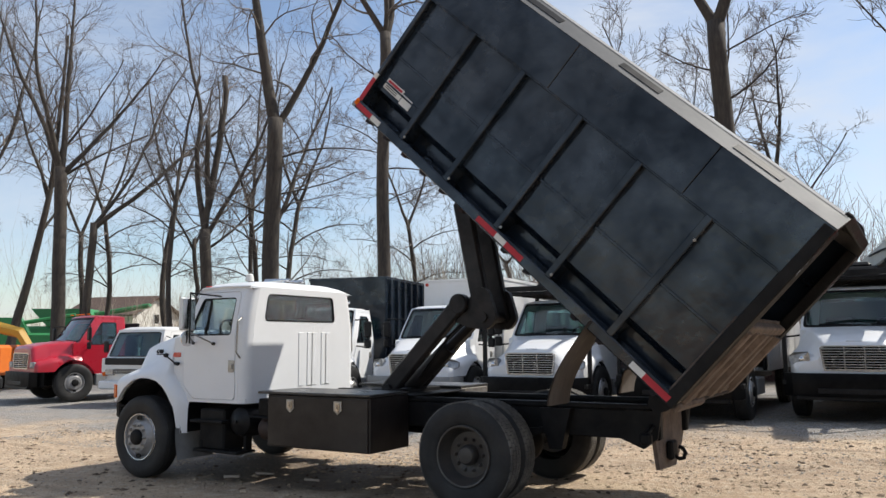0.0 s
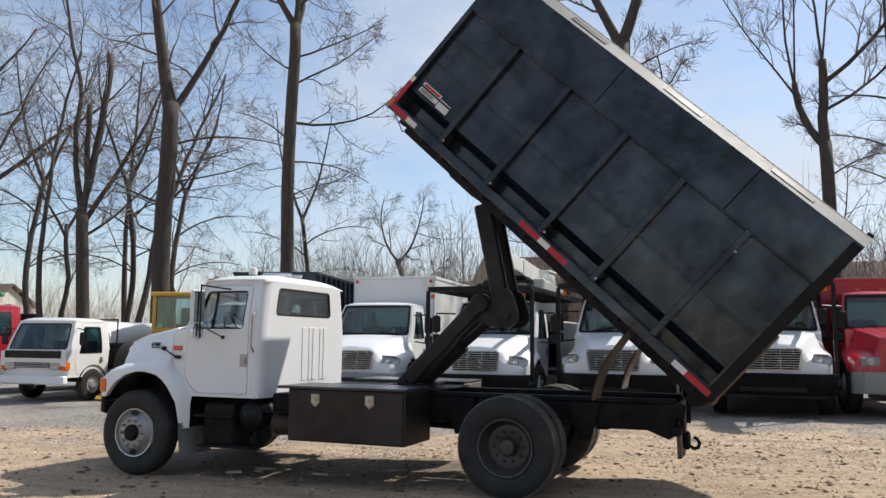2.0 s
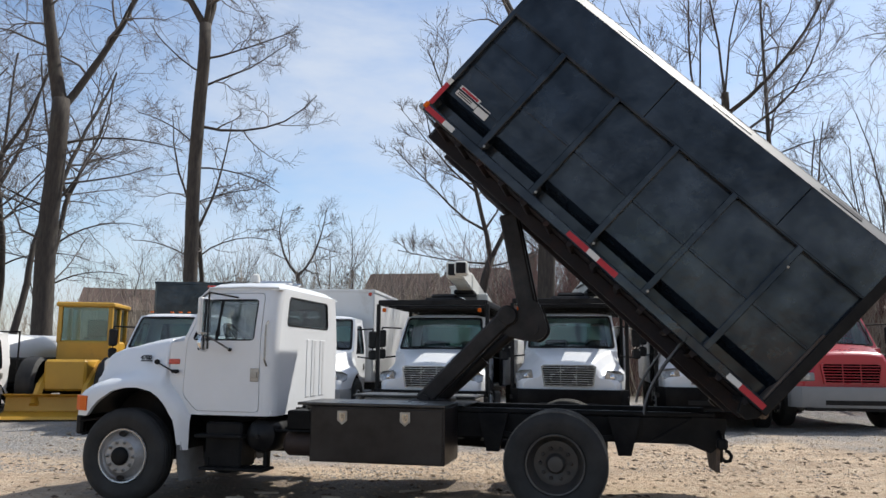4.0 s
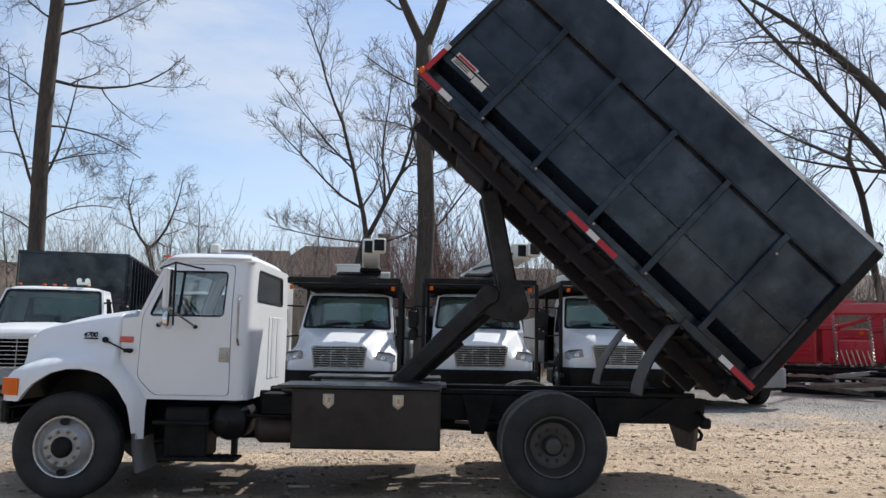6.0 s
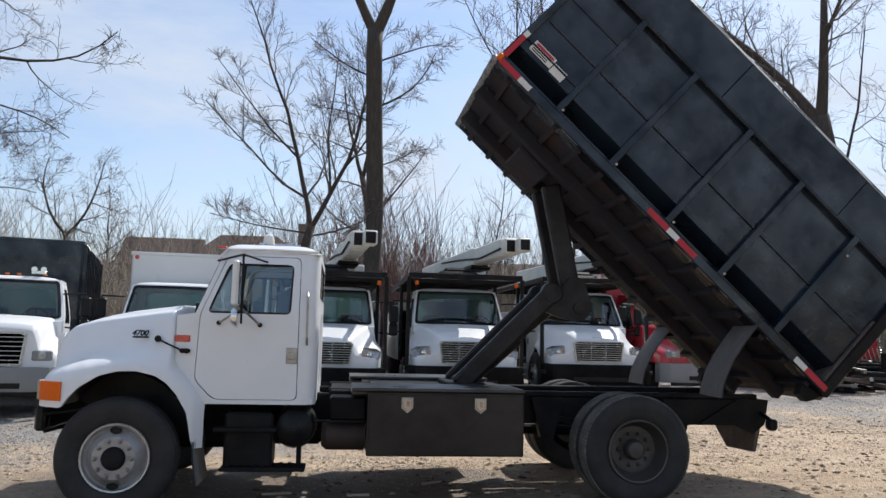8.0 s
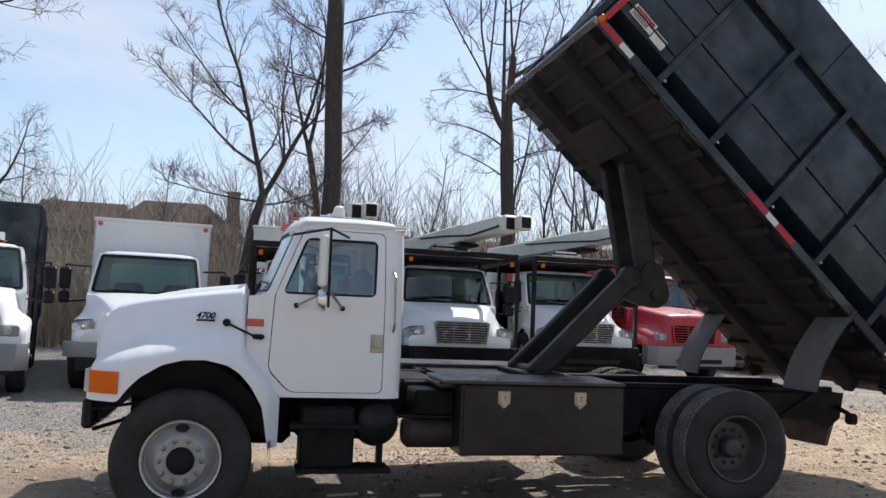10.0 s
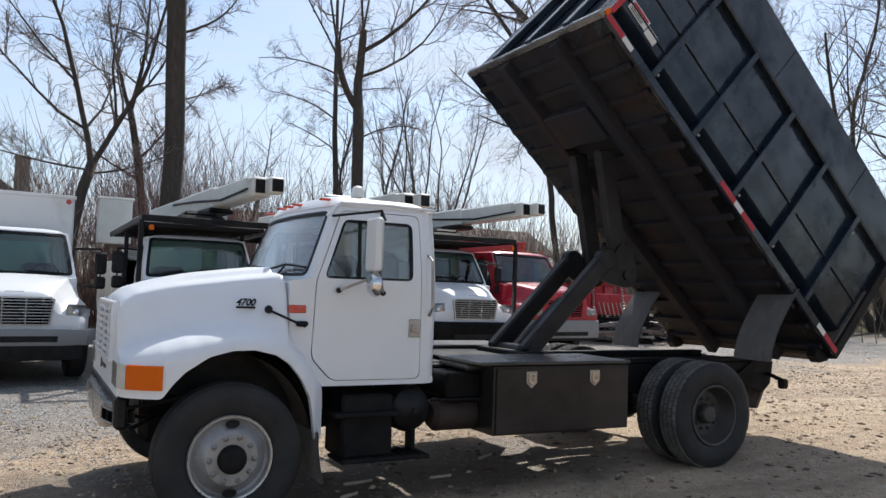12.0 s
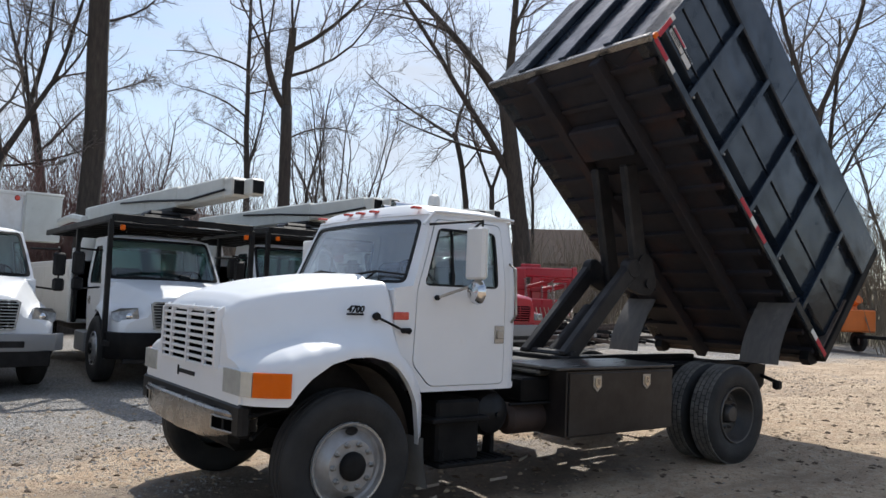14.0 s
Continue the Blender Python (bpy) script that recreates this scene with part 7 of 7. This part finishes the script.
# a low tree with rising shoots before the yard's back edge
vase = shaped_tree(40, [(-1, 0, 0, 2, 0, 5.55, 0.19, 0.16, 0), (0, 0.98, -13, -21, 3, 9.2, 0.105, 0.02, 11), (0, 0.97, 22, -4, -4, 8.8, 0.10, 0.02, 10), (1, 0.13, -52, -36, 6, 5.4, 0.055, 0.015, 7), (2, 0.18, -4, -2, 8, 6.2, 0.05, 0.015, 7),
                        (1, 0.3, -46, -30, -8, 4.6, 0.045, 0.012, 6), (2, 0.3, 38, 24, 4, 4.6, 0.045, 0.012, 6), (0, 0.95, -86, -78, 0, 3.6, 0.04, 0.012, 5), (0, 0.93, 80, 60, 0, 3.0, 0.04, 0.012, 5)], (0.10, 0.62, 0.75, 8))
plant(vase, "low bare tree with rising stems and buds", (0.06, 21.1), 5)
# the forked trunk in the middle
plant(shaped_tree(22, [(-1, 0, 0, -3, 0, 12.4, 0.34, 0.29, 0), (0, 0.985, -30, -4, 3, 9, 0.19, 0.05, 9), (0, 0.98, 24, 1, -3, 9, 0.22, 0.05, 9), (0, 0.77, 68, 25, 5, 3.2, 0.05, 0.014, 5), (0, 0.72, -62, -95, -5, 2.2, 0.035, 0.012, 4),
                       (0, 0.86, -70, -40, 8, 2.8, 0.04, 0.014, 5), (0, 0.6, 75, 60, -6, 1.8, 0.03, 0.012, 4), (0, 0.9, 60, 75, 10, 3.0, 0.04, 0.012, 5), (0, 0.42, -60, -30, 0, 1.4, 0.025, 0.01, 3)], (0.03, 0.85, 0.62, 8)),
      "tall bare tree with a thick clean trunk, forked high", (2.5, 19.7), 0)
# topped tree with two broken stems and long shoots
topped = shaped_tree(23, [(-1, 0, 0, -2, 0, 8.1, 0.235, 0.20, 0), (0, 0.98, -30, -3, 0, 2.5, 0.14, 0.10, 2), (0, 0.99, 1, -4, 0, 2.9, 0.175, 0.13, 2), (1, 0.9, -8, -4, 5, 8, 0.05, 0.015, 8), (1, 0.8, -35, -15, -5, 6, 0.04, 0.012, 7),
                          (1, 0.97, 6, 2, -8, 7, 0.04, 0.012, 7), (2, 0.95, -6, -2, 6, 8, 0.05, 0.014, 8), (2, 0.72, 52, 24, 0, 7.5, 0.085, 0.02, 9), (2, 0.4, 68, 12, -8, 5.6, 0.06, 0.015, 8), (2, 0.98, 8, 3, -5, 7, 0.04, 0.012, 7),
                          (0, 0.85, 60, 95, 5, 2.4, 0.035, 0.012, 4)], RISE)
plant(topped, "topped bare tree with two broken stems and long shoots", (9.06, 20.0), -14)
mast = shaped_tree(24, [(-1, 0, -1, -1, 0, 22, 0.25, 0.05, 10), (0, 0.62, -62, -95, 4, 4.6, 0.06, 0.02, 6), (0, 0.5, -58, -85, -5, 4.0, 0.06, 0.02, 6), (0, 0.7, 55, 80, 5, 3.6, 0.05, 0.02, 6), (0, 0.42, -50, -70, 8, 3.2, 0.05, 0.02, 5), (0, 0.56, 70, 95, -8, 3.4, 0.05, 0.02, 5)], DROOP)
plant(mast, "slender straight bare tree with drooping branches", (13.7, 34.9), -22)
# crooked trees with reddish crowns
crook = shaped_tree(25, [(-1, 0, 0, -14, 0, 9.5, 0.24, 0.15, 2), (0, 0.97, -24, 0, 4, 5.5, 0.11, 0.03, 7), (0, 0.98, 14, -4, -4, 6.5, 0.11, 0.03, 8), (0, 0.75, 45, 30, 5, 4.5, 0.07, 0.02, 7), (0, 0.65, -60, -40, -5, 4, 0.06, 0.02, 6)], WIDE)
plant(crook, "crooked bare tree with a winding trunk", (3.4, 30.9), -9)
curl = shaped_tree(41, [(-1, 0, 6, -10, 0, 6.2, 0.17, 0.11, 3), (0, 0.97, -38, 10, 5, 4.2, 0.08, 0.02, 8), (0, 0.96, 34, 5, -5, 4.0, 0.08, 0.02, 8), (0, 0.7, 62, 40, 5, 3.2, 0.05, 0.015, 6), (0, 0.55, -64, -35, 0, 3.0, 0.05, 0.015, 6)], WIDE)
plant(curl, "small crooked bare tree", (-11.0, 31.0), 15)
# the great leaning tree to the east
plant(shaped_tree(26, [(-1, 0.4, -4, -12, 0, 11.6, 0.50, 0.38, 0), (0, 0.97, -34, -52, 4, 11, 0.28, 0.06, 10), (0, 0.985, 6, 0, -4, 10, 0.27, 0.06, 9), (0, 0.62, -31, -35, -5, 14.5, 0.21, 0.05, 12), (3, 0.13, -78, -68, 0, 5.4, 0.10, 0.025, 8),
                       (1, 0.45, -65, -75, 8, 5.0, 0.09, 0.02, 7), (3, 0.45, -10, 0, 8, 4.2, 0.06, 0.02, 6), (2, 0.35, 20, 8, 8, 7, 0.1, 0.03, 7)], WIDE),
      "great leaning bare tree with heavy limbs", (23.6, 23.5), -38)
plant(shaped_tree(27, [(-1, 0, -6, -22, 0, 10.6, 0.20, 0.14, 0), (0, 0.97, -62, -48, 4, 6.6, 0.10, 0.02, 9), (0, 0.98, 6, 4, -4, 6.0, 0.10, 0.02, 8), (0, 0.8, 40, 20, 0, 4, 0.06, 0.02, 6)], WIDE), "crooked bare tree beside a great leaning tree", (24.0, 27.3), -38)
# many stems from one foot
clump = shaped_tree(28, [(-1, 0.0, -30, -24, 0, 12, 0.20, 0.04, 8), (-1, 0.35, -13, -6, 4, 14, 0.22, 0.05, 8), (-1, 0.7, -3, 2, -4, 14, 0.22, 0.05, 8), (-1, 1.0, 4, 0, 4, 9, 0.26, 0.12, 6), (-1, 1.5, 6, 3, -4, 15, 0.2, 0.05, 9),
                         (3, 0.95, -25, -5, 5, 5, 0.09, 0.03, 7), (3, 0.97, 25, 8, 0, 5, 0.1, 0.03, 7), (4, 0.4, 28, 15, 5, 7, 0.09, 0.03, 8)], WIDE)
plant(clump, "clump of bare trunks rising from one foot", (31.2, 14.6), -48)
plant(clump, "clump of bare trunks rising from one foot", (37.5, 6.5), -40, 0.95)
fan = shaped_tree(44, [(-1, 0, -4, -6, 0, 2.6, 0.2, 0.17, 0), (0, 0.95, -30, -22, 4, 12, 0.10, 0.02, 11), (0, 0.95, -19, -12, -6, 13, 0.10, 0.02, 11), (0, 0.95, -8, -4, 8, 12, 0.09, 0.02, 10), (0, 0.95, 6, 6, -4, 12, 0.10, 0.02, 10),
                       (0, 0.95, 18, 10, 4, 11, 0.09, 0.02, 10)], (0.10, 0.5, 0.7, 5))
plant(fan, "bare tree of many slim rising stems", (24.0, 41.0), -25, 1.1)
plant(fan, "bare tree of many slim rising stems", (19.0, 36.5), 70, 0.9)
FAR_WIDE, FAR_RISE = (0.03, 0.85, 1.0, 4), (0.10, 0.5, 0.75, 4)
far_slim = shaped_tree(52, [(-1, 0, 1, -1, 0, 19, 0.18, 0.04, 14), (0, 0.42, 32, 15, 5, 6, 0.06, 0.02, 7), (0, 0.5, -36, -18, -5, 6, 0.06, 0.02, 7)], FAR_WIDE)
far_fork = shaped_tree(53, [(-1, 0, 1, 2, 0, 9.3, 0.2, 0.16, 2), (0, 0.97, -14, -4, 3, 12, 0.12, 0.03, 10), (0, 0.96, 18, 6, -3, 11, 0.11, 0.03, 10)], FAR_WIDE)
far_fan = shaped_tree(54, [(-1, 0, 0, -3, 0, 3, 0.2, 0.17, 0), (0, 0.95, -26, -18, 4, 12, 0.10, 0.02, 9), (0, 0.95, -9, -5, -6, 13, 0.10, 0.02, 9), (0, 0.95, 8, 6, 8, 12, 0.09, 0.02, 9), (0, 0.95, 22, 12, -4, 11, 0.10, 0.02, 9)], FAR_RISE)
arching = shaped_tree(55, [(-1, 0, 2, -2, 0, 11, 0.20, 0.13, 5), (0, 0.97, -22, -6, 4, 8, 0.11, 0.03, 8), (0, 0.96, 26, 8, -4, 8, 0.11, 0.03, 8), (0, 0.8, 52, 96, 6, 5.5, 0.06, 0.02, 7), (0, 0.72, -48, -94, -6, 5.0, 0.06, 0.02, 7),
                           (0, 0.58, 60, 104, -5, 4.5, 0.05, 0.018, 6), (0, 0.5, -56, -100, 5, 4.2, 0.05, 0.018, 6)], (-0.02, 0.9, 1.1, 6))
for x, y, turn, size in ((-27.5, 27.0, 48, 1.0), (-21.5, 25.5, 222, 0.9), (-33.0, 26.5, 230, 1.05), (-39.0, 25.0, 60, 1.0), (-15.5, 27.0, 40, 0.75)):
    plant(arching, "bare tree with arching, drooping branches in the wood", (x, y), turn, size)
for x, y, ms, turn, size in ((17.0, 44.0, far_slim, 60, 0.9), (27.0, 30.0, far_fork, 130, 0.9), (30.5, 21.0, topped, 40, 1.0), (28.5, 11.0, far_fork, 300, 1.05), (31.5, 7.0, far_slim, 90, 0.8), (33.5, 18.0, far_slim, 10, 1.0),
                             (11.9, 24.5, far_slim, 40, 0.55), (-45.5, 28.0, far_fork, 250, 1.1), (-47.0, 21.0, far_fork, 60, 1.3),
                             (-52.0, 22.0, topped, 100, 1.4), (34.0, 34.0, far_slim, 60, 0.9), (36.0, 26.0, topped, 10, 1.1), (34.0, 9.0, far_fork, 75, 0.95)):
    plant(ms, "bare tree with fine grey twigs behind the yard", (x, y), turn, size)
rnd = random.Random(77)
for k in range(20):
    x = -62 + 124 * (k + rnd.random()) / 20
    y = rnd.uniform(44, 74) + 0.004 * x * x
    plant(rnd.choice([far_slim, far_fork, far_fan, far_slim]), "bare tree in the far wood", (x, y, 0.05), rnd.uniform(0, 360), rnd.uniform(0.5, 0.75), "far wood")
for k in range(9):
    x, y = rnd.uniform(28, 60), rnd.uniform(-12, 30)
    plant(rnd.choice([far_slim, far_fork, far_fan, far_fork]), "bare tree beyond the yard's edge", (x, y), rnd.uniform(0, 360), rnd.uniform(0.7, 1.05), "far wood")


def thicket(name, label, material, spots, seed, tall):
    rnd = random.Random(seed)
    w = Wood()
    for x, y in spots:
        for c in range(rnd.randint(2, 4)):
            h = tall * rnd.uniform(0.45, 1.0)
            base = Vector((x + rnd.uniform(-0.4, 0.4), y + rnd.uniform(-0.4, 0.4), ground_z(x, y) - 0.1))
            stem = wander(rnd, base, Vector((rnd.gauss(0, 0.18), rnd.gauss(0, 0.18), 1)), h, 4, 0.12, 0.05)
            w.limb(stem, [0.022, 0.018, 0.014, 0.010, 0.006], 3)
            for t in range(rnd.randint(4, 6)):
                i = rnd.randint(0, 3)
                p = stem[i].lerp(stem[i + 1], rnd.random())
                tw = wander(rnd, p, side_way(rnd, Vector((0, 0, 1)), rnd.uniform(0.3, 0.8)), h * rnd.uniform(0.18, 0.4), 2, 0.15, 0.1)
                w.limb(tw, [0.010, 0.008, 0.005], 3)
    me = bpy.data.meshes.new(name)
    me.from_pydata(w.v, [], w.f)
    me.materials.append(material)
    return tagged(new(name, me), label, "brush", kind="stuff")


rnd = random.Random(5)
spots = [(rnd.uniform(-14, 34), rnd.gauss(27, 3)) for _ in range(640)] + [(rnd.uniform(-46, -12), rnd.gauss(33, 3)) for _ in range(260)]
thicket("dry_brush", "grey-brown leafless brush behind the parked trucks", BRUSH, spots, 1, 5.2)
thicket("saplings", "thin grey leafless saplings behind the yard", TWIG, [(rnd.uniform(-24, 16), rnd.gauss(33, 3)) for _ in range(380)], 6, 7.6)
thicket("tall_reeds", "dense tan dead reeds along the yard's back edge", BRUSH, [(rnd.uniform(-13, -0.5), rnd.gauss(19, 1.0)) for _ in range(420)], 7, 3.4)
thicket("dry_brush", "grey-brown leafless brush at the yard's edge", BRUSH_DARK, [(rnd.gauss(35, 5), rnd.uniform(-8, 26)) for _ in range(760)], 2, 5.6)
thicket("budding_shrub", "shrubs with reddish budding twigs", TWIG_RED, [(rnd.gauss(3.4, 1.7), rnd.gauss(23, 0.8)) for _ in range(150)] + [(rnd.gauss(20, 3), rnd.gauss(30, 1.5)) for _ in range(110)], 3, 6.8)
thicket("far_wood", "hazy line of leafless woods in the distance", BRUSH, [(95 * math.cos(a) + rnd.gauss(0, 5), 95 * math.sin(a) + rnd.gauss(0, 5)) for a in [rnd.uniform(0, 6.283) for _ in range(800)]], 4, 15.0)


# ---- pale slivers added under the truck, their colour painting water glints ----
PALE_GLINT = mat("pale_splintered_wood", (0.46, 0.39, 0.31), 0.8, other=(0.32, 0.26, 0.2), scale=12, amount=0.9, stretch=(1, 6, 6))
rnd = random.Random(31)
for x, y, L, a, w in ((0.98, -0.72, 0.18, 24, 0.010), (1.18, -0.40, 0.26, 8, 0.014), (1.9, -0.42, 0.20, 4, 0.008), (2.62, 0.06, 0.24, 28, 0.012)):
    z = ground_z(x, y) + relief(x, y)
    t = thing("wood_splinter", "pale sliver standing for a water glint on dark damp mud", "wood", (x, y, z), a, "splinters under the truck")
    sh = Shape().prism([(-L / 2, 0.0), (-L / 4, w * rnd.uniform(0.5, 1)), (L / 6, w * rnd.uniform(0.3, 0.8)), (L / 2, rnd.uniform(-0.3, 0.3) * w), (L / 5, -w * rnd.uniform(0.5, 1)), (-L / 3, -w * rnd.uniform(0.3, 0.9))], -0.004, 0.022, "xy")
    part("splinter", sh, PALE_GLINT, t)
